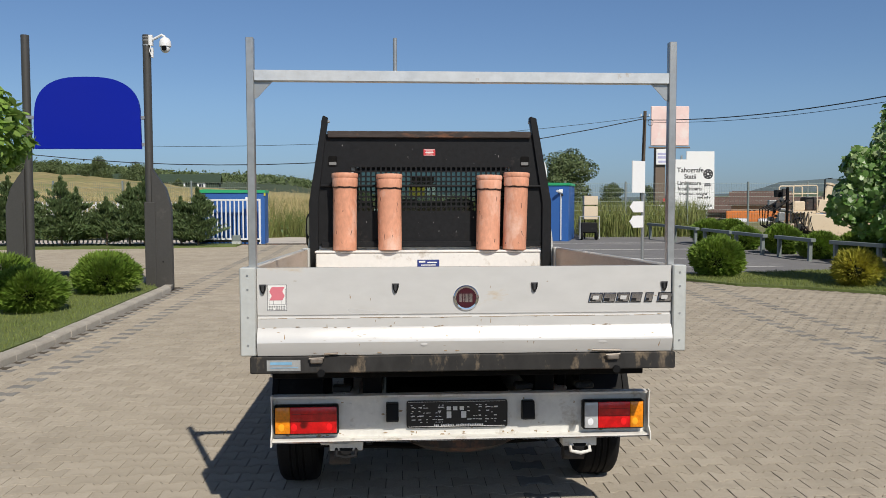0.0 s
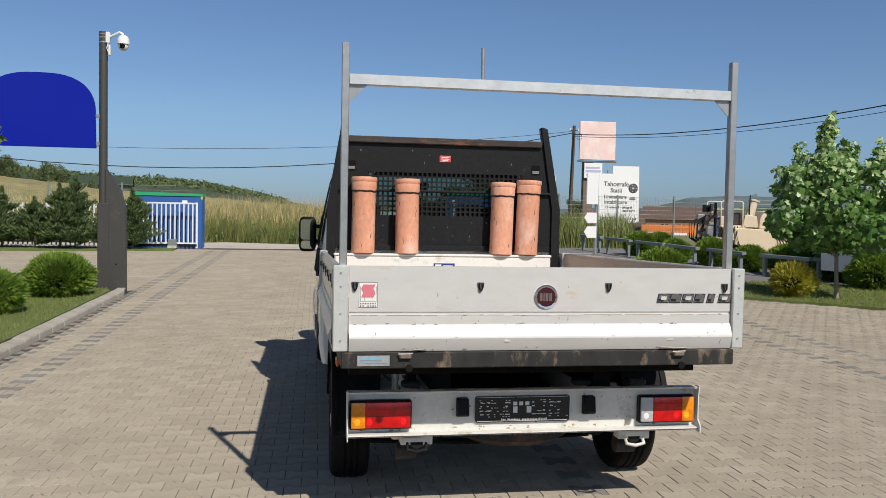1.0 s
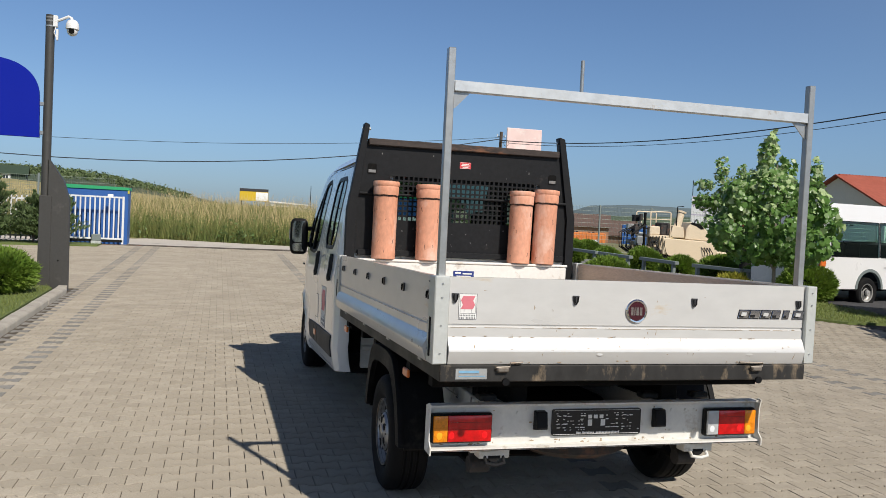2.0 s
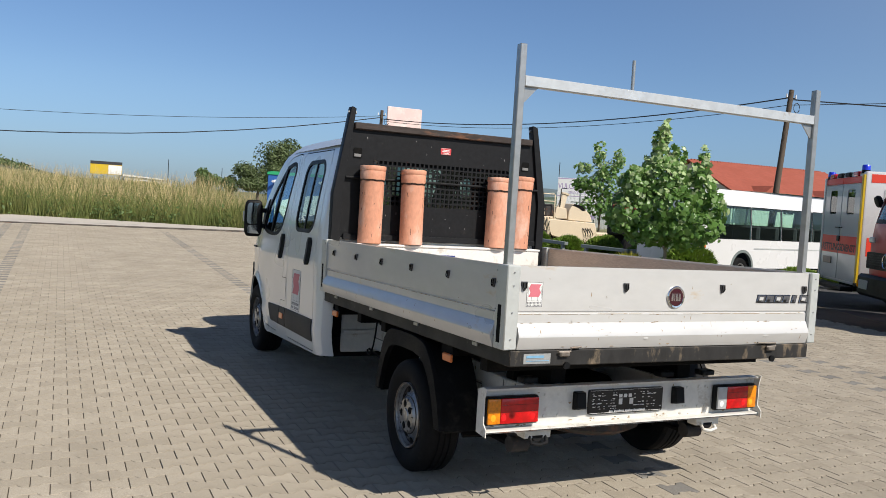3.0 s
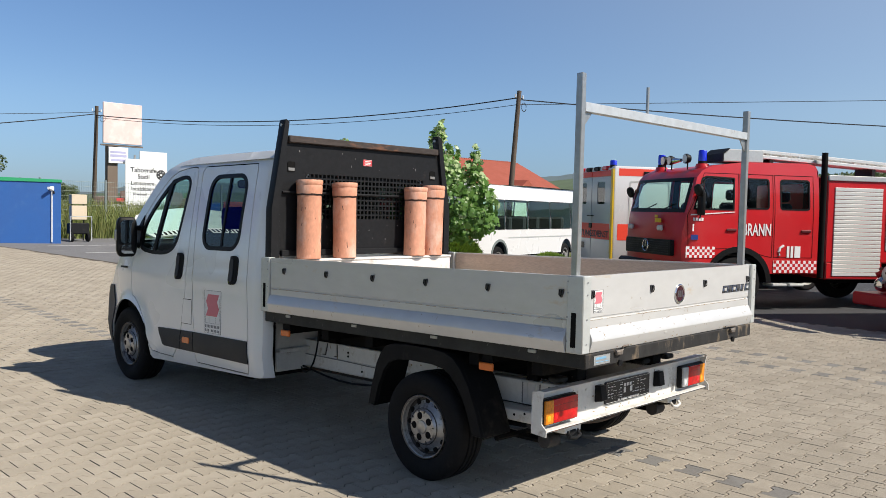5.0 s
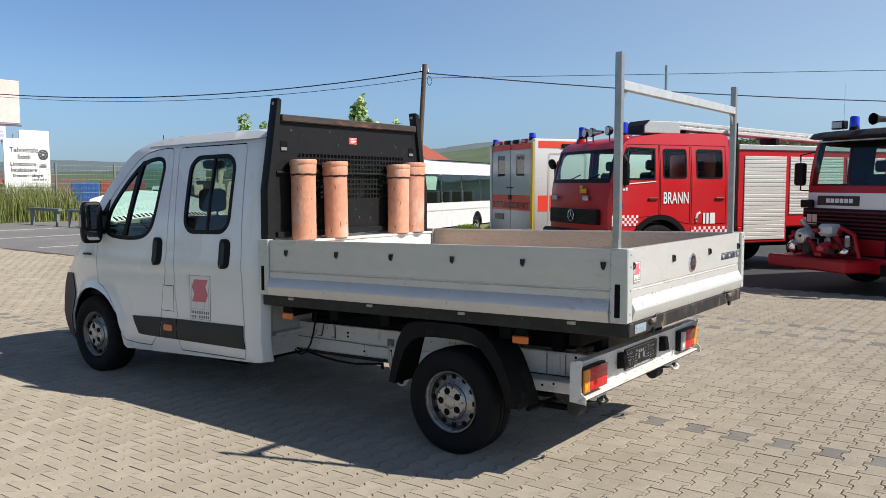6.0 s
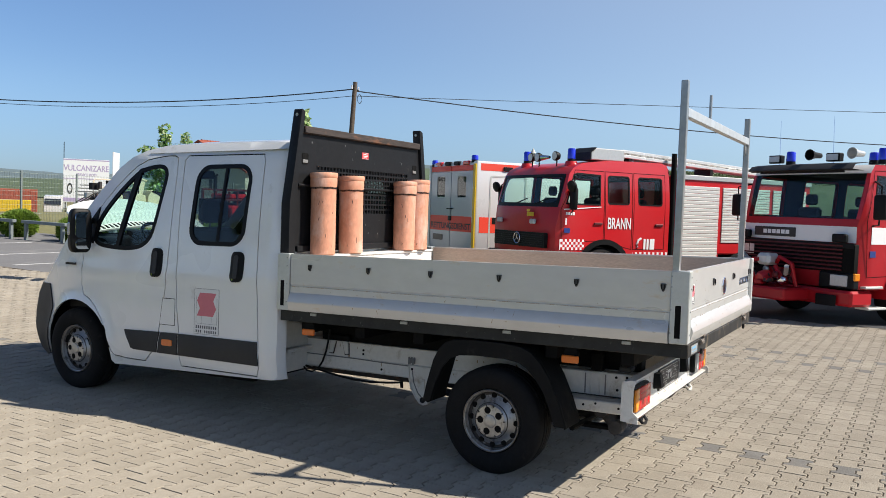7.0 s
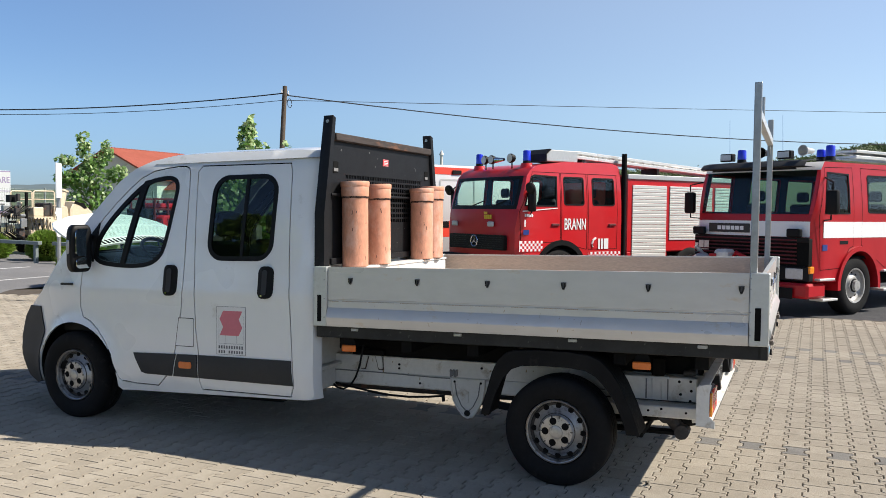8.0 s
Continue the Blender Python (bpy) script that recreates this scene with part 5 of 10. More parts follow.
for on, s in ((on_left, -1), (on_right, 1)):
    into = (-s * 0.018, 0, 0)
    bm = skin(OUTLINE, [FDOOR, RDOOR], 0.05, on, into)
    side = tp("cab_side", bm, WHITE, label="white painted cab side")
    # black sheet behind the doors paints the dark of their gaps
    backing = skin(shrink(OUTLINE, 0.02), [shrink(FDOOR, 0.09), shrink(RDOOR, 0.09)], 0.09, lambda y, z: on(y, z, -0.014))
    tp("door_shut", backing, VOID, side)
    for poly, win, nm in ((FDOOR, FWIN, "front_door"), (RDOOR, RWIN, "rear_door")):
        bm = skin(shrink(poly, 0.009), [win], 0.045, on, into)
        door = tp(nm, bm, WHITE, label="white cab door with a black handle and rub strip")
        ring = skin(shrink(win, -0.012), [shrink(win, 0.022)], 0.05, lambda y, z: on(y, z, 0.003), (-s * 0.02, 0, 0))
        wf = tp("window_seal", ring, PLASTIC, door, "black rubber window seal")
        pane = skin(shrink(win, 0.02), [], 0.08, lambda y, z: on(y, z, -0.004))
        g = tp("window_pane", pane, CABGLASS if win is FWIN else BACKGLASS, wf)
        g.visible_shadow = False
        lining = skin(shrink(poly, 0.05), [shrink(win, -0.03)], 0.10, lambda y, z: on(y, z, -0.05))
        tp("door_lining", lining, DOORLINER, door)
    # window dividers
    fd = [o for o in van.children if o.name.startswith("front_door")][-1]
    rd = [o for o in van.children if o.name.startswith("rear_door")][-1]
    bm = skin([(4.735, 1.36), (4.69, 1.36), (4.545, 1.95), (4.52, 2.03), (4.565, 2.02), (4.60, 1.95)], [], 0.05, lambda y, z: on(y, z, 0.004), (-s * 0.025, 0, 0)); tp("window_divider", bm, PLASTIC, fd)
    bm = skin([(3.575, 1.425), (3.60, 1.425), (3.60, 2.03), (3.575, 2.03)], [], 0.1, lambda y, z: on(y, z, 0.002), (-s * 0.02, 0, 0)); tp("window_divider", bm, PLASTIC, rd)
    # quarter-light filler in front of the pane, handles, rub strips
    for y0, dr in ((4.222, fd), (3.358, rd)):
        bm = skin(rounded(y0 - 0.066, y0 + 0.066, 1.145, 1.375, 0.05, 5), [], 0.04, lambda y, z: on(y, z, 0.004 + 0.018 * max(0, 1 - ((y - y0) / 0.06) ** 2)), (-s * 0.02, 0, 0)); hd = tp("door_handle", bm, PLASTIC, dr, "black recessed door handle")
        bm = skin(rounded(y0 - 0.022, y0 + 0.022, 1.17, 1.35, 0.02, 4), [], 0.03, lambda y, z: on(y, z, 0.024), (-s * 0.012, 0, 0)); tp("grip", bm, STRIPGREY, hd)
        bm = B(); c = on(y0 + 0.02, 1.165, 0.018); rod(bm, c, (c[0] + s * 0.004, c[1], c[2]), 0.008, seg=10); tp("lock", bm, CHROME, hd)
    bm = skin([(4.575, 0.692), (4.50, 0.545), (4.46, 0.535), (4.205, 0.532), (4.165, 0.702)], [], 0.05, lambda y, z: on(y, z, 0.010), (-s * 0.012, 0, 0)); tp("rub_strip", bm, STRIPGREY, fd, "dark grey plastic rub strip")
    bm = skin([(4.150, 0.702), (4.190, 0.532), (3.965, 0.532), (3.965, 0.705)], [], 0.05, lambda y, z: on(y, z, 0.010), (-s * 0.012, 0, 0)); st = tp("rub_strip", bm, STRIPGREY, side, "dark grey plastic rub strip")
    bm = skin([(3.952, 0.705), (3.952, 0.532), (3.125, 0.528), (3.140, 0.708)], [], 0.05, lambda y, z: on(y, z, 0.010), (-s * 0.012, 0, 0)); tp("rub_strip", bm, STRIPGREY, rd, "dark grey plastic rub strip")
    bm = skin(rounded(4.01, 4.125, 0.60, 0.65, 0.012, 3), [], 0.05, lambda y, z: on(y, z, 0.016), (-s * 0.008, 0, 0)); tp("side_marker", bm, MARKER, st, "orange side marker")
    if s < 0:
        bm = skin(shrink([(4.135, 0.975), (4.002, 0.975), (4.002, 0.768), (4.165, 0.768)], 0.0), [], 0.05, lambda y, z: on(y, z, 0.0025), (-s * 0.004, 0, 0)); fl = tp("fuel_flap", bm, WHITE, side, "white fuel filler flap")
        bm = skin([(4.140, 0.980), (3.998, 0.980), (3.998, 0.763), (4.171, 0.763)], [[(4.135, 0.975), (4.002, 0.975), (4.002, 0.768), (4.165, 0.768)]], 0.05, lambda y, z: on(y, z, 0.0012)); tp("flap_gap", bm, VOID, fl)
        m = Matrix.Translation((-half_width(3.65, 0.9) - 0.001, 0, 0)) @ Matrix(((0, 0, -1, 0), (-1, 0, 0, 0), (0, 1, 0, 0), (0, 0, 0, 1)))
        company_sticker(m @ Matrix.Translation((-3.785, 0.722, 0.0)), 0.258, 0.355, rd)
        bm = B()
        for k in range(6):
            bars(bm, [(-5.335 + 0.021 * k, 1.20, 0.016, 0.018)], Matrix.Translation((-half_width(5.27, 1.2) - 0.012, 0, 0)) @ Matrix(((0, 0, -1, 0), (-1, 0, 0, 0), (0, 1, 0, 0), (0, 0, 0, 1))), 0.012)
        tp("name_badge", bm, STRIPGREY, side, "small grey model badge")
    # bumper corner
    bm = skin([(5.675, 0.39), (5.78, 0.35), (5.89, 0.41), (5.965, 0.58), (5.963, 0.74), (5.89, 0.91), (5.80, 1.01), (5.65, 1.01), (5.59, 0.80), (5.648, 0.66), (5.672, 0.50)], [], 0.05, lambda y, z: on(y, z, 0.012), (-s * 0.05, 0, 0)); tp("bumper_corner", bm, STRIPGREY, label="dark grey plastic bumper corner")
    # door mirror
    bm = B()
    t = bmesh.new(); bmesh.ops.create_cube(t, size=1.0); bmesh.ops.bevel(t, geom=list(t.edges), offset=0.26, segments=5, affect="EDGES", profile=0.55)
    merge(bm, t, Matrix.Translation((s * 1.135, 5.04, 1.50)) @ Euler((0, 0, radians(s * 12))).to_matrix().to_4x4() @ Matrix.Diagonal((0.18, 0.088, 0.37, 1)))
    mir = tp("door_mirror", bm, PLASTIC, label="large black door mirror", smooth=60)
    bm = B(); prism(bm, rounded(s * 1.135 - 0.075, s * 1.135 + 0.075, 1.44, 1.655, 0.035, 4), "y", 4.990, 4.997); tp("mirror_glass", bm, mat("mirror_silver", (0.45, 0.49, 0.53), 0.03, metal=1.0, var=0.01), mir)
    bm = B(); prism(bm, rounded(s * 1.135 - 0.07, s * 1.135 + 0.07, 1.345, 1.43, 0.03, 4), "y", 4.990, 4.997); tp("wide_angle_glass", bm, CHROME, mir)
    bm = B(); box(bm, s * 1.195, s * 1.234, 5.045, 5.085, 1.46, 1.57, 0.012); tp("indicator", bm, CLEARLENS, mir)
    for z0 in (1.40, 1.56):
        bm = B(); box(bm, s * 0.97, s * 1.07, 5.02, 5.08, z0, z0 + 0.045, 0.015); tp("mirror_arm", bm, PLASTIC, mir)
    bm = skin([(5.005, 1.39), (5.135, 1.44), (5.10, 1.55), (4.97, 1.70), (4.985, 1.52)], [], 0.05, lambda y, z: on(y, z, 0.012), (-s * 0.02, 0, 0)); tp("mirror_base", bm, PLASTIC, mir)

# roof, windscreen, bonnet and nose: one sweep from the roof's rear edge to the bumper
SWEEP = [(2.955, 2.05), (2.965, 2.16), (3.02, 2.20), (3.2, 2.217), (3.5, 2.222), (3.9, 2.225), (4.2, 2.22), (4.36, 2.215), (4.55, 2.18), (4.68, 2.125), (4.83, 2.02), (5.10, 1.74), (5.24, 1.59), (5.38, 1.45), (5.50, 1.30), (5.63, 1.14), (5.77, 1.03), (5.87, 0.92), (5.945, 0.74), (5.95, 0.60), (5.90, 0.46), (5.80, 0.38)]


def swept(i0, i1, u0=-1.0, u1=1.0, lift=0.0):
    bm = B()
    rows = []
    for i in range(i0, i1 + 1):
        y, z = SWEEP[i]
        w = half_width(y, z)
        up = 0.055 * min(1, max(0, (z - 2.0) / 0.2)) if i < 9 else 0.01
        ahead = 0.0 if i < 8 else 0.30 * min(1.0, (i - 7) / 6)
        rows.append([bm.verts.new((u * w, y + ahead * (1 - abs(u) ** 2.4) + lift * (0.7 if i > 8 else 0), z + up * (1 - abs(u) ** 3) + lift)) for u in [u0 + (u1 - u0) * k / 24 for k in range(25)]])
    for a, b in zip(rows, rows[1:]):
        for k in range(24):
            bm.faces.new((a[k], a[k + 1], b[k + 1], b[k]))
    return bm


tp("roof", swept(0, 8), WHITE, label="white cab roof", smooth=60)
for a, b in ((-1.0, -0.90), (0.90, 1.0)):
    tp("windscreen_pillar", swept(8, 13, a, b), WHITE, smooth=60)
ws = tp("windscreen", swept(8, 13, -0.90, 0.90), CABGLASS, label="tinted windscreen", smooth=60)
ws.visible_shadow = False
tp("cowl", swept(12, 13, lift=-0.13), PLASTIC, label="black plastic cowl", smooth=60)
tp("nose_panel", swept(15, 16), WHITE, label="white nose panel", smooth=60)
bm = B(); box(bm, -0.80, 0.80, 5.30, 5.95, 0.55, 1.05, 0.04); tp("engine_bay", bm, VOID, label="dark engine bay")
HOOD = [(-0.66, 0.0), (0.66, 0.0), (0.74, 0.10), (0.80, 0.30), (0.72, 0.45), (0.64, 0.55), (0.42, 0.62), (0.0, 0.66), (-0.42, 0.62), (-0.64, 0.55), (-0.70, 0.45), (-0.715, 0.30), (-0.70, 0.10)]
bm = skin(HOOD, [], 0.07, lambda x, v: (x, 5.42 + 0.88 * v - 0.10 * v * v, 1.51 + 0.40 * v - 0.045 * (x / 0.8) ** 2 + 0.02 * math.cos(2 * x)), (0, 0.010, -0.014)); tp("bonnet", bm, WHITE, label="raised white bonnet", smooth=50)
bonnet = bpy.data.objects["bonnet"]
for k in range(26):
    x = -0.62 + 0.0496 * k
    bm = B(); box(bm, -0.012, 0.012, 0.0, 0.075, -0.004, 0.004, 0.0, m=Matrix.Translation((x, 5.435, 1.517 - 0.045 * (x / 0.8) ** 2 + 0.02 * math.cos(2 * x))) @ Euler((radians(22), 0, 0)).to_matrix().to_4x4()); tp("vent_slot", bm, VOID, bonnet, "", None)
bm = B(); rod(bm, (0.7, 5.75, 1.05), (0.60, 5.86, 1.62), 0.006, seg=6); tp("bonnet_prop", bm, DARKSTEEL)
tp("front_bumper", swept(16, 21), STRIPGREY, label="dark grey front bumper", smooth=60)
bm = B(); box(bm, -0.80, 0.80, 3.09, 3.12, 0.44, 0.93, 0.01); box(bm, -0.80, 0.80, 3.04, 3.10, 0.60, 0.63, 0.006); tp("cab_underwall", bm, FRAME_WHITE, label="grimy white lower rear wall of the cab")
back = skin(rounded(-0.95, 0.95, 0.90, 2.16, [0.03, 0.03, 0.16, 0.16], 6), [rounded(-0.62, 0.62, 1.62, 2.02, 0.06, 4)], 0.10, lambda x, z: (x, 2.957, z), (0, 0.02, 0))
bw = tp("cab_back", back, WHITE, label="white cab rear wall with a window")
bm = skin(rounded(-0.64, 0.64, 1.60, 2.04, 0.07, 4), [rounded(-0.60, 0.60, 1.64, 2.0, 0.05, 4)], 0.1, lambda x, z: (x, 2.953, z), (0, 0.02, 0)); tp("window_seal", bm, PLASTIC, bw)
bm = skin(rounded(-0.61, 0.61, 1.63, 2.01, 0.05, 4), [], 0.2, lambda x, z: (x, 2.964, z)); g = tp("window_pane", bm, DARKGLASS, bw); g.visible_shadow = False

# cab interior
bm = B(); box(bm, -0.80, 0.80, 5.18, 5.40, 1.15, 1.455, 0.02); tp("scuttle", bm, PLASTIC)
bm = B(); box(bm, -0.97, 0.97, 3.13, 5.5, 0.50, 0.56); tp("cab_floor", bm, VOID)
bm = B(); prism(bm, [(4.78, 0.8), (5.45, 0.8), (5.42, 1.36), (5.2, 1.45), (5.02, 1.43), (4.86, 1.34), (4.80, 1.15)], "x", -0.93, 0.93, bevel=0.02); dash = tp("dashboard", bm, PLASTIC, label="dark dashboard")
bm = B(); prism(bm, [(4.95, 1.40), (5.08, 1.455), (5.10, 1.50), (5.03, 1.49)], "x", -0.62, -0.28, bevel=0.01); tp("instrument_hood", bm, PLASTIC, dash)
bm = B(); m = Matrix.Translation((-0.45, 4.80, 1.435)) @ Euler((radians(38), 0, 0)).to_matrix().to_4x4()
tube(bm, [m @ Vector((0.2 * math.cos(a * math.tau / 32), 0.2 * math.sin(a * math.tau / 32), 0)) for a in range(32)], 0.016, 8, True)
rod(bm, m @ Vector((0, 0, 0.02)), m @ Vector((0, 0.0, -0.25)), 0.035)
for a in (0.1, math.pi - 0.1, 1.5 * math.pi):
    rod(bm, m @ Vector((0, 0, 0)), m @ Vector((0.19 * math.cos(a), 0.19 * math.sin(a), 0)), 0.017, seg=6)
tp("steering_wheel", bm, PLASTIC, label="black steering wheel")


def seat(x0, x1, y, rests):
    bm = B(); box(bm, x0, x1, y, y + 0.48, 0.80, 0.97, 0.05, seg=2); st = tp("seat", bm, SEATCLOTH, label="dark cloth cab seat")
    bm = B(); box(bm, x0, x1, y - 0.06, y + 0.10, 0.92, 1.55, 0.06, m=Matrix.Translation((0, y, 0.92)) @ Euler((radians(10), 0, 0)).to_matrix().to_4x4() @ Matrix.Translation((0, -y, -0.92)), seg=2); tp("backrest", bm, SEATCLOTH, st)
    bm = B(); box(bm, x0 + 0.03, x1 - 0.03, y + 0.03, y + 0.40, 0.55, 0.80, 0.02); tp("seat_base", bm, VOID, st)
    for k in range(rests):
        c = x0 + (x1 - x0) * (k + 0.5) / rests
        bm = B(); box(bm, c - 0.13, c + 0.13, y - 0.16, y - 0.06, 1.58, 1.78, 0.05, seg=2); rod(bm, (c - 0.05, y - 0.10, 1.5), (c - 0.05, y - 0.11, 1.62), 0.008); rod(bm, (c + 0.05, y - 0.10, 1.5), (c + 0.05, y - 0.11, 1.62), 0.008); tp("headrest", bm, SEATCLOTH, st)


seat(-0.88, -0.36, 4.12, 1)
seat(-0.22, 0.88, 4.12, 2)
seat(-0.90, 0.90, 3.18, 4)
bm = B(); prism(bm, rounded(-0.12, 0.12, -0.04, 0.04, 0.03, 3), "z", 0, 0.03, m=Matrix.Translation((0, 4.78, 2.02)) @ Euler((radians(80), 0, 0)).to_matrix().to_4x4()); tp("inside_mirror", bm, PLASTIC)
bm = skin([(-0.90, 3.0), (0.90, 3.0), (0.88, 4.5), (-0.88, 4.5)], [], 0.3, lambda x, y: (x, y, 2.15)); tp("headlining", bm, LINER)

# ---- plants ----
LEAF_MAPLE = leaf_mat("maple_leaf", (0.115, 0.235, 0.05), (0.215, 0.355, 0.095), 0.36, 0.42)
# pale undersides, also standing for the sunlit leaves of the upper crown
LEAF_PALE = leaf_mat("maple_leaf_underside_and_lit", (0.38, 0.50, 0.22), (0.50, 0.60, 0.34), 0.55, 0.35)
LEAF_THUJA = leaf_mat("thuja_spray", (0.135, 0.235, 0.03), (0.29, 0.37, 0.06), 0.6, 0.3)
LEAF_GOLD = leaf_mat("golden_spray", (0.42, 0.38, 0.05), (0.34, 0.38, 0.07), 0.6, 0.3)
LEAF_FIR = leaf_mat("fir_needles", (0.095, 0.15, 0.055), (0.165, 0.205, 0.075), 0.6, 0.3)
LEAF_WEED = leaf_mat("weed_leaves", (0.10, 0.17, 0.05), (0.19, 0.25, 0.085), 0.6, 0.3)
LEAF_DARK = leaf_mat("wood_leaves", (0.085, 0.125, 0.045), (0.15, 0.18, 0.07), 0.6, 0.2)
BARK = mat("bark", (0.16, 0.125, 0.095), 0.9, var=0.25, fine=40, big=6, bump=0.6, bump_scale=50, stretch=(3, 3, 0.6))
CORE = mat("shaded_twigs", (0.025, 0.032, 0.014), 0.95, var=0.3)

STAR = [(0.0, -0.5), (0.22, -0.38), (0.5, -0.22), (0.32, -0.02), (0.48, 0.2), (0.2, 0.18), (0.0, 0.55), (-0.2, 0.18), (-0.48, 0.2), (-0.32, -0.02), (-0.5, -0.22), (-0.22, -0.38)]
OVAL = [(0.0, -0.5), (0.24, -0.2), (0.26, 0.12), (0.0, 0.55), (-0.26, 0.12), (-0.24, -0.2)]
SPRAY = [(0.0, -0.5), (0.16, -0.1), (0.30, 0.30), (0.10, 0.18), (0.0, 0.58), (-0.10, 0.18), (-0.30, 0.30), (-0.16, -0.1)]


def leaf_mesh(name, spots, aims, sizes, shape, material, seed, curl=0.25, along=False, slim=1.0):
    """Many small leaves as one mesh: each is a flat lobed outline, bent along its middle, facing its aim, or growing along it."""
    r = np.random.RandomState(seed)
    n, k = len(spots), len(shape)
    f = aims + 0.55 * r.randn(n, 3)
    f /= np.linalg.norm(f, axis=1)[:, None]
    u = np.cross(f, r.randn(n, 3))
    u /= np.linalg.norm(u, axis=1)[:, None]
    w = np.cross(f, u)
    if along:
        f, w = w, f
    q = np.array(shape) * np.array((slim, 1.0))
    s = sizes[:, None, None]
    v = spots[:, None, :] + s * (q[None, :, 0, None] * u[:, None, :] + q[None, :, 1, None] * w[:, None, :] - (curl * (q[None, :, 0, None] ** 2 + 0.5 * q[None, :, 1, None] ** 2)) * f[:, None, :])
    me = bpy.data.meshes.new(name)
    me.from_pydata(v.reshape(-1, 3).tolist(), [], (np.arange(n)[:, None] * k + np.arange(k)).tolist())
    for one in material if isinstance(material, list) else [material]:
        me.materials.append(one)
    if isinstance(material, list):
        # pale copy gets likelier with height, so the lit top is in the colour
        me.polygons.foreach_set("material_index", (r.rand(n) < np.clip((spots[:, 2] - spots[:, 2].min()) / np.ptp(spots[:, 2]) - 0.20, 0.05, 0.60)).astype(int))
    return me


def shell(n, radii, seed, lumps=6, inner=0.55, squash=None):
    """Points in the outer part of an uneven rounded crown, and their outward aims."""
    r = np.random.RandomState(seed)
    d = r.randn(n, 3)
    d /= np.linalg.norm(d, axis=1)[:, None]
    bumps = r.randn(lumps, 3)
    bumps /= np.linalg.norm(bumps, axis=1)[:, None]
    k = 0.80 + 0.28 * np.max(np.clip(d @ bumps.T, 0, 1) ** 3, axis=1)
    rad = (inner + (1 - inner) * r.rand(n) ** 0.5) * k
    return d * rad[:, None] * np.array(radii), d


def bush_mesh(name, radii, seed, material, n=7000, size=0.075, shape=SPRAY):
    p, d = shell(n, radii, seed, 14, 0.66)
    p[:, 2] = np.maximum(p[:, 2], -radii[2] * 0.86)
    r = np.random.RandomState(seed + 1)
    return leaf_mesh(name, p + np.array((0, 0, radii[2] * 0.9)), d * 0.9 + np.array((0, 0, 0.45)), size * 1.7 * (0.5 + 0.9 * r.rand(n)), shape, material, seed, 0.5, True, 0.62)


def bush(x, y, z, radii, seed, material, label, group="", n=7000, size=0.075):
    t = thing("bush", label, "bush", group, at=(x, y, z))
    me = bush_mesh("foliage", radii, seed, material, n, size)
    o = new("foliage", me)
    o.parent = t
    # solid dark ball whose colour stands for the shade between the sprays
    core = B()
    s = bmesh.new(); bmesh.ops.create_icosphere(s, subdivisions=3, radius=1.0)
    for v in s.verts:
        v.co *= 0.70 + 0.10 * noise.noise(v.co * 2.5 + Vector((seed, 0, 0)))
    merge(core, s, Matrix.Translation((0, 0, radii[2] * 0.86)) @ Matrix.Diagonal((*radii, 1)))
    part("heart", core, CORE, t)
    return t


TH = "rounded green thuja shrub clipped to a ball"
b1 = bush(-5.28, 10.42, rise(10.42) + 0.08, (0.54, 0.50, 0.35), 31, LEAF_THUJA, TH, "clipped shrubs")
bush(-5.62, 8.35, rise(8.35) + 0.08, (0.48, 0.47, 0.35), 32, LEAF_THUJA, TH, "clipped shrubs")
bush(-6.75, 9.9, rise(9.9) + 0.08, (0.5, 0.5, 0.38), 33, LEAF_THUJA, TH, "clipped shrubs", 3000)
bush(6.22, 12.95, rise(12.95) + 0.03, (0.54, 0.51, 0.41), 34, LEAF_THUJA, TH, "clipped shrubs")
bush(8.10, 11.05, rise(11.05) + 0.03, (0.43, 0.41, 0.35), 35, LEAF_GOLD, "loose golden yellow-green conifer shrub", "", 3400, 0.085)
bush(11.05, 12.55, rise(12.5) + 0.0, (0.66, 0.6, 0.44), 36, LEAF_THUJA, TH, "clipped shrubs")
for k, (x, y) in enumerate(((9.75, 22.9), (10.0, 20.6), (10.35, 18.9), (10.6, 17.3), (11.0, 16.0), (11.6, 14.9), (12.6, 14.2), (11.6, 25.6))):
    src = b1 if k % 2 else bpy.data.objects["bush.003"]
    copy_thing(src, Matrix.Translation((x, y, rise(y))) @ Euler((0, 0, k * 1.3)).to_matrix().to_4x4())
for x, y, s in ((13.4, 11.3, 0.8), (14.9, 11.2, 0.7)):
    o = copy_thing(b1, Matrix.Translation((x, y, 0.1)))
    o.scale = (1.0, 0.8, 0.75)


def limbs(bm, base, top, r, count, reach, seed, low=0.3):
    """A tapered, slightly bent trunk with limbs that climb into the crown."""
    g = random.Random(seed)
    base, top = Vector(base), Vector(top)
    pts = [base.lerp(top, k / 6) + Vector((g.uniform(-1, 1), g.uniform(-1, 1), 0)) * 0.03 * (0 if k == 0 else 1) for k in range(7)]
    for k in range(6):
        rod(bm, pts[k], pts[k + 1], r * (1 - k / 7), r * (1 - (k + 1) / 7), 9)
    for k in range(count):
        f = low + (0.95 - low) * k / count
        p = base.lerp(top, f)
        a = g.uniform(0, math.tau)
        q = p + Vector((math.cos(a), math.sin(a), g.uniform(0.5, 1.1))) * reach * (1.1 - f) * g.uniform(0.7, 1.1)
        mid = p.lerp(q, 0.5) + Vector((0, 0, 0.06 * reach))
        rod(bm, p, mid, r * 0.42 * (1.1 - f), r * 0.3 * (1.1 - f), 6)
        rod(bm, mid, q, r * 0.3 * (1.1 - f), r * 0.08, 6)
    return bm


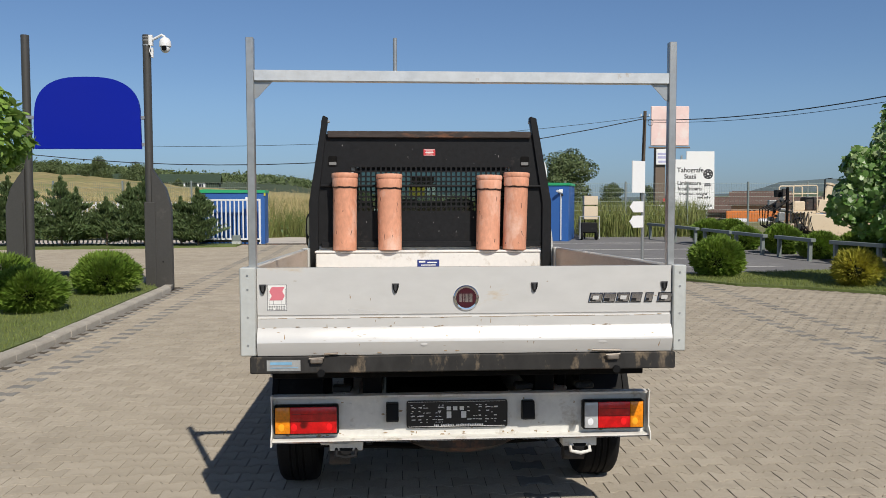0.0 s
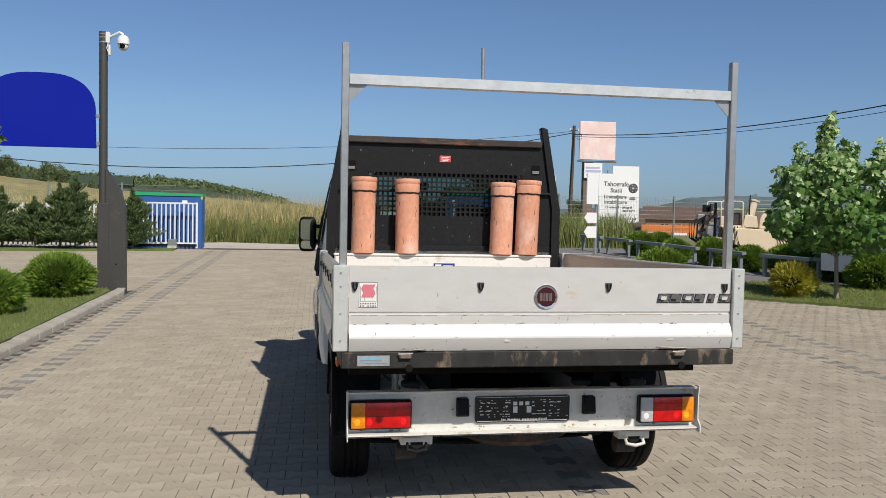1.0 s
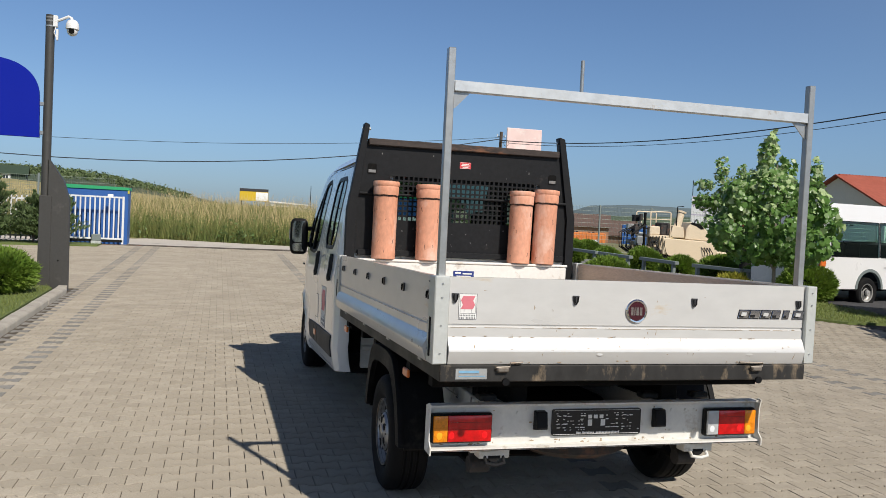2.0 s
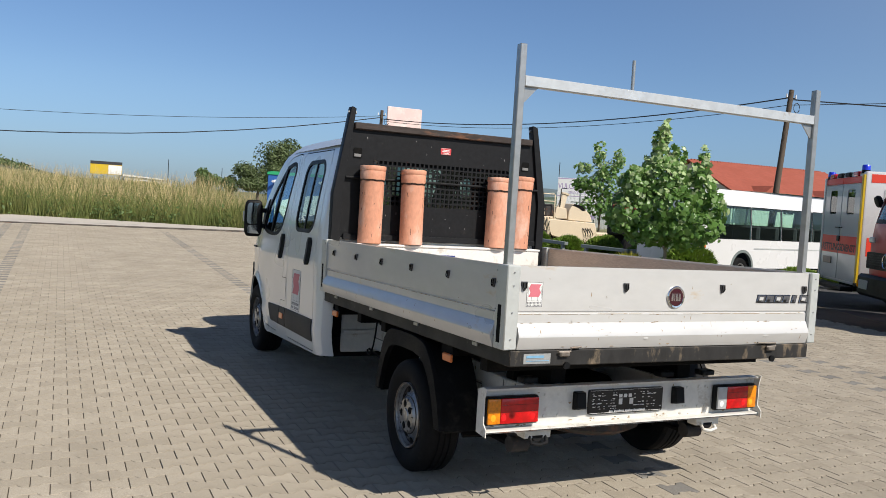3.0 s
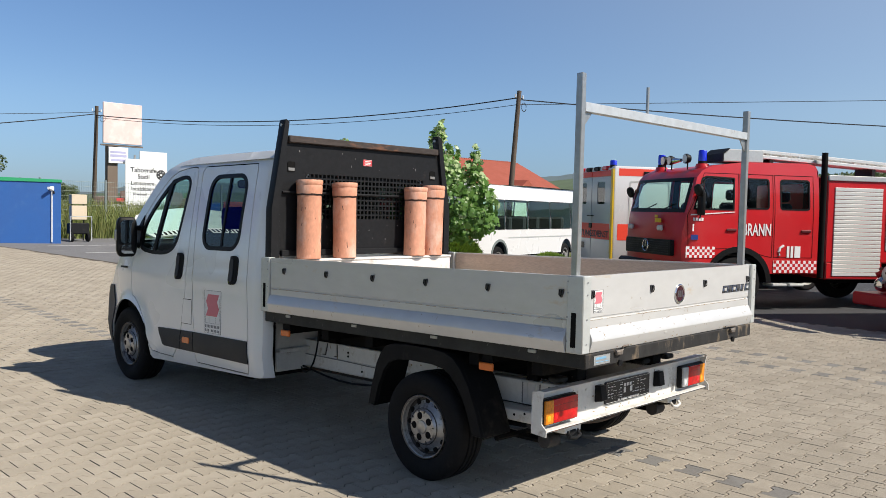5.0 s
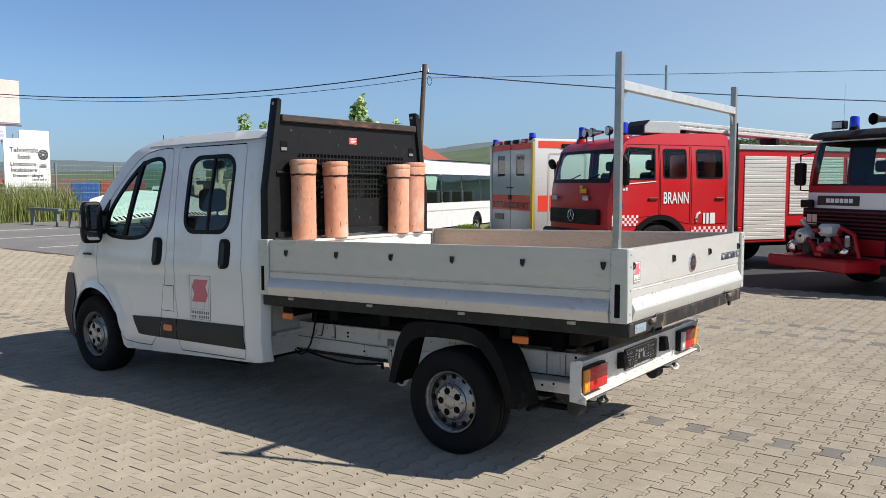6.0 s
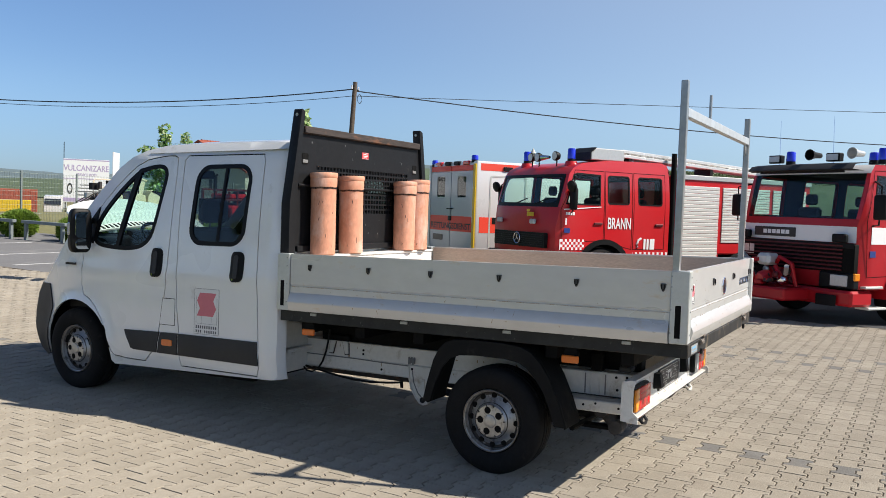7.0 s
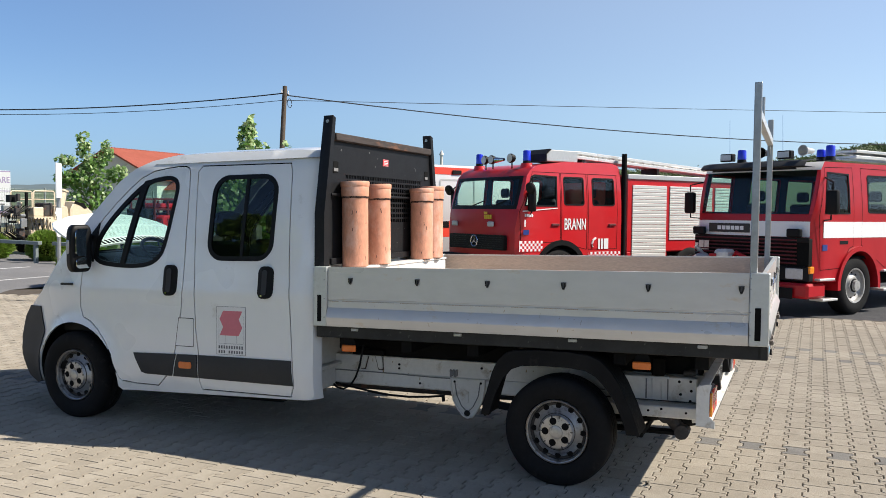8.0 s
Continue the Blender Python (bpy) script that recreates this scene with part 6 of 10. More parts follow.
# the wind-blown maple on the lawn island
maple = thing("maple_tree", "young maple tree on the lawn, pale wind-turned leaves and painted-in lit top", "tree", at=(8.85, 10.75, rise(10.75)))
bm = B(); limbs(bm, (0, 0, -0.05), (-0.1, 0.05, 3.3), 0.055, 26, 1.25, 5, 0.28); part("trunk", bm, mat("pale_maple_bark", (0.30, 0.26, 0.21), 0.85, var=0.2, fine=30, bump=0.4), maple)
pts, aim = [], []
r9 = np.random.RandomState(77)
for cx, cy, cz, rx, rz, n in ((0, 0, 1.9, 0.95, 0.85, 950), (-0.25, 0.15, 2.7, 0.6, 0.6, 560), (-0.30, 0.2, 3.35, 0.20, 0.60, 170), (-0.2, 0.1, 3.72, 0.12, 0.35, 55), (0.62, -0.25, 2.50, 0.46, 0.55, 340), (0.72, -0.3, 3.0, 0.17, 0.48, 100), (-0.8, 0.35, 2.45, 0.45, 0.5, 360), (0.25, -0.5, 1.45, 0.8, 0.5, 480), (0.25, 0.2, 3.0, 0.28, 0.5, 170), (0.95, -0.45, 2.05, 0.42, 0.45, 220), (-1.0, 0.5, 1.8, 0.5, 0.55, 340), (-0.4, 0.3, 1.35, 0.6, 0.4, 260)):
    p, d = shell(n, (rx, rx, rz), int(cz * 100) + n, 7, 0.45)
    pts.append(p + np.array((cx, cy, cz)))
    aim.append(d)
pts, aim = np.concatenate(pts), np.concatenate(aim)
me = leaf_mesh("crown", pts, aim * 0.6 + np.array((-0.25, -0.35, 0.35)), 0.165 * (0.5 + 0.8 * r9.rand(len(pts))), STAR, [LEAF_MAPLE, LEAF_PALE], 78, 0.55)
o = new("crown", me); o.parent = maple
maple.scale = (0.85, 0.85, 0.895)

# a sparse young tree by the machines, and the ball tree beside the lawn
t2 = thing("young_tree", "sparse young broadleaf tree behind the guard rails", "tree", at=(15.98, 23.35, rise(23.35)))
bm = B(); limbs(bm, (0, 0, -0.05), (0.0, 0.0, 3.7), 0.05, 18, 1.2, 8, 0.35); part("trunk", bm, BARK, t2)
pts, aim = [], []
for u, cz, wide, tall, n in ((0.0, 2.35, 0.80, 0.75, 420), (-0.15, 1.55, 0.85, 0.5, 260), (0.7, 1.7, 0.5, 0.5, 170), (-0.2, 3.55, 0.30, 0.55, 130), (0.55, 3.35, 0.28, 0.50, 100), (-0.72, 3.0, 0.42, 0.28, 110), (-0.75, 2.35, 0.5, 0.4, 160), (1.0, 2.6, 0.42, 0.35, 130), (0.1, 2.95, 0.5, 0.4, 170)):
    p, d = shell(n, (wide, wide, tall), 91 + int(100 * cz), 6, 0.25)
    pts.append(p + np.array((0.73 * u, -0.68 * u, cz)))
    aim.append(d)
pts, aim = np.concatenate(pts), np.concatenate(aim)
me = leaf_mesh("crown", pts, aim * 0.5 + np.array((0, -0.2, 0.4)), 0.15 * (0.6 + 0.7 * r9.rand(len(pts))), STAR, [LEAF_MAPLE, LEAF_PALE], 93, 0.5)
o = new("crown", me); o.parent = t2
t3 = thing("ball_tree", "dense round-headed tree with bright green leaves", "tree", at=(-5.85, 6.6, rise(6.6) + 0.08))
bm = B(); limbs(bm, (0, 0, -0.05), (0.0, 0.0, 2.2), 0.05, 14, 0.9, 9, 0.6); part("trunk", bm, BARK, t3)
p, d = shell(2600, (0.99, 0.99, 0.72), 95, 9, 0.72)
me = leaf_mesh("crown", p + np.array((0, 0, 2.42)), d * 0.7 + np.array((0, -0.2, 0.5)), 0.155 * (0.6 + 0.7 * r9.rand(len(p))), OVAL, leaf_mat("catalpa_leaf", (0.21, 0.34, 0.065), (0.30, 0.42, 0.10), 0.45, 0.4), 96, 0.4)
o = new("crown", me); o.parent = t3

# fir hedge along the fence
def fir_mesh(seed, h, wide, n=5200):
    """Needled twigs that climb outwards from the stem in uneven tiers, open near the tip."""
    r = np.random.RandomState(seed)
    tiers = np.sort(r.rand(60)) ** 0.9
    k = r.randint(0, 60, n)
    f = np.clip(tiers[k] + 0.012 * r.randn(n), 0.0, 1.0)
    side = r.rand(60) * math.tau
    a = side[k] + 0.45 * r.randn(n)
    reach = wide * (1 - f) ** 0.65 * (0.65 + 0.5 * np.sin(k * 1.9) ** 2)
    out = r.rand(n) ** 0.6
    rad = reach * out + 0.015
    p = np.stack((rad * np.cos(a), rad * np.sin(a), 0.10 + f * (h - 0.3) + 0.28 * rad * out), 1)
    d = np.stack((np.cos(a), np.sin(a), 0.55 + 1.6 * f), 1)
    tip = np.stack((0.02 * r.randn(160), 0.02 * r.randn(160), h - 0.42 * r.rand(160)), 1)
    up = np.stack((0.5 * r.randn(160), 0.5 * r.randn(160), 1.2 + 0 * r.rand(160)), 1)
    return leaf_mesh("needles", np.concatenate((p, tip)), np.concatenate((d, up)), 0.17 * (0.5 + 0.8 * r.rand(n + 160)), SPRAY, LEAF_FIR, seed, 0.4, True, 0.55)


firs = []
for seed, h, wide in ((41, 1.80, 0.95), (42, 2.15, 1.0), (43, 1.50, 0.95), (44, 1.95, 0.85)):
    t = thing("fir_tree", "small dark green spruce in a hedge row", "tree", "spruce hedge", at=(0, 0, -50))
    bm = B(); rod(bm, (0, 0, -0.05), (0, 0, h * 0.95), 0.035, 0.006, 8); part("trunk", bm, BARK, t)
    o = new("needles", fir_mesh(seed, h, wide)); o.parent = t
    firs.append(t)
spots = [(-6.62 - 0.72 * k + 0.2 * math.sin(k * 2.3), 22.6 + 0.2 * math.sin(k * 1.7)) for k in range(19)]
order = (0, 2, 1, 3, 2, 0, 1, 3, 1, 0, 2, 3, 1, 0, 3, 1, 2, 0, 3)
for k, (x, y) in enumerate(spots):
    m = Matrix.Translation((x, y, rise(y) + 0.03)) @ Euler((0, 0, k * 1.9)).to_matrix().to_4x4()
    if order[k] in order[:k]:
        copy_thing(firs[order[k]], m)
    else:
        firs[order[k]].matrix_basis = m


def far_tree(x, y, z, radii, seed, n=900, size=0.5, trunk=True, material=LEAF_DARK):
    t = thing("far_tree", "dark leafy tree beyond the field", "tree", "far trees", at=(x, y, z))
    bm = B(); limbs(bm, (0, 0, -0.3), (0, 0, radii[2] * 1.4), 0.12, 8, radii[0] * 0.8, seed, 0.35); part("trunk", bm, BARK, t)
    gg = np.random.RandomState(seed + 5)
    lots = [shell(n // 6, np.array(radii) * (0.35 + 0.35 * gg.rand()), seed + q, 5, 0.25) for q in range(9)]
    mids = [np.array(radii) * (gg.rand(3) - 0.5) * np.array((1.25, 1.25, 1.2)) for _ in lots]
    p = np.concatenate([a + m_ for (a, _), m_ in zip(lots, mids)])
    d = np.concatenate([b for _, b in lots])
    n = len(p)
    o = new("crown", leaf_mesh("crown", p + np.array((0, 0, radii[2] * 1.05)), d + np.array((0, 0, 0.3)), size * (0.6 + 0.7 * np.random.RandomState(seed).rand(n)), OVAL, material, seed, 0.4))
    o.parent = t
    return t


p, d, sz = weed_clumps(150, 71)
tagged(new("field_weeds", leaf_mesh("field_weeds", p, d, sz, OVAL, LEAF_WEED, 72, 0.4)), "dark green broad-leaved weeds among the meadow grass", "weeds", kind="stuff")
ft1 = far_tree(12.4, 60.0, 1.2, (2.6, 2.3, 2.4), 51, 7000, 0.20)
far_tree(6.67, 57.9, 1.3, (1.15, 1.0, 1.0), 53, 3600, 0.15, material=LEAF_WEED)
far_tree(10.0, 57.2, 1.3, (1.9, 1.2, 1.25), 55, 4200, 0.17)
far_tree(8.2, 57.6, 1.2, (0.8, 0.7, 0.75), 54, 1800, 0.15)
for k, (x, y, s) in enumerate(((16.5, 62, 0.42), (19.5, 60, 0.36), (-39, 83, 0.5), (-36.4, 84, 0.62), (-34, 83, 0.5), (-31.5, 84, 0.72), (-29, 86, 0.48), (-26.6, 85, 0.68), (-24.4, 88, 0.36), (-42, 82, 0.6), (-45.5, 83, 0.7), (-28, 90, 0.5), (-33, 90, 0.55))):
    o = copy_thing(ft1, Matrix.Translation((x, y, 1.3 if x > 0 else 3.0 - 0.06 * (x + 30))) @ Euler((0, 0, k * 2.1)).to_matrix().to_4x4())
    o.scale = (s, s, s)

# ---- yard furniture, fences, signs, cables ----
POLEGREY = mat("charcoal_pole_paint", (0.055, 0.053, 0.05), 0.5, var=0.12, dirt=((0.09, 0.085, 0.08), 0.2, 4))
SIGNBLUE = mat("sign_blue", (0.002, 0.012, 0.30), 0.5, var=0.04, big=0.5, spec=0.2)
CAMWHITE = mat("camera_white_plastic", (0.75, 0.75, 0.75), 0.35, var=0.03)
BLUECONT = mat("container_blue_paint", (0.026, 0.11, 0.36), 0.5, var=0.10, dirt=((0.04, 0.13, 0.36), 0.3, 3))
GREENROOF = mat("green_roof_edge", (0.025, 0.34, 0.14), 0.5, var=0.08)
FENCEWHITE = mat("fence_white_paint", (0.72, 0.73, 0.74), 0.45, var=0.05)
MESHGREEN = mat("fence_wire_grey_green", (0.20, 0.24, 0.21), 0.5, metal=0.3, var=0.1)
RAILGREY = mat("rail_grey_paint", (0.21, 0.245, 0.24), 0.5, metal=0.2, var=0.1)
WOOD = mat("weathered_pole_wood", (0.10, 0.075, 0.055), 0.9, var=0.25, fine=30, bump=0.5, stretch=(4, 4, 0.4))
CABLE = mat("cable_black", (0.015, 0.017, 0.02), 0.6, var=0.1)
PINK = mat("faded_pink_billboard", (0.80, 0.60, 0.57), 0.7, var=0.10, fine=1.5, big=0.8, dirt=((0.80, 0.70, 0.67), 0.4, 1.4))
BOARDWHITE = mat("sign_white", (0.78, 0.79, 0.80), 0.5, var=0.03)
INK = mat("sign_black_ink", (0.03, 0.03, 0.035), 0.6, var=0.05)
CREAM = mat("cream_enamel", (0.66, 0.55, 0.40), 0.5, var=0.10, dirt=((0.36, 0.27, 0.17), 0.25, 2.5))
BROWN = mat("brown_column", (0.17, 0.13, 0.10), 0.7, var=0.1)


def sign_pole(x, y, s):
    g = rise(y) + 0.0
    t = thing("sign_pole", "charcoal steel pole with a broad base fin", "pole", "sign poles")
    bm = B(); rod(bm, (x, y, g), (x, y, 4.70), 0.072, seg=20); part("shaft", bm, POLEGREY, t)
    bm = B(); prism(bm, [(x + s * 0.05, g), (x + s * 0.40, g), (x + s * 0.39, 1.62), (x + s * 0.30, 1.95), (x + s * 0.16, 2.16), (x + s * 0.05, 2.32)], "y", y - 0.09, y + 0.05, bevel=0.01); part("fin", bm, POLEGREY, t)
    bm = B(); box(bm, x - 0.075, x + s * 0.10 + 0.02, y - 0.11, y + 0.09, g, 1.7, 0.01); part("base_cover", bm, POLEGREY, t)
    bm = B(); rod(bm, (x + s * 0.24, y - 0.10, 0.62), (x + s * 0.24, y - 0.088, 0.62), 0.012, seg=10); part("lock", bm, VOID, t)
    return t


sign_pole(-4.84, 11.55, 1)
sign_pole(-7.02, 11.65, -1)
pl = thing("entrance_sign", "plain royal blue arched sign panel between two poles", "sign")
arch = [(-6.83, 2.655), (-4.945, 2.655), (-4.955, 3.10)] + [(-5.885 + 0.93 * math.copysign(abs(math.cos(radians(a))) ** 0.72, math.cos(radians(a))), 3.24 + 0.70 * math.sin(radians(a)) ** 0.82) for a in range(6, 175, 7)] + [(-6.83, 3.10)]
bm = B(); prism(bm, arch, "y", 11.46, 11.52, bevel=0.004); part("panel", bm, SIGNBLUE, pl)
for z in (2.74, 3.22):
    for x0, x1 in ((-4.96, -4.89), (-6.98, -6.82)):
        bm = B(); box(bm, x0, x1, 11.50, 11.56, z - 0.03, z + 0.03, 0.004); part("clamp", bm, GALV, pl)
cc = thing("security_camera", "white dome security camera on a pole bracket", "camera")
bm = B(); box(bm, -4.79, -4.72, 11.47, 11.56, 4.50, 4.69, 0.008); part("mount", bm, CAMWHITE, cc)
bm = B(); tube(bm, [(-4.74, 11.5, 4.60), (-4.66, 11.48, 4.63), (-4.55, 11.46, 4.685), (-4.50, 11.45, 4.66), (-4.485, 11.45, 4.60)], 0.024, 8); part("arm", bm, CAMWHITE, cc)
bm = B(); lathe(bm, [(0.0, 0.14), (0.03, 0.14), (0.07, 0.12), (0.098, 0.07), (0.105, 0.02), (0.105, -0.02), (0.09, -0.03), (0.0, -0.03)], Matrix.Translation((-4.485, 11.45, 4.50)), 20); part("housing", bm, CAMWHITE, cc)
bm = B(); s_ = bmesh.new(); bmesh.ops.create_uvsphere(s_, u_segments=18, v_segments=10, radius=0.085); merge(bm, s_, Matrix.Translation((-4.485, 11.45, 4.45))); ball = part("ball", bm, CAMWHITE, cc)
bm = B(); rod(bm, (-4.485, 11.38, 4.44), (-4.485, 11.36, 4.435), 0.045, seg=14); part("lens", bm, VOID, ball)

for z in (4.655, 4.60, 4.515):
    bm = B(); rod(bm, (-4.84, 11.55, z - 0.012), (-4.84, 11.55, z + 0.012), 0.0755, seg=20); part("strap", bm, LINER if z > 4.52 else GALV, cc)
bm = B(); box(bm, -4.735, -4.70, 11.44, 11.49, 4.28, 4.46, 0.006); tube(bm, [(-4.74, 11.46, 4.5), (-4.76, 11.44, 4.40), (-4.73, 11.45, 4.32)], 0.008, 6); part("junction", bm, CAMWHITE, cc)

# gate, blue site hut with green roof, picket fence, gate track
def hut(name, x0, x1, y0, y1, z0, z1, label):
    t = thing(name, label, "hut")
    bm = B(); box(bm, x0, x1, y0, y1, z0, z1, 0.012); part("wall", bm, BLUECONT, t)
    bm = B(); prism(bm, [(x0 - 0.03, z1), (x1 + 0.03, z1), (x1 + 0.02, z1 + 0.085), (x0 + 0.15, z1 + 0.115), (x0 - 0.02, z1 + 0.085)], "y", y0 - 0.03, y1 + 0.03); part("roof", bm, GREENROOF, t, "green sheet roof edge")
    return t


h1 = hut("site_hut", -6.87, -4.73, 23.75, 24.5, 0.33, 2.02, "blue steel hut with a green roof behind the gate")
bm = B(); box(bm, -4.75, -4.70, 23.73, 23.79, 1.92, 2.03); part("corner_trim", bm, mat("trim_yellow", (0.6, 0.5, 0.05), 0.5), h1)
gt = thing("sliding_gate", "white steel bar sliding gate in front of the hut", "gate")
for z in (0.50, 1.76):
    bm = B(); box(bm, -6.90, -4.81, 23.30, 23.35, z, z + 0.05, 0.004); part("gate_rail", bm, FENCEWHITE, gt)
for k in range(16):
    x = -6.87 + 0.136 * k
    bm = B(); box(bm, x, x + 0.042, 23.305, 23.345, 0.55, 1.76, 0.004); part("gate_bar", bm, FENCEWHITE, gt)
bm = B(); box(bm, -4.85, -4.79, 23.28, 23.36, 0.37, 1.82, 0.005); part("end_post", bm, FENCEWHITE, gt)
bm = B(); box(bm, -6.90, -4.81, 23.28, 23.36, 0.42, 0.50, 0.004); part("roller_beam", bm, DARKSTEEL, gt)
mt = thing("gate_motor", "small grey gate drive box by the track", "motor")
bm = B(); box(bm, -5.68, -5.40, 23.05, 23.25, 0.34, 0.46, 0.01); part("foot", bm, POSTAL, mt)
bm = B(); box(bm, -5.67, -5.41, 23.07, 23.23, 0.46, 0.66, 0.02); part("cover", bm, RAILGREY, mt)
lamp_ = thing("gate_lamp", "small white lamp on the gate", "lamp"); bm = B(); box(bm, -5.28, -5.12, 23.34, 23.40, 1.80, 1.88, 0.01); rod(bm, (-5.2, 23.36, 1.70), (-5.2, 23.36, 1.82), 0.02); part("housing", bm, CAMWHITE, lamp_)
bm = B(); box(bm, -6.8, 3.4, 23.28, 23.36, rise(23.3) - 0.02, rise(23.3) + 0.012); tagged(link_mesh("gate_track", bm, RUST), "rusty steel gate track set in the paving", "track", kind="structure")
fence = thing("picket_fence", "white steel bar fence behind the spruce hedge", "fence")
for k in range(92):
    x = -7.0 - 0.14 * k
    bm = B(); box(bm, x, x + 0.04, 23.50, 23.53, 0.42, 1.72); part("bar", bm, FENCEWHITE, fence, "", None)
for z in (0.5, 1.60):
    bm = B(); box(bm, -20.0, -6.9, 23.49, 23.54, z, z + 0.05); part("rail", bm, FENCEWHITE, fence)

kiosk = hut("site_hut", 3.42, 5.54, 25.0, 27.0, 0.30, 2.27, "blue steel hut with a green roof and white conduits")
for x, top in ((3.70, 1.96), (5.28, 2.0)):
    bm = B(); rod(bm, (x, 24.98, 0.4), (x, 24.98, top), 0.022, seg=8); part("conduit", bm, CAMWHITE, kiosk)
    bm = B(); box(bm, x - 0.06, x + 0.06, 24.93, 25.0, top, top + 0.14, 0.01); part("junction_box", bm, CAMWHITE, kiosk)
    bm = B(); rod(bm, (x, 24.95, top + 0.04), (x - 0.10, 24.78, top + 0.08), 0.045, seg=10); part("bullet_camera", bm, CAMWHITE, kiosk)
    bm = B(); rod(bm, (x + 0.05, 24.93, top - 0.08), (x + 0.05, 24.96, top - 0.02), 0.03, seg=8); part("floodlight", bm, PLASTIC, kiosk)
bm = B(); tube(bm, [(3.5, 24.98, 0.4), (3.5, 24.98, 0.85), (3.45, 24.98, 0.9)], 0.02, 6); part("conduit", bm, CAMWHITE, kiosk)
kiosk.matrix_basis = Matrix.Translation((3.42, 25.0, 0)) @ Euler((0, 0, radians(-17.5))).to_matrix().to_4x4() @ Matrix.Translation((-3.42, -25.0, 0))
eb = thing("meter_box", "two cream electric meter cabinets on a frame", "electric box")
for z0, z1 in ((1.08, 1.55), (1.60, 1.92)):
    bm = B(); box(bm, 6.25, 6.75, 25.6, 25.85, z0, z1, 0.012); part("cabinet", bm, CREAM, eb)
for x in (6.30, 6.68):
    bm = B(); box(bm, x - 0.02, x + 0.02, 25.70, 25.74, rise(25.7) - 0.02, 1.9, 0.003); part("leg", bm, DARKSTEEL, eb)
gn = thing("generator", "small dark wheeled generator beside the meter boxes", "generator")
bm = B(); box(bm, 6.02, 6.62, 25.05, 25.45, 0.62, 0.98, 0.03); part("engine", bm, DARKSTEEL, gn)
bm = B(); tube(bm, [(5.98, 25.0, 0.42), (5.98, 25.0, 1.2), (6.66, 25.0, 1.2), (6.66, 25.0, 0.42)], 0.02, 6); part("hoop", bm, POSTAL, gn)
for x in (6.06, 6.58):
    bm = B(); lathe(bm, [(0.0, 0.04), (0.13, 0.04), (0.15, 0.0), (0.13, -0.04), (0.0, -0.04)], Matrix.Translation((x, 25.1, rise(25.1) + 0.13)) @ Euler((0, radians(90), 0)).to_matrix().to_4x4(), 18); part("wheel", bm, RUBBER, gn)

# welded wire fence
panel_w = 2.5
pn = thing("wire_fence_panel", "welded wire mesh fence panel with a grey post", "fence", "wire fence", at=(0, 0, -40))
bm = B(); box(bm, -0.03, 0.03, -0.03, 0.03, -0.3, 2.05, 0.004); part("post", bm, RAILGREY, pn)
bm = B()
for k in range(1, 36):
    rod(bm, (panel_w * k / 36, 0, 0.08), (panel_w * k / 36, 0, 2.0), 0.0035, seg=3, caps=False)
for k in range(12):
    z = 0.1 + 0.17 * k
    rod(bm, (0, 0, z), (panel_w, 0, z), 0.0045, seg=3, caps=False)
part("mesh", bm, MESHGREEN, pn, "", None)
run = [(5.95, 27.6), (8.4, 28.0), (10.9, 28.2), (13.4, 28.4), (15.9, 28.6), (18.4, 28.4), (20.9, 28.0), (23.4, 27.4), (25.8, 26.6), (28.2, 25.7)]
for k, (a, b) in enumerate(zip(run, run[1:])):
    m = Matrix.Translation((a[0], a[1], rise(a[1]))) @ Euler((0, 0, math.atan2(b[1] - a[1], b[0] - a[0]))).to_matrix().to_4x4()
    if k == 0:
        pn.matrix_basis = m
    else:
        copy_thing(pn, m)
for k in range(8):
    copy_thing(pn, Matrix.Translation((-8.0 - 2.5 * k, 27.5, lie(-8.0 - 2.5 * k, 27.5))))

# guard rails along the car park
def guard_rail(a, b):
    t = thing("guard_rail", "grey steel guard rail with two square posts", "guard rail", "guard rails")
    za, zb = rise(a[1]), rise(b[1])
    for p, z in ((a, za), (b, zb)):
        bm = B(); box(bm, p[0] - 0.045, p[0] + 0.045, p[1] - 0.045, p[1] + 0.045, z - 0.03, z + 0.49, 0.006); part("post", bm, RAILGREY, t)
    d = Vector((b[0] - a[0], b[1] - a[1], zb - za))
    n_ = d.normalized() * 0.14
    m = Matrix.Translation(((a[0] + b[0]) / 2, (a[1] + b[1]) / 2, (za + zb) / 2 + 0.52)) @ d.to_track_quat("X", "Z").to_matrix().to_4x4()
    bm = B(); box(bm, -d.length / 2 - 0.14, d.length / 2 + 0.14, -0.07, 0.07, -0.045, 0.045, 0.008, m=m); part("beam", bm, RAILGREY, t)


guard_rail((8.62, 25.5), (8.82, 24.3))
guard_rail((8.92, 23.7), (9.08, 22.2))
guard_rail((9.16, 21.6), (9.36, 20.2))
guard_rail((9.42, 19.8), (9.58, 18.4))
guard_rail((9.79, 17.84), (9.97, 16.53))
guard_rail((10.16, 15.65), (10.62, 14.6))
guard_rail((10.9, 14.5), (11.9, 13.9))

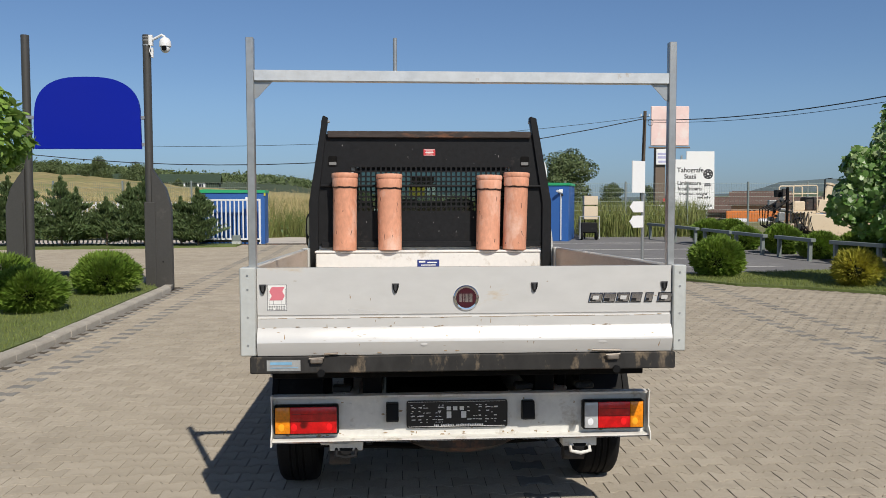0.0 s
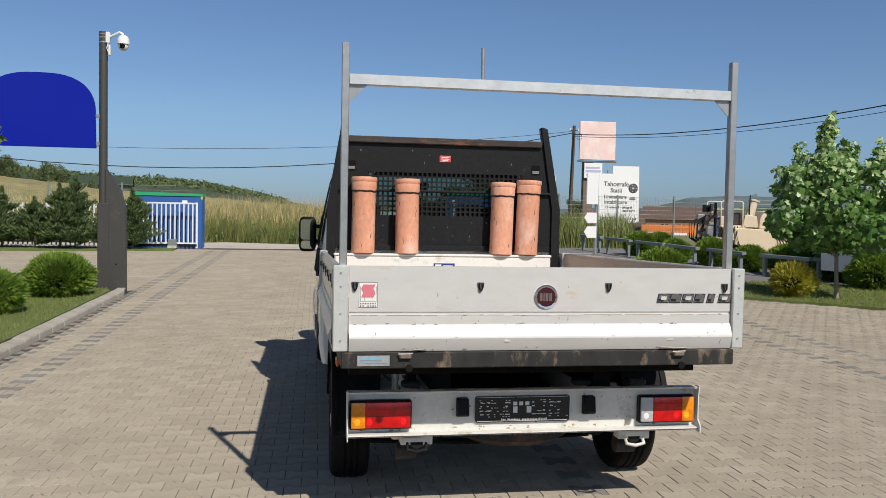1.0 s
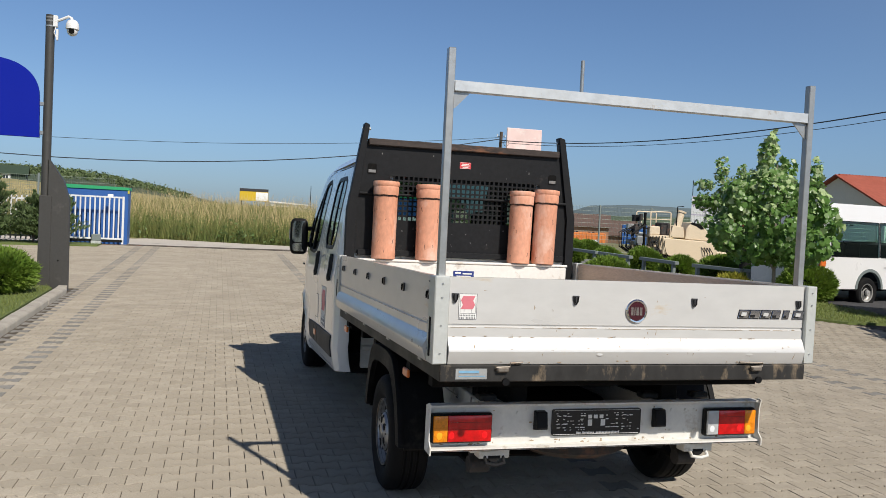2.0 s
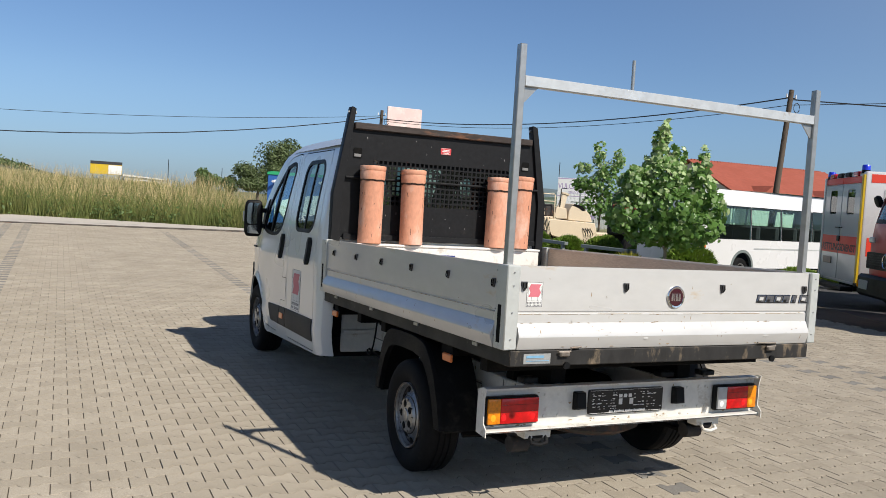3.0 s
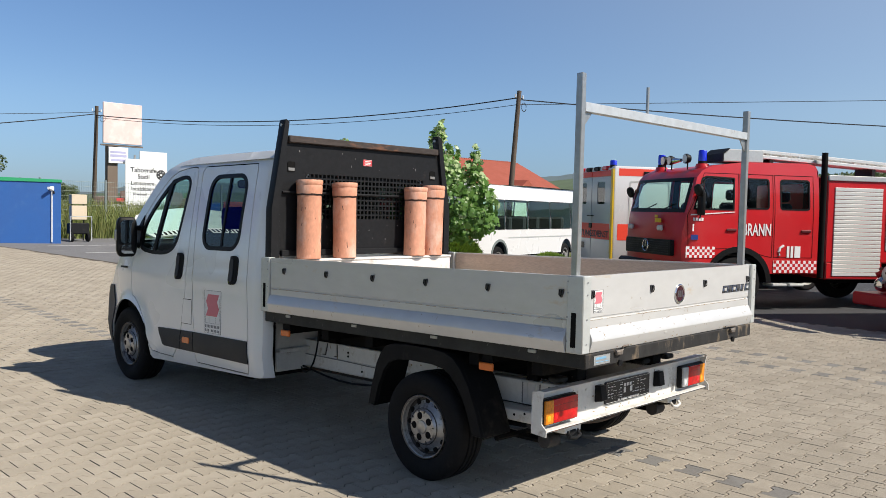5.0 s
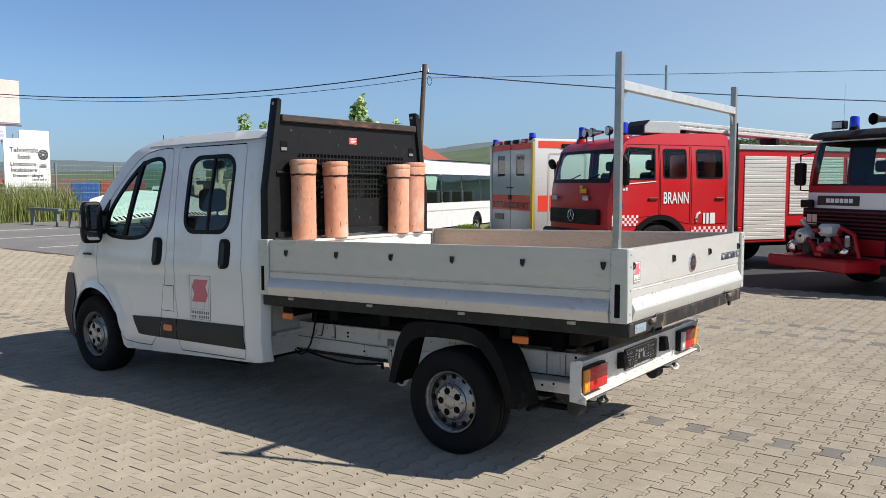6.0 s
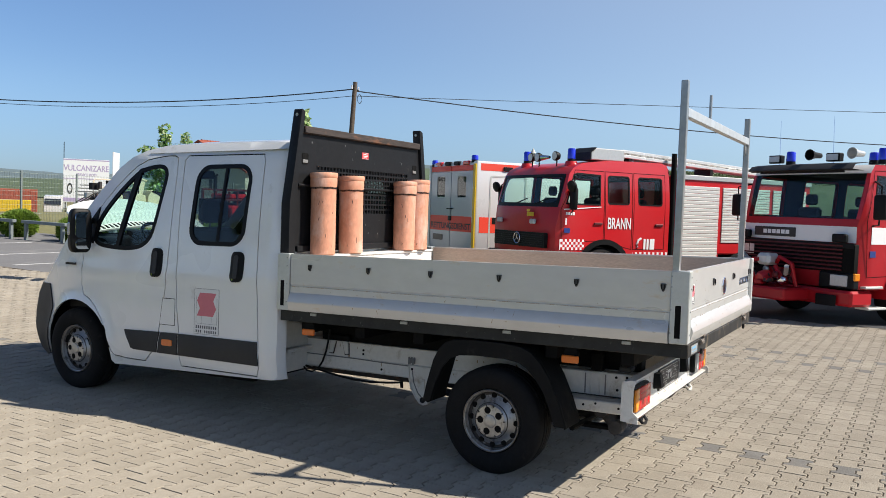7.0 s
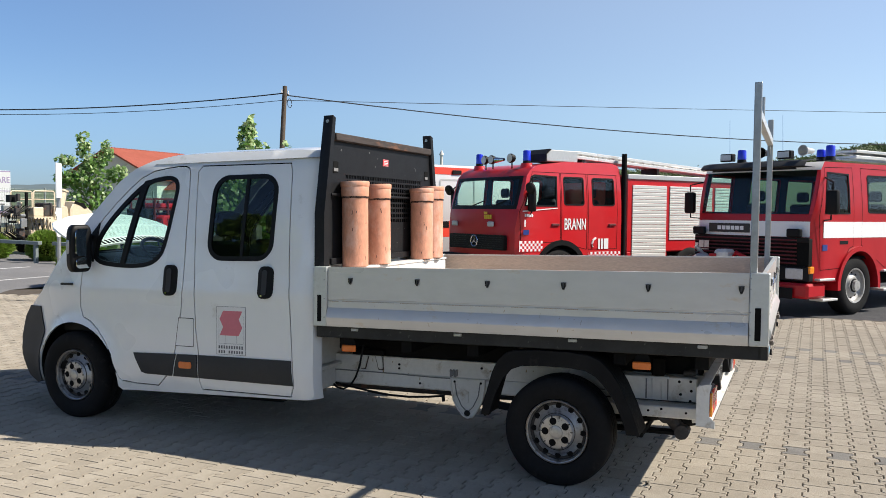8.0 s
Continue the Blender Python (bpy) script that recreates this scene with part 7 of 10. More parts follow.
# direction sign post
dp = thing("direction_sign", "galvanised post with white direction plates", "sign post")
bm = B(); rod(bm, (4.20, 11.42, rise(11.4) - 0.03), (4.20, 11.42, 2.32), 0.032, seg=12); part("post", bm, GALV, dp)
for pts in ([(3.94, 1.86), (4.185, 1.86), (4.185, 2.44), (3.94, 2.44)], [(3.90, 1.60), (3.97, 1.50), (4.16, 1.50), (4.16, 1.70), (3.97, 1.70)], [(3.90, 1.33), (3.97, 1.22), (4.16, 1.22), (4.16, 1.44), (3.97, 1.44)]):
    bm = B(); prism(bm, pts, "y", 11.36, 11.375, m=Matrix.Translation((4.2, 11.42, 0)) @ Euler((0, 0, radians(36))).to_matrix().to_4x4() @ Matrix.Diagonal((1.5, 1, 1, 1)) @ Matrix.Translation((-4.2, -11.42, 0))); part("plate", bm, BOARDWHITE, dp)

# billboard, large sign, wooden poles and cables
bb = thing("billboard", "faded pink billboard on a brown column", "billboard")
bm = B(); box(bm, 12.07, 13.97, 36.9, 37.0, 4.48, 6.42, 0.02); part("panel", bm, PINK, bb)
bm = B(); box(bm, 12.0, 14.07, 36.98, 37.06, 4.36, 4.44, 0.01); part("frame_rail", bm, BROWN, bb)
bm = B(); box(bm, 12.35, 12.85, 37.05, 37.35, rise(37) - 0.1, 4.4, 0.02); part("column", bm, BROWN, bb)
bm = B(); box(bm, 12.35, 13.3, 36.92, 36.98, 3.55, 4.32, 0.01); pp = part("lower_panel", bm, BOARDWHITE, bb)
bm = B(); bars(bm, [(-0.40, 0.1, 0.75, 0.1), (-0.40, -0.08, 0.8, 0.12), (-0.36, -0.28, 0.7, 0.1)], Matrix.Translation((12.82, 36.918, 3.93)) @ Euler((radians(90), 0, 0)).to_matrix().to_4x4(), 0.004); part("print", bm, mat("print_lilac", (0.45, 0.45, 0.66), 0.6), pp)
for x, z, w, h, mt_ in ((12.51, 1.26, 0.84, 0.32, BOARDWHITE), (12.72, 1.72, 0.5, 0.16, LABELRED), (12.52, 0.63, 0.9, 0.55, BOARDWHITE)):
    bm = B(); box(bm, x, x + w, 36.90, 36.93, z, z + h, 0.005); part("small_plate", bm, mt_, bb)
for x, w in ((12.55, 0.30), (12.98, 0.40)):
    bm = B(); box(bm, x, x + w, 36.885, 36.897, 0.72, 1.08); part("blue_mark", bm, SIGNBLUE, bb)
ts = thing("service_sign", "large white sign board with black lettering", "sign")
bm = B(); prism(bm, [(13.12, 1.18), (15.26, 1.36), (15.22, 4.20), (13.82, 4.20), (13.82, 3.80), (13.10, 3.80)], "y", 36.78, 36.83); sb = part("board", bm, BOARDWHITE, ts)
for x in (13.6, 14.9):
    bm = B(); box(bm, x - 0.04, x + 0.04, 36.83, 36.9, rise(37) - 0.1, 4.0, 0.004); part("leg", bm, GALV, ts)
UP = Euler((radians(90), 0, 0)).to_matrix().to_4x4()
for text, x, z, size in (("Tahografe", 14.02, 3.27, 0.33), ("Statii", 14.02, 2.95, 0.31), ("Limitatoare", 13.98, 2.63, 0.26), ("Incalzitoare", 14.00, 2.36, 0.26), ("Descarcari - tahograf", 14.18, 2.10, 0.165), ("card sofer", 14.72, 1.93, 0.165)):
    words(text, size, INK, Matrix.Translation((x, 36.778, z)) @ UP, sb, bold=0.006)
bm = B(); lathe(bm, [(0.0, 0.004), (0.24, 0.004), (0.25, 0.0)], Matrix.Translation((14.92, 36.779, 3.08)) @ UP, 24); part("dial", bm, INK, sb)
bm = B(); bars(bm, [(0.16 * math.cos(a * 0.9) - 0.03, 0.16 * math.sin(a * 0.9) - 0.02, 0.06, 0.03) for a in range(7)] + [(-0.05, -0.04, 0.1, 0.08)], Matrix.Translation((14.92, 36.774, 3.08)) @ UP, 0.003); part("dial_marks", bm, BOARDWHITE, sb)
bm = B(); bars(bm, [(-0.18, -0.04, 0.34, 0.09), (-0.12, 0.06, 0.26, 0.06)], Matrix.Translation((14.9, 36.779, 2.52)) @ UP, 0.003); part("small_mark", bm, INKGREY, sb)
bm = B(); bars(bm, [(0.0 + 0.135 * k, 0, 0.09, 0.11) for k in range(14) if k != 6], Matrix.Translation((13.28, 36.779, 1.47)) @ UP, 0.003); part("unread_digits", bm, INKGREY, sb)


def wood_pole(x, y, top, lx, ly, label):
    t = thing("wooden_pole", label, "utility pole", "utility poles")
    bm = B(); rod(bm, (x - lx, y - ly, rise(y) - 0.3), (x, y, top), 0.11, 0.08, 12); part("mast", bm, WOOD, t)
    bm = B(); rod(bm, (x - 0.22, y, top - 0.25), (x + 0.22, y, top - 0.25), 0.018, seg=6); part("crossarm", bm, DARKSTEEL, t)
    for s in (-0.2, 0.2):
        bm = B(); rod(bm, (x + s, y, top - 0.25), (x + s, y, top - 0.13), 0.03, 0.02, 8); part("insulator", bm, CAMWHITE, t)
    bm = B(); tube(bm, [(x + 0.28 + 0.13 * math.cos(a * 0.5), y, top - 0.55 + 0.16 * math.sin(a * 0.5)) for a in range(13)], 0.012, 5); part("cable_loop", bm, CABLE, t)
    return t


wood_pole(11.76, 36.9, 6.17, 0.15, 0.0, "weathered wooden utility pole with a cable loop")
wood_pole(18.49, 16.8, 6.0, 0.9, 0.3, "leaning weathered wooden utility pole")


def cable(a, b, sag, r=0.022):
    bm = B()
    a, b = Vector(a), Vector(b)
    tube(bm, [a.lerp(b, k / 24) - Vector((0, 0, sag * 4 * (k / 24) * (1 - k / 24))) for k in range(25)], r, 5)
    solo("overhead_cable", bm, CABLE, "black overhead cable strung between wooden poles", "cable", "overhead cables")


cable((11.7, 36.9, 5.74), (18.45, 16.8, 5.76), 0.55, 0.021)
cable((11.7, 36.9, 5.64), (18.45, 16.8, 5.52), 0.55, 0.011)
cable((11.7, 36.9, 5.80), (-45, 43, 10.5), 4.2, 0.022)
cable((11.7, 36.9, 5.88), (-45, 43, 8.0), 2.25, 0.011)
cable((18.5, 16.8, 5.70), (62, -22, 7.35), 1.3, 0.021)
cable((18.5, 16.8, 5.52), (62, -22, 8.15), 0.05, 0.011)

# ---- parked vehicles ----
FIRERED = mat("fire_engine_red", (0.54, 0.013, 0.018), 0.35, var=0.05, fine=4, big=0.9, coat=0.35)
# deeper red that puts the shade of cab fronts and bumper into the paint
DEEPRED = mat("fire_engine_red_with_shade", (0.40, 0.009, 0.015), 0.40, var=0.08, fine=4, big=0.9, coat=0.12, spec=0.3)
MAROON = mat("dull_maroon_paint", (0.10, 0.006, 0.009), 0.5, var=0.15)
SHUTTER = mat("roller_shutter_white", (0.66, 0.66, 0.64), 0.4, metal=0.15, var=0.06)
ALU = mat("ribbed_aluminium", (0.62, 0.62, 0.60), 0.35, metal=0.6, var=0.1)
RIMGREY = mat("dusty_truck_rim", (0.40, 0.395, 0.38), 0.5, metal=0.25, var=0.15, dirt=((0.12, 0.11, 0.10), 0.35, 9))
LADDER = mat("polished_ladder_aluminium", (0.74, 0.74, 0.72), 0.3, metal=0.35, var=0.08)
BLUELAMP = mat("blue_beacon", (0.01, 0.03, 0.62), 0.15, var=0.05, coat=0.8)
LETTER = mat("white_vinyl", (0.80, 0.80, 0.80), 0.4, var=0.02)
VANWHITE = mat("bus_white_paint", (0.74, 0.74, 0.74), 0.3, var=0.03, coat=0.5)
LUMRED = mat("luminous_red_foil", (0.80, 0.06, 0.03), 0.5, var=0.04)
YELLOW = mat("yellow_reflex_strip", (0.62, 0.42, 0.02), 0.4, var=0.05)
DOORGREY = mat("ambulance_rear_grey", (0.33, 0.37, 0.40), 0.35, var=0.04, coat=0.4)
BUSGLASS = glass("bus_green_glass", (0.64, 0.86, 0.79), 0.01, 0.06)


def parked(name, label, category, x, y, heading):
    """An empty in front-centre of a vehicle: its +y is the way it faces, +x its right side."""
    t = thing(name, label, category, at=(x, y, 0))
    t.rotation_euler = (0, 0, heading - math.pi / 2)
    return t


def truck_wheel(x, y, z, r, s, parent, w=0.28, look_="silver truck wheel with ten vents"):
    m = Matrix.Translation((x, y, z)) @ Euler((0, radians(90 * s), 0)).to_matrix().to_4x4()
    k = r / 0.5
    bm = B(); lathe(bm, [(0.30 * k, -0.05), (0.31 * k, 0.0), (0.36 * k, 0.012), (0.44 * k, 0.008), (0.485 * k, -0.02), (0.50 * k, -0.05), (0.50 * k, -w + 0.05), (0.48 * k, -w), (0.31 * k, -w)], m, 40, True); ty = part("wheel", bm, RUBBER, parent, look_, 30)
    bm = B(); lathe(bm, [(0.30 * k, -0.05), (0.305 * k, -0.005), (0.28 * k, -0.01), (0.27 * k, -0.06), (0.22 * k, -0.09), (0.15 * k, -0.05), (0.14 * k, -0.03), (0.10 * k, -0.03), (0.09 * k, 0.03), (0.0, 0.035)], m, 36); rim = part("rim", bm, RIMGREY, ty)
    for q in range(10):
        a = q * math.tau / 10
        bm = B(); lathe(bm, [(0.0, 0.002), (0.026 * k, 0.002), (0.03 * k, -0.01)], m @ Matrix.Translation((0.205 * k * math.cos(a), 0.205 * k * math.sin(a), -0.082)), 10); part("vent_hole", bm, VOID, rim, "", None)
    bm = B(); lathe(bm, [(0.0, 0.004), (0.11 * k, 0.0), (0.12 * k, -0.02)], m @ Matrix.Translation((0, 0, -0.012)), 20); part("hub", bm, DARKSTEEL, rim)


def beacon(x, y, z, parent, h=0.2):
    bm = B(); rod(bm, (x, y, z - 0.04), (x, y, z + 0.03), 0.085, 0.075, 16); fo = part("beacon_base", bm, PLASTIC, parent)
    bm = B(); lathe(bm, [(0.0, h), (0.06, h), (0.075, h - 0.02), (0.08, 0.03), (0.0, 0.03)], Matrix.Translation((x, y, z)), 18); part("beacon", bm, BLUELAMP, fo, "blue beacon lamp")


def checker(x, y0, y1, z0, z1, s, parent):
    """A red and white chequered band on a vehicle's left side."""
    bm = B(); box(bm, x - 0.0015, x, y0, y1, z0, z1); ob = part("checker_band", bm, LETTER, parent, "red and white chequered band")
    bm = B()
    n = int(round((z1 - z0) / s))
    for j in range(n):
        for k in range(int(abs(y1 - y0) / s)):
            if (j + k) % 2 == 0:
                box(bm, x - 0.003, x - 0.001, min(y0, y1) + k * s, min(y0, y1) + (k + 1) * s, z0 + j * s, z0 + (j + 1) * s)
    part("red_check", bm, FIRERED, ob, "", None)


def side_words(text, size, x, y, z, parent, material=None, bold=0.004, squeeze=1.0):
    """Lettering on a left side, read from the left of the vehicle."""
    m = Matrix.Translation((x, y, z)) @ Matrix(((0, 0, -1, 0), (-1, 0, 0, 0), (0, 1, 0, 0), (0, 0, 0, 1)))
    return words(text, size, material or LETTER, m @ Matrix.Diagonal((squeeze, 1, 1, 1)), parent, bold=bold)


def cab_shell(t, W, side, wins, doors, front_glass, paint, frame_x=None):
    """A square truck cab: two sheet sides with window openings, a front swept along the side's outline, and a rear wall."""
    hw = W / 2
    for s in (-1, 1):
        def on(y, z, out=0.0):
            tuck = 0.10 * max(0.0, (z - 1.75) / 1.0) ** 1.4 + 0.10 * max(0.0, 1 + y / 0.22) ** 2 if y > -0.22 else 0.10 * max(0.0, (z - 1.75) / 1.0) ** 1.4
            return (s * (hw - tuck + out), y, z)
        bm = skin(side, wins, 0.14, on, (-s * 0.03, 0, 0)); sd = part("cab_side", bm, paint, t)
        for w in wins:
            bm = skin(shrink(w, -0.012), [shrink(w, 0.014)], 0.2, lambda y, z: on(y, z, 0.006), (-s * 0.02, 0, 0)); sl = part("window_seal", bm, PLASTIC, sd)
            bm = skin(shrink(w, 0.01), [], 0.3, lambda y, z: on(y, z, -0.01)); g = part("window_pane", bm, CABGLASS, sl); g.visible_shadow = False
        bm = skin(shrink(side, 0.04), [shrink(w, -0.03) for w in wins], 0.25, lambda y, z: on(y, z, -0.045)); part("lining", bm, SEATCLOTH, sd)
        for d in doors:
            bm = skin(shrink(d, -0.005), [shrink(d, 0.004)], 0.15, lambda y, z: on(y, z, 0.004)); part("door_gap", bm, VOID, sd)
    return hw


def front_sweep(W, pts, u0=-1.0, u1=1.0, bow=0.10, out=0.0):
    """Sweeps the front edge (y, z) across the width, bowed forward at the middle."""
    bm = B()
    rows = []
    for y, z in pts:
        hw = W / 2 - 0.10 * max(0.0, (z - 1.75) / 1.0) ** 1.4 - 0.10 * max(0.0, 1 + min(0.0, y) / 0.22) ** 2
        rows.append([bm.verts.new((u * hw, y + out + bow * (1 - abs(u) ** 3), z)) for u in [u0 + (u1 - u0) * k / 16 for k in range(17)]])
    for a, b in zip(rows, rows[1:]):
        for k in range(16):
            bm.faces.new((a[k], a[k + 1], b[k + 1], b[k]))
    return bm


def seats(t, W, ys, z0):
    for y in ys:
        for x in (-W * 0.3, W * 0.3):
            bm = B(); box(bm, x - 0.25, x + 0.25, y, y + 0.45, z0, z0 + 0.15, 0.04); st = part("seat", bm, SEATCLOTH, t)
            bm = B(); box(bm, x - 0.24, x + 0.24, y - 0.06, y + 0.08, z0 + 0.1, z0 + 0.72, 0.05); part("backrest", bm, SEATCLOTH, st)
            bm = B(); box(bm, x - 0.13, x + 0.13, y - 0.08, y + 0.02, z0 + 0.76, z0 + 0.96, 0.04); part("headrest", bm, SEATCLOTH, st)


HEAD = 2.58
# red crew-cab fire engine with chequered band
fe = parked("fire_engine", "red crew-cab fire engine with chequered band and roof ladder", "fire truck", 9.56, 5.90, HEAD)
W = 2.4
arch = [(-1.08 + 0.62 * math.cos(radians(a)), 0.52 + 0.60 * math.sin(radians(a))) for a in range(0, 181, 12)]
side = [(-2.72, 0.68), (-1.74, 0.68)] + arch[::-1][2:-2] + [(-0.44, 0.60), (-0.44, 0.70), (-0.03, 0.70), (0.0, 1.0), (0.0, 1.38), (-0.05, 1.70), (-0.24, 2.40), (-0.34, 2.52), (-0.55, 2.62), (-1.2, 2.70), (-2.5, 2.72), (-2.66, 2.68), (-2.72, 2.58)]
wins = [[(-0.17, 1.83), (-0.96, 1.83), (-0.98, 2.40), (-0.42, 2.42), (-0.34, 2.38)], rounded(-1.68, -1.16, 1.86, 2.40, 0.05, 3), rounded(-2.52, -1.92, 1.86, 2.40, 0.05, 3)]
doors = [[(-0.10, 1.0), (-0.50, 1.12), (-1.06, 1.14), (-1.06, 2.48), (-0.38, 2.48), (-0.07, 1.72)], [(-1.09, 1.14), (-1.09, 2.48), (-1.76, 2.48), (-1.76, 0.98), (-1.64, 1.0)], [(-1.80, 0.98), (-1.80, 2.48), (-2.60, 2.48), (-2.60, 0.98)]]
cab_shell(fe, W, side, wins, doors, None, FIRERED)
part("cab_front", front_sweep(W, [(-0.03, 0.70), (0.0, 1.0), (0.0, 1.38), (-0.05, 1.70), (-0.065, 1.76)]), DEEPRED, fe, "red cab front with its shade in the paint", 50)
for a, b in ((-1, -0.94), (0.94, 1)):
    part("pillar", front_sweep(W, [(-0.065, 1.76), (-0.24, 2.40)], a, b), FIRERED, fe, "", 50)
for pts, a, b in (([(-0.067, 1.765), (-0.088, 1.835)], -0.94, 0.94), ([(-0.222, 2.335), (-0.24, 2.395)], -0.94, 0.94), ([(-0.086, 1.83), (-0.223, 2.34)], -0.94, -0.875), ([(-0.086, 1.83), (-0.223, 2.34)], 0.875, 0.94)):
    part("windscreen_edge", front_sweep(W, pts, a, b, out=0.006), PLASTIC, fe, "", 50)
g = part("windscreen", front_sweep(W, [(-0.065, 1.76), (-0.15, 2.06), (-0.24, 2.40)], -0.94, 0.94), CABGLASS, fe, "", 50); g.visible_shadow = False
part("cab_roof", front_sweep(W, [(-0.24, 2.40), (-0.34, 2.52), (-0.55, 2.62), (-1.2, 2.70), (-2.5, 2.72), (-2.66, 2.68), (-2.72, 2.58)], bow=0.03), FIRERED, fe, "", 50)
bm = skin(rounded(-1.14, 1.14, 0.92, 2.62, 0.08, 3), [rounded(-0.75, 0.75, 1.88, 2.36, 0.06, 3)], 0.3, lambda x, z: (x, -2.70, z)); part("cab_back", bm, DARKSTEEL, fe)
bm = B(); box(bm, -1.12, 1.12, -2.68, -0.1, 0.92, 0.98); part("cab_floor", bm, VOID, fe)
bm = B(); box(bm, -1.02, 1.02, -2.66, -0.5, 2.50, 2.52); part("headlining", bm, SEATCLOTH, fe)
bm = B(); box(bm, -1.1, 1.1, -0.5, -0.10, 1.0, 1.80, 0.06); part("dashboard", bm, PLASTIC, fe)
seats(fe, W, (-1.15, -2.3), 1.25)
bm = B(); prism(bm, rounded(-0.92, 0.90, 0.97, 1.26, 0.03, 3), "y", 0.02, 0.125); gr = part("grille", bm, PLASTIC, fe, "black grille with slats")
for k in range(6):
    bm = B(); box(bm, -0.88, 0.86, 0.12, 0.135, 1.00 + 0.041 * k, 1.018 + 0.041 * k, 0.003); part("slat", bm, DARKSTEEL, gr)
bm = B(); tube(bm, [(0.11 * math.cos(a * math.tau / 24), 0.15, 1.13 + 0.11 * math.sin(a * math.tau / 24)) for a in range(24)], 0.011, 6, True); part("round_emblem", bm, CHROME, gr)
for a in (90, 210, 330):
    bm = B(); rod(bm, (0, 0.15, 1.13), (0.105 * math.cos(radians(a)), 0.15, 1.13 + 0.105 * math.sin(radians(a))), 0.009, 0.004, 6); part("spoke", bm, CHROME, gr)
bm = B(); box(bm, -1.2, 1.2, -0.25, 0.16, 0.48, 0.86, 0.05); bpf = part("bumper", bm, PLASTIC, fe, "black steel bumper")
for x in (-0.86, 0.86):
    bm = B(); prism(bm, rounded(x - 0.20, x + 0.20, 0.60, 0.76, 0.03, 3), "y", 0.155, 0.172); part("headlamp", bm, CLEARLENS, bpf)
    xa = x + (0.27 if x > 0 else -0.27)
    bm = B(); box(bm, xa - 0.05, xa + 0.05, 0.10, 0.168, 0.61, 0.75, 0.015); part("indicator", bm, AMBER, bpf)
for x in (-0.5, 0.72):
    bm = B(); box(bm, x - 0.09, x + 0.09, 0.09, 0.15, 1.42, 1.52, 0.02); part("spot_lamp", bm, CLEARLENS, fe)
bm = B(); bars(bm, [(-0.15, 0, 0.05, 0.08), (-0.09, 0, 0.05, 0.08), (-0.03, 0, 0.05, 0.08), (0.03, 0, 0.05, 0.08), (-0.16, 0.09, 0.1, 0.05)], Matrix.Translation((-0.42, 0.10, 1.57)) @ Matrix(((-1, 0, 0, 0), (0, 0, 1, 0), (0, 1, 0, 0), (0, 0, 0, 1))), 0.01); part("name_bars", bm, YELLOW, fe)
for x in (-0.35, 0.35):
    bm = B(); rod(bm, (x, 0.02, 1.80), (x - 0.42, -0.02, 1.92), 0.012, seg=6); part("wiper", bm, PLASTIC, fe)
X = -W / 2 - 0.009
side_words("BRANN", 0.31, X, -1.44, 1.47, fe, bold=0.004, squeeze=0.56)
side_words("1", 0.17, X, -0.16, 1.49, fe, bold=0.006)
bm = B()
for y, w in ((-2.07, 0.05), (-2.15, 0.05), (-2.23, 0.12)):
    box(bm, X - 0.002, X + 0.001, y - w, y, 0.98, 1.19)
tube(bm, [(X, -2.00, 1.20), (X, -1.93, 1.16), (X, -1.905, 1.09), (X, -1.92, 1.02)], 0.022, 6)
part("call_mark", bm, LETTER, fe, "white handset mark with bars")
bm = B(); bars(bm, [(0.15 + 0.055 * k, 0, 0.04, 0.055) for k in range(4)], Matrix.Translation((X, 0, 1.62)) @ Matrix(((0, 0, -1, 0), (-1, 0, 0, 0), (0, 1, 0, 0), (0, 0, 0, 1)))); part("model_bars", bm, LETTER, fe)
bm = B(); box(bm, X - 0.002, X + 0.001, -0.26, -0.12, 1.28, 1.37); part("unit_plate", bm, LABELBLUE, fe)
bm = B(); prism(bm, [(-0.10, 1.735), (-0.98, 1.80), (-0.98, 1.785), (-0.10, 1.712)], "x", X - 0.002, X + 0.001); part("white_stripe", bm, LETTER, fe)
checker(X, -0.60, -0.03, 0.96, 1.16, 0.05, fe)
checker(X, -2.70, -1.80, 0.70, 0.925, 0.056, fe)
for y in (-0.92, -2.45):
    bm = B(); box(bm, X - 0.02, X + 0.01, y - 0.10, y + 0.10, 1.44, 1.49, 0.01); part("door_handle", bm, MAROON, fe)
bm = B()
outer = [(-1.08 + 0.67 * math.cos(radians(a)), 0.52 + 0.65 * math.sin(radians(a))) for a in range(0, 181, 10)]
inner_ = [(-1.08 + 0.57 * math.cos(radians(a)), 0.52 + 0.55 * math.sin(radians(a))) for a in range(180, -1, -10)]
prism(bm, outer + inner_, "x", -W / 2 - 0.03, -W / 2 + 0.3); part("wheel_arch", bm, PLASTIC, fe, "black plastic wheel arch")
truck_wheel(-W / 2 + 0.02, -1.08, 0.50, 0.50, -1, fe)
truck_wheel(W / 2 - 0.02, -1.08, 0.50, 0.50, 1, fe)
truck_wheel(-W / 2 + 0.02, -4.9, 0.50, 0.50, -1, fe)
truck_wheel(W / 2 - 0.02, -4.9, 0.50, 0.50, 1, fe)
bm = B(); box(bm, -0.45, 0.45, -6.8, -0.3, 0.45, 0.85, 0.02); part("chassis", bm, VOID, fe)
for y in (-1.95, -2.3):
    bm = B(); box(bm, -W / 2 - 0.02, -W / 2 + 0.3, y - 0.15, y + 0.15, 0.45, 0.50, 0.01); part("step", bm, POSTAL, fe)
bm = B(); rod(bm, (-W / 2 + 0.05, -2.83, 0.6), (-W / 2 + 0.05, -2.83, 2.93), 0.055, seg=12); part("exhaust_stack_pipe", bm, VOID, fe)
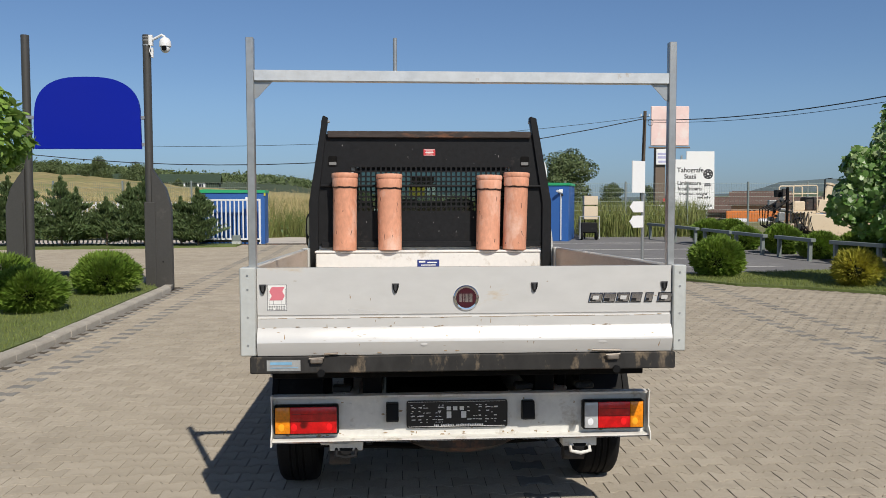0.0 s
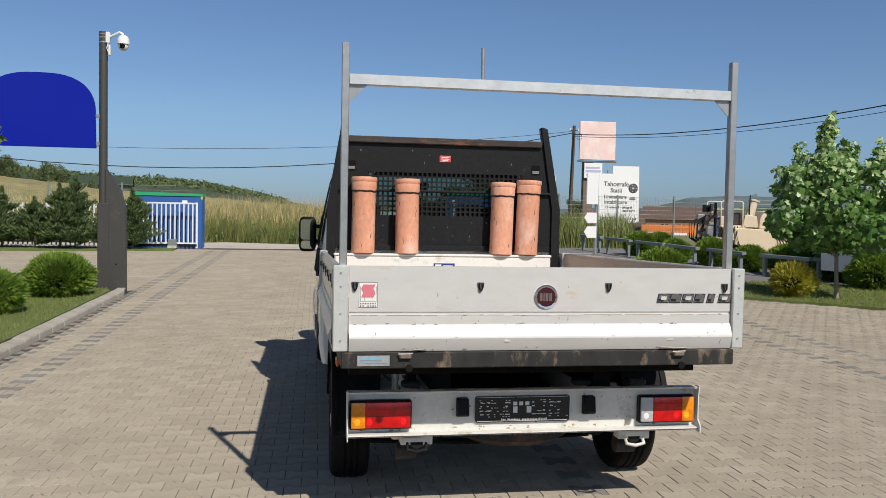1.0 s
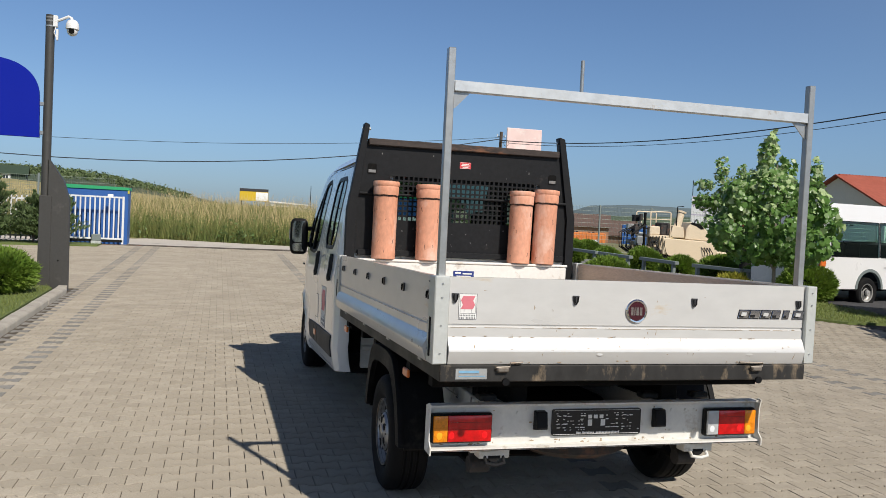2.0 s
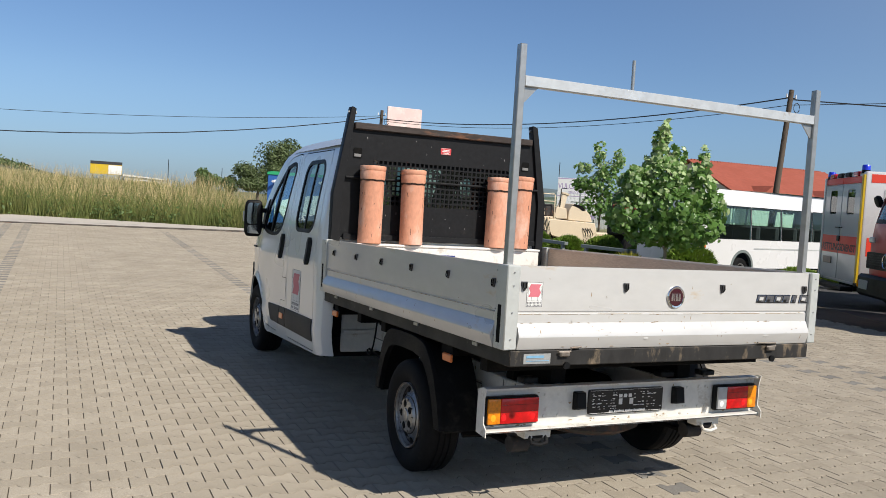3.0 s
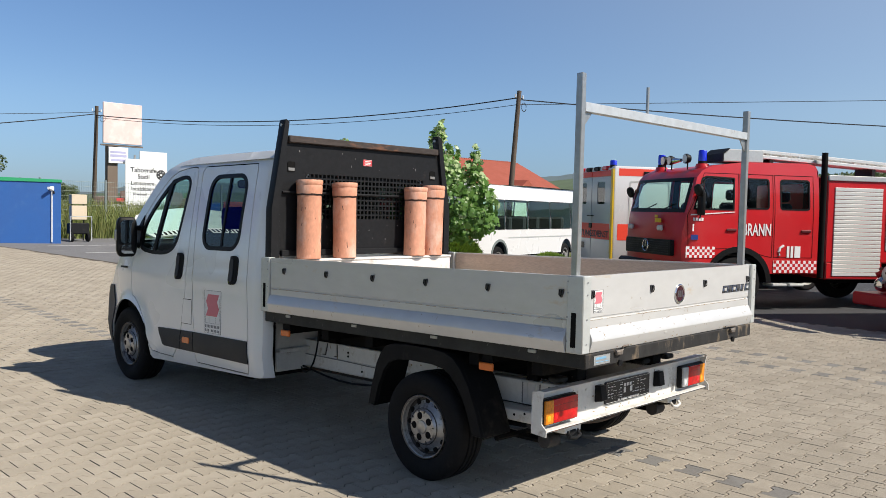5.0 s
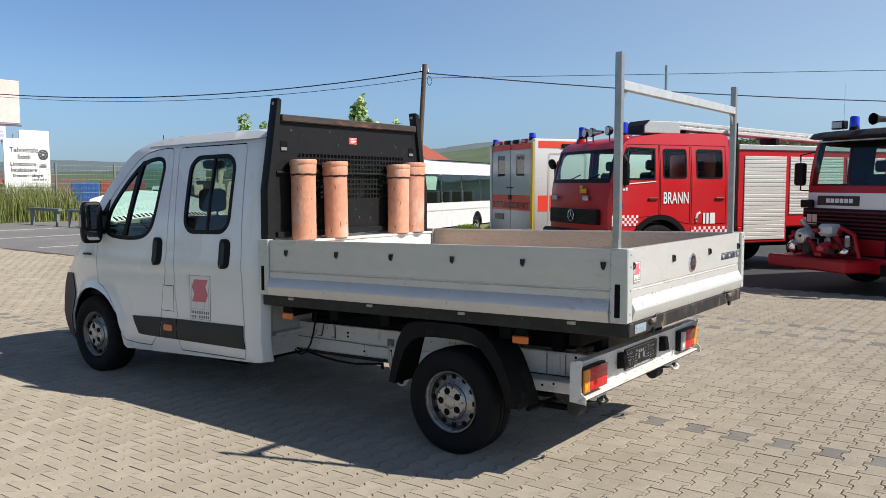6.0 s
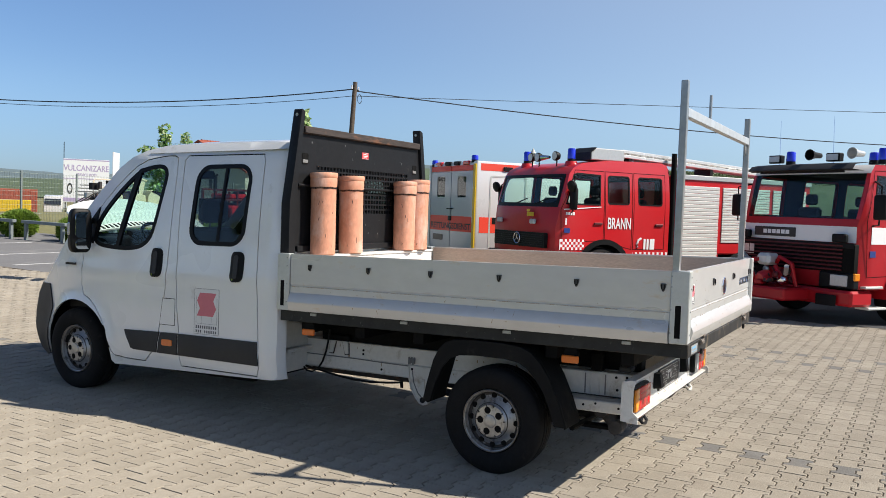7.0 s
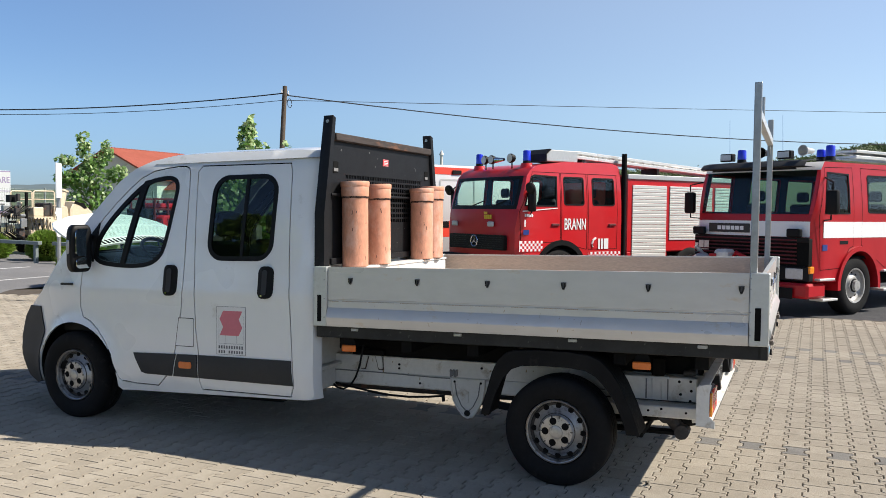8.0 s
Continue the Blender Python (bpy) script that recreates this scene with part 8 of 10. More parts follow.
bm = B(); box(bm, -W / 2 + 0.03, W / 2 - 0.03, -6.9, -2.90, 0.88, 2.50, 0.03); box(bm, -W / 2 + 0.03, W / 2 - 0.03, -4.16, -2.93, 0.58, 0.90, 0.02); bodyf = part("equipment_body", bm, FIRERED, fe, "red equipment body with roller shutters")
for y0, y1, z0 in ((-3.06, -4.10, 0.64), (-4.20, -5.60, 1.13), (-5.70, -6.75, 0.92)):
    for k in range(22):
        z = z0 + (2.30 - z0) * k / 22
        h = (2.30 - z0) / 22
        bm = B(); box(bm, -W / 2 + 0.012, -W / 2 + 0.032, y1, y0, z + 0.004, z + h - 0.003, 0.006); part("slat", bm, SHUTTER, bodyf, "", None)
bm = B(); box(bm, -W / 2 + 0.0, -W / 2 + 0.05, -6.9, -2.9, 2.42, 2.52, 0.01); part("gutter", bm, ALU, bodyf)
for x in (-1.0, -0.87, -0.75, -0.62):
    bm = B(); prism(bm, [(-1.62, 2.885), (-1.62, 2.945), (-6.8, 2.675), (-6.8, 2.62)], "x", x, x + 0.06, bevel=0.008); part("ladder_rail", bm, LADDER, fe)
    bm = B(); prism(bm, [(-1.62, 2.785), (-1.62, 2.85), (-6.8, 2.59), (-6.8, 2.53)], "x", x - 0.03, x + 0.03, bevel=0.008); part("ladder_rail", bm, LADDER, fe)
for k in range(17):
    bm = B(); rod(bm, (-1.0, -1.8 - 0.3 * k, 2.855 - 0.0155 * k), (-0.6, -1.8 - 0.3 * k, 2.855 - 0.0155 * k), 0.02, seg=8); part("rung", bm, ALU, fe, "", None)
for y in (-1.8, -4.0, -6.5):
    bm = B(); box(bm, -1.02, -0.55, y - 0.04, y + 0.04, 2.48 if y < -2.7 else 2.68, 2.79 + 0.05 * (y + 1.8), 0.005); part("ladder_bracket", bm, DARKSTEEL, fe)
bm = B(); prism(bm, [(-0.78, 2.70), (-0.78, 2.84), (-0.90, 2.93), (-1.60, 2.93), (-1.60, 2.70)], "x", -1.08, -0.45, bevel=0.015); cb = part("chequer_box", bm, ALU, fe, "bare chequer-plate roof box")
bm = B(); prism(bm, [(-0.762, 2.70), (-0.762, 2.848), (-0.892, 2.948), (-0.90, 2.932), (-0.782, 2.842), (-0.782, 2.70)], "x", -1.085, -0.445); part("box_front", bm, DARKSTEEL, cb)
for x in (-0.76, 0.80):
    bm = B(); rod(bm, (x, -0.55, 2.50), (x, -0.55, 2.665), 0.16, 0.11, 18); part("lamp_plinth", bm, FIRERED, fe)
    beacon(x, -0.55, 2.685, fe, 0.23)
for x, y in ((-0.46, -0.42), (0.20, -0.45), (0.40, -0.42)):
    bm = B(); lathe(bm, [(0.0, 0.06), (0.09, 0.06), (0.095, 0.03), (0.07, -0.04), (0.0, -0.07)], Matrix.Translation((x, y, 2.77)) @ Euler((radians(-90), 0, 0)).to_matrix().to_4x4(), 18); sp = part("search_lamp", bm, PLASTIC, fe)
    bm = B(); rod(bm, (x, y + 0.062, 2.77), (x, y + 0.066, 2.77), 0.08, seg=18); part("glass", bm, CLEARLENS, sp)
    bm = B(); rod(bm, (x, y, 2.56), (x, y, 2.74), 0.015, seg=6); part("stem", bm, PLASTIC, sp)
bm = B(); rod(bm, (0.10, -0.45, 2.76), (-0.16, -0.45, 2.76), 0.06, 0.03, 12); part("horn", bm, CHROME, fe)
for s in (-1, 1):
    bm = B(); tube(bm, [(s * 1.17, -0.30, 1.66), (s * 1.30, -0.24, 1.7), (s * 1.30, -0.24, 2.2), (s * 1.14, -0.40, 2.36)], 0.015, 6); mm = part("mirror_stay", bm, PLASTIC, fe)
    bm = B(); box(bm, s * 1.30 - 0.10, s * 1.30 + 0.10, -0.29, -0.21, 1.72, 2.14, 0.04, seg=2); part("mirror", bm, PLASTIC, mm, "black mirror head")
    bm = B(); lathe(bm, [(0.0, 0.05), (0.10, 0.04), (0.115, 0.0), (0.10, -0.04), (0.0, -0.06)], Matrix.Translation((s * 1.36, -0.16, 2.16)) @ Euler((radians(70), 0, 0)).to_matrix().to_4x4(), 16); part("round_mirror", bm, PLASTIC, mm)

# second red fire engine with a white band and a front pump
sc = parked("fire_engine", "red fire engine with white band and front pump", "fire truck", 9.60, 0.80, HEAD)
W = 2.45
arch = [(-1.28 + 0.60 * math.cos(radians(a)), 0.52 + 0.62 * math.sin(radians(a))) for a in range(0, 181, 12)]
side = [(-4.0, 0.75), (-2.02, 0.75)] + arch[::-1][1:-1] + [(-0.66, 0.60), (-0.03, 0.60), (0.0, 0.9), (0.0, 1.62), (-0.02, 1.72), (-0.20, 2.46), (-0.32, 2.60), (-4.0, 2.62)]
wins = [[(-0.26, 1.74), (-0.98, 1.74), (-0.98, 2.40), (-0.36, 2.42)], rounded(-2.45, -1.55, 1.76, 2.40, 0.05, 3), rounded(-3.65, -2.75, 1.76, 2.40, 0.05, 3)]
doors = [[(-0.16, 0.80), (-0.75, 0.82), (-0.98, 1.15), (-1.10, 1.18), (-1.10, 2.52), (-0.30, 2.50), (-0.12, 1.70)], [(-1.36, 1.2), (-1.36, 2.52), (-2.6, 2.52), (-2.6, 0.80), (-2.1, 0.80)]]
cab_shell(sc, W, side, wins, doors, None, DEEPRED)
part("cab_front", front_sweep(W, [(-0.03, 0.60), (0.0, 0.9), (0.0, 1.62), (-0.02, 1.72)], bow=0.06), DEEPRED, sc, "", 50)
for a, b in ((-1, -0.95), (0.95, 1)):
    part("pillar", front_sweep(W, [(-0.02, 1.72), (-0.20, 2.46)], a, b, bow=0.06), FIRERED, sc, "", 50)
g = part("windscreen", front_sweep(W, [(-0.02, 1.72), (-0.11, 2.1), (-0.20, 2.46)], -0.95, 0.95, bow=0.06), CABGLASS, sc, "", 50); g.visible_shadow = False
part("cab_roof", front_sweep(W, [(-0.20, 2.46), (-0.32, 2.60), (-1.0, 2.63), (-4.0, 2.64)], bow=0.02), VANWHITE, sc, "white roof", 50)
bm = skin(rounded(-1.15, 1.15, 0.75, 2.55, 0.05, 3), [rounded(-0.50, 0.15, 1.92, 2.38, 0.06, 3)], 0.3, lambda x, z: (x, -3.98, z)); part("cab_back", bm, DARKSTEEL, sc)
bm = B(); box(bm, -1.08, 1.08, -3.95, -0.35, 2.50, 2.52); part("headlining", bm, SEATCLOTH, sc)
bm = B(); box(bm, -1.15, 1.15, -3.96, -0.1, 0.95, 1.0); part("cab_floor", bm, VOID, sc)
bm = B(); box(bm, -1.12, 1.12, -0.45, -0.06, 1.05, 1.74, 0.05); part("dashboard", bm, PLASTIC, sc)
seats(sc, W, (-1.2, -2.6), 1.2)
part("white_band", front_sweep(W, [(0.0, 1.34), (0.0, 1.60)], bow=0.06, out=0.006), LETTER, sc, "broad white band", 50)
for s in (-1, 1):
    bm = B(); box(bm, s * W / 2, s * (W / 2 + 0.004), -4.0, -0.22, 1.33, 1.60); part("white_band", bm, LETTER, sc, "broad white band")
bm = B(); prism(bm, [(-0.85, 2.47), (0.85, 2.47), (0.80, 2.58), (-0.80, 2.58)], "y", 0.0, 0.02); part("visor_edge", bm, DARKSTEEL, sc)
vis = front_sweep(W, [(-0.10, 2.50), (0.10, 2.52), (0.02, 2.60), (-0.25, 2.64)], bow=0.10); part("sun_visor", vis, STRIPGREY, sc, "dark sun visor", 50)
bm = B(); prism(bm, rounded(-1.16, 1.16, 0.86, 1.32, 0.02, 3), "y", -0.02, 0.072); gr = part("grille", bm, VOID, sc, "dark recessed grille")
bm = B(); box(bm, -1.15, 1.15, 0.05, 0.085, 1.25, 1.335, 0.006); part("black_strip", bm, PLASTIC, sc)
for k in range(7):
    bm = B(); box(bm, -0.95, 1.14, 0.07, 0.10, 0.89 + 0.064 * k, 0.918 + 0.064 * k, 0.008); part("slat", bm, MAROON, gr)
bm = B(); prism(bm, rounded(-0.02, 0.84, 1.39, 1.55, 0.01, 2), "y", 0.06, 0.082); nb = part("name_plate", bm, PLATEBLACK, sc, "black name plate with pale bars")
bm = B(); bars(bm, [(-0.36 + 0.095 * k, -0.035, 0.075, 0.07) for k in range(6)], Matrix.Translation((0.46, 0.083, 1.47)) @ Matrix(((1, 0, 0, 0), (0, 0, 1, 0), (0, 1, 0, 0), (0, 0, 0, 1))), 0.003); part("bars", bm, LETTER, nb)
bm = B(); bars(bm, [(0, 0, 0.10, 0.13), (0.12, 0, 0.10, 0.13), (0.24, 0.0, 0.07, 0.08), (0.0, -0.04, 0.3, 0.015)], Matrix.Translation((0.82, 0.10, 1.10)) @ Matrix(((1, 0, 0, 0), (0, 0, 1, 0), (0, 1, 0, 0), (0, 0, 0, 1))), 0.004); part("model_bars", bm, ALU, sc)
for x in (-0.92, 1.02):
    bm = B(); box(bm, x - 0.13, x + 0.13, 0.08, 0.17, 1.34, 1.48, 0.02); part("fog_lamp", bm, PLASTIC, sc)
for x in (-0.86, 0.86):
    bm = B(); box(bm, x - 0.32, x + 0.32, -0.05, 0.10, 0.60, 0.86, 0.02); hl = part("headlamp", bm, PLASTIC, sc, "rectangular headlamp")
    c = -0.06 if x < 0 else 0.06
    bm = B(); box(bm, x + c - 0.16, x + c + 0.16, 0.09, 0.115, 0.64, 0.82, 0.012); part("lens", bm, CLEARLENS, hl)
    sx = -1 if x < 0 else 1
    bm = B(); box(bm, sx * 1.09, sx * 1.20, -0.04, 0.09, 0.74, 0.86, 0.012); part("indicator", bm, AMBER, hl)
bm = B(); box(bm, -1.22, 1.22, -0.35, 0.18, 0.33, 0.58, 0.04); bp = part("bumper", bm, DEEPRED, sc, "red steel bumper")
bm = B(); box(bm, -0.98, -0.60, 0.215, 0.225, 0.32, 0.50, 0.004); part("black_pad", bm, PLASTIC, bp)
bm = B(); box(bm, -0.45, 1.20, 0.16, 0.80, 0.36, 0.56, 0.03); part("pump_deck", bm, DEEPRED, bp)
pump = B(); box(pump, 0.10, 0.38, 0.25, 0.55, 0.90, 1.10, 0.05); part("pump_motor", pump, SHUTTER, sc, "white pump housing")
pr = random.Random(8)
for k in range(26):
    x, y, z = pr.uniform(-0.40, 1.0), pr.uniform(0.25, 0.62), pr.uniform(0.58, 1.0)
    bm = B()
    if k % 3 == 0:
        box(bm, x, x + pr.uniform(0.05, 0.16), y, y + 0.12, z, z + pr.uniform(0.05, 0.16), 0.012)
    elif k % 3 == 1:
        rod(bm, (x, y, z), (x + pr.uniform(-0.15, 0.15), y + 0.1, z + pr.uniform(-0.1, 0.15)), pr.uniform(0.02, 0.05), seg=10)
    else:
        lathe(bm, [(0.0, 0.03), (0.05, 0.03), (0.06, 0.0), (0.05, -0.03), (0.0, -0.03)], Matrix.Translation((x, y + 0.05, z)) @ Euler((radians(90), 0, pr.uniform(-0.5, 0.5))).to_matrix().to_4x4(), 14)
    part("pump_fitting", bm, (RUST, DEEPRED, ALU, MAROON, PLASTIC)[k % 5], sc)
for (x, y, z), r, mt_ in (((0.62, 0.55, 0.88), 0.14, ALU), ((0.18, 0.55, 0.70), 0.11, FIRERED), ((-0.15, 0.45, 0.68), 0.09, CHROME), ((0.85, 0.5, 0.7), 0.12, CHROME), ((0.42, 0.62, 0.70), 0.10, RUST)):
    bm = B(); lathe(bm, [(0.0, 0.14), (r * 0.6, 0.13), (r, 0.08), (r, -0.06), (r * 0.7, -0.12), (0.0, -0.14)], Matrix.Translation((x, y, z)) @ Euler((radians(80), 0.3, 0)).to_matrix().to_4x4(), 18); part("pump_casing", bm, mt_, sc)
for pts in ([(-0.35, 0.4, 0.58), (-0.3, 0.45, 0.95), (0.0, 0.4, 1.05), (0.1, 0.35, 0.95)], [(0.95, 0.4, 0.6), (1.0, 0.5, 0.85), (0.7, 0.45, 1.0)], [(0.3, 0.6, 0.58), (0.3, 0.68, 0.75), (0.5, 0.6, 0.85)], [(-0.1, 0.55, 0.58), (-0.2, 0.6, 0.75), (-0.05, 0.55, 0.9)]):
    bm = B(); tube(bm, pts, 0.035, 8); part("pump_pipe", bm, DEEPRED, sc)
outer = [(-1.28 + 0.66 * math.cos(radians(a)), 0.50 + 0.68 * math.sin(radians(a))) for a in range(-5, 186, 10)]
inner_ = [(-1.28 + 0.58 * math.cos(radians(a)), 0.50 + 0.60 * math.sin(radians(a))) for a in range(185, -6, -10)]
for s in (-1, 1):
    bm = B(); prism(bm, outer + inner_, "x", s * (W / 2 - 0.3), s * (W / 2 + 0.04)); part("wheel_arch", bm, DEEPRED, sc)
    truck_wheel(s * (W / 2 - 0.03), -1.28, 0.50, 0.50, s, sc)
    truck_wheel(s * (W / 2 - 0.03), -5.0, 0.50, 0.50, s, sc)
    for z, y in ((0.62, -0.30), (0.28, -0.40), (0.72, -2.25), (0.38, -2.25)):
        bm = B(); box(bm, s * (W / 2 - 0.2), s * (W / 2 + 0.05), y - 0.22, y + 0.22, z, z + 0.04, 0.008); part("step", bm, POSTAL, sc)
    bm = B(); tube(bm, [(s * 1.2, -0.25, 1.62), (s * 1.42, -0.10, 1.64), (s * 1.44, -0.10, 2.25), (s * 1.18, -0.3, 2.33)], 0.016, 6); mm = part("mirror_stay", bm, PLASTIC, sc)
    bm = B(); box(bm, s * 1.44 - 0.11, s * 1.44 + 0.11, -0.16, -0.05, 1.72, 2.12, 0.04, seg=2); part("mirror", bm, PLASTIC, mm, "black mirror head")
bm = B(); box(bm, -W / 2 - 0.006, -W / 2, -0.95, -0.70, 1.22, 1.28, 0.002); part("door_handle", bm, PLASTIC, sc)
bm = B(); box(bm, -W / 2 - 0.005, -W / 2, -0.34, -0.20, 1.12, 1.22); part("unit_plate", bm, LABELBLUE, sc)
bm = B(); box(bm, -0.45, 0.45, -6.8, -0.3, 0.4, 0.8, 0.02); part("chassis", bm, VOID, sc)
bm = B(); box(bm, -W / 2 + 0.02, W / 2 - 0.02, -8.0, -4.05, 0.75, 1.72, 0.03); part("equipment_body", bm, FIRERED, sc, "red equipment body")
beacon(0.35, -0.16, 2.66, sc); beacon(-0.98, -0.75, 2.68, sc, 0.22); beacon(-0.78, -0.80, 2.68, sc, 0.16)
for x, y in ((0.62, -0.10), (-0.55, -0.10)):
    bm = B(); box(bm, x - 0.13, x + 0.13, y - 0.08, y + 0.04, 2.66, 2.80, 0.015); wl = part("work_lamp", bm, PLASTIC, sc)
    bm = B(); box(bm, x - 0.11, x + 0.11, y + 0.04, y + 0.05, 2.68, 2.78, 0.004); part("glass", bm, CLEARLENS, wl)
for x in (-0.13, -0.93):
    bm = B(); lathe(bm, [(0.0, -0.16), (0.045, -0.15), (0.055, 0.0), (0.095, 0.12), (0.085, 0.12), (0.045, 0.0), (0.0, -0.05)], Matrix.Translation((x, -0.15, 2.78)) @ Euler((radians(-90), 0, 0)).to_matrix().to_4x4(), 18); part("horn_speaker", bm, ALU if x < -0.5 else PLASTIC, sc)
for x in (0.75, -0.35):
    bm = B(); rod(bm, (x, -0.35, 2.62), (x + 0.10, -0.45, 3.45), 0.006, 0.003, 5); part("aerial", bm, CHROME, sc)
for z in (2.72, 2.82):
    bm = B(); box(bm, -0.95, -0.45, -6.0, -1.6, z, z + 0.05, 0.01); part("roof_ladder", bm, ALU, sc)

# ambulance with open-grey rear doors
am = parked("ambulance", "white box ambulance with red bands and grey rear doors", "ambulance", 11.15 + 1.176 * 0.533, 7.85 + 1.176 * 0.846, HEAD)
am.scale = (1.12, 1.0, 0.95)
hw = 1.05
bm = B(); box(bm, -hw, hw, -4.2, 0.0, 0.55, 2.92, 0.04, seg=2); part("box_body", bm, VANWHITE, am)
for s in (-1, 1):
    bm = skin(rounded(min(s * 0.015, s * 0.94), max(s * 0.015, s * 0.94), 0.62, 2.66, 0.03, 2), [rounded(min(s * 0.28, s * 0.66), max(s * 0.28, s * 0.66), 2.02, 2.56, 0.05, 3)], 0.3, lambda x, z: (x, 0.03, z), (0, -0.03, 0)); dr = part("rear_door", bm, DOORGREY, am, "grey ambulance rear door")
    bm = B(); prism(bm, rounded(min(s * 0.29, s * 0.65), max(s * 0.29, s * 0.65), 2.03, 2.55, 0.05, 3), "y", 0.012, 0.02); part("window_pane", bm, DARKGLASS, dr)
    bm = B(); box(bm, s * 0.02, s * 0.935, 0.03, 0.034, 1.18, 1.56); part("red_band", bm, LUMRED, dr)
    bm = B(); box(bm, s * 0.02, s * 0.935, 0.0, 0.034, 2.69, 2.82); part("red_band", bm, LUMRED, dr)
    for z in (0.8, 1.5, 2.3):
        bm = B(); rod(bm, (s * 0.965, 0.03, z - 0.07), (s * 0.965, 0.03, z + 0.07), 0.018, seg=8); part("hinge", bm, POSTAL, dr)
bm = B(); box(bm, -0.07, 0.07, 0.034, 0.06, 1.44, 1.56, 0.01); part("door_latch", bm, PLASTIC, am)
bm = B(); tube(bm, [(-0.14, 0.04, 1.74), (-0.1, 0.08, 1.74), (0.1, 0.08, 1.74), (0.14, 0.04, 1.74)], 0.014, 6); part("grab_handle", bm, PLASTIC, am)
words("RETTUNGSDIENST", 0.215, INK, Matrix.Translation((0.0, 0.0345, 1.30)) @ Matrix(((-1, 0, 0, 0), (0, 0, 1, 0), (0, 1, 0, 0), (0, 0, 0, 1))), am, bold=0.004)
bm = B(); box(bm, 0.32, 0.78, 0.03, 0.045, 0.93, 1.08, 0.01); part("number_plate", bm, PLATEBLACK, am)
for s in (-1, 1):
    bm = B(); box(bm, s * 0.955, s * 1.045, 0.0, 0.045, 0.6, 2.85, 0.008); part("corner_strip", bm, YELLOW if s < 0 else POSTAL, am)
for k in range(4):
    x = -0.62 + 0.41 * k
    bm = B(); box(bm, x - 0.12, x + 0.12, -0.06, 0.05, 2.83, 2.93, 0.02); part("roof_lamp", bm, REDLENS if k in (0, 3) else PLASTIC, am)
beacon(-0.85, -0.06, 2.92, am, 0.14); beacon(0.95, -0.06, 2.86, am, 0.14)
for z0, z1 in ((1.18, 1.56), (2.69, 2.86)):
    bm = B(); box(bm, -hw - 0.004, -hw, -4.1, -0.1, z0, z1); part("red_band", bm, LUMRED, am)
bm = skin(rounded(-1.35, -0.35, 0.72, 2.58, 0.06, 4), [rounded(-1.31, -0.39, 0.76, 2.54, 0.05, 4)], 0.3, lambda y, z: (-hw - 0.006, y, z)); part("side_hatch_seal", bm, POSTAL, am)
bm = B(); box(bm, -hw - 0.012, -hw, -0.62, -0.44, 1.40, 1.56, 0.008); part("hatch_handle", bm, PLASTIC, am)
bm = B(); box(bm, -hw - 0.03, -hw, -0.95, -0.70, 2.70, 2.80, 0.01); part("side_lamp", bm, PLASTIC, am)
bm = B(); box(bm, -hw - 0.02, -hw + 0.1, -0.2, 0.05, 0.55, 0.62, 0.01); box(bm, -0.9, 0.9, 0.0, 0.25, 0.42, 0.52, 0.02); part("step_bumper", bm, PLASTIC, am)
for s in (-1, 1):
    truck_wheel(s * (hw - 0.03), -1.6, 0.36, 0.36, s, am, 0.25)
    truck_wheel(s * (hw - 0.05), -5.0, 0.36, 0.36, s, am, 0.25)
bm = B(); box(bm, -0.4, 0.4, -5.6, -0.2, 0.4, 0.6); part("chassis", bm, VOID, am)
bm = B(); prism(bm, [(-4.2, 0.5), (-5.9, 0.5), (-6.0, 1.0), (-5.4, 1.35), (-4.8, 2.1), (-4.2, 2.15)], "x", -0.98, 0.98, bevel=0.05); part("driver_cab", bm, VANWHITE, am)

# white minibus
BA = math.atan2(0.22, 0.97)
bu = parked("minibus", "white minibus with a dark band of windows", "minibus", 11.55, 13.45, BA + math.pi)
W = 2.15
side = [(-7.2, 0.45), (-6.1, 0.45)] + [(-5.65 + 0.42 * math.cos(radians(a)), 0.45 + 0.42 * math.sin(radians(a))) for a in range(180, -1, -15)] + [(-1.55, 0.45)] + [(-1.10 + 0.44 * math.cos(radians(a)), 0.45 + 0.44 * math.sin(radians(a))) for a in range(180, -1, -15)] + [(0.50, 0.45), (0.55, 0.8), (0.55, 1.25), (0.49, 1.9), (0.40, 2.25), (0.25, 2.42), (-7.1, 2.44), (-7.2, 2.3)]
wins = [rounded(a, b, 1.20, 2.02, 0.03, 2) for a, b in ((-7.05, -5.98), (-5.95, -4.43), (-4.40, -2.88), (-2.85, -1.45))] + [rounded(-1.42, 0.30, 1.20, 2.02, 0.03, 2)]


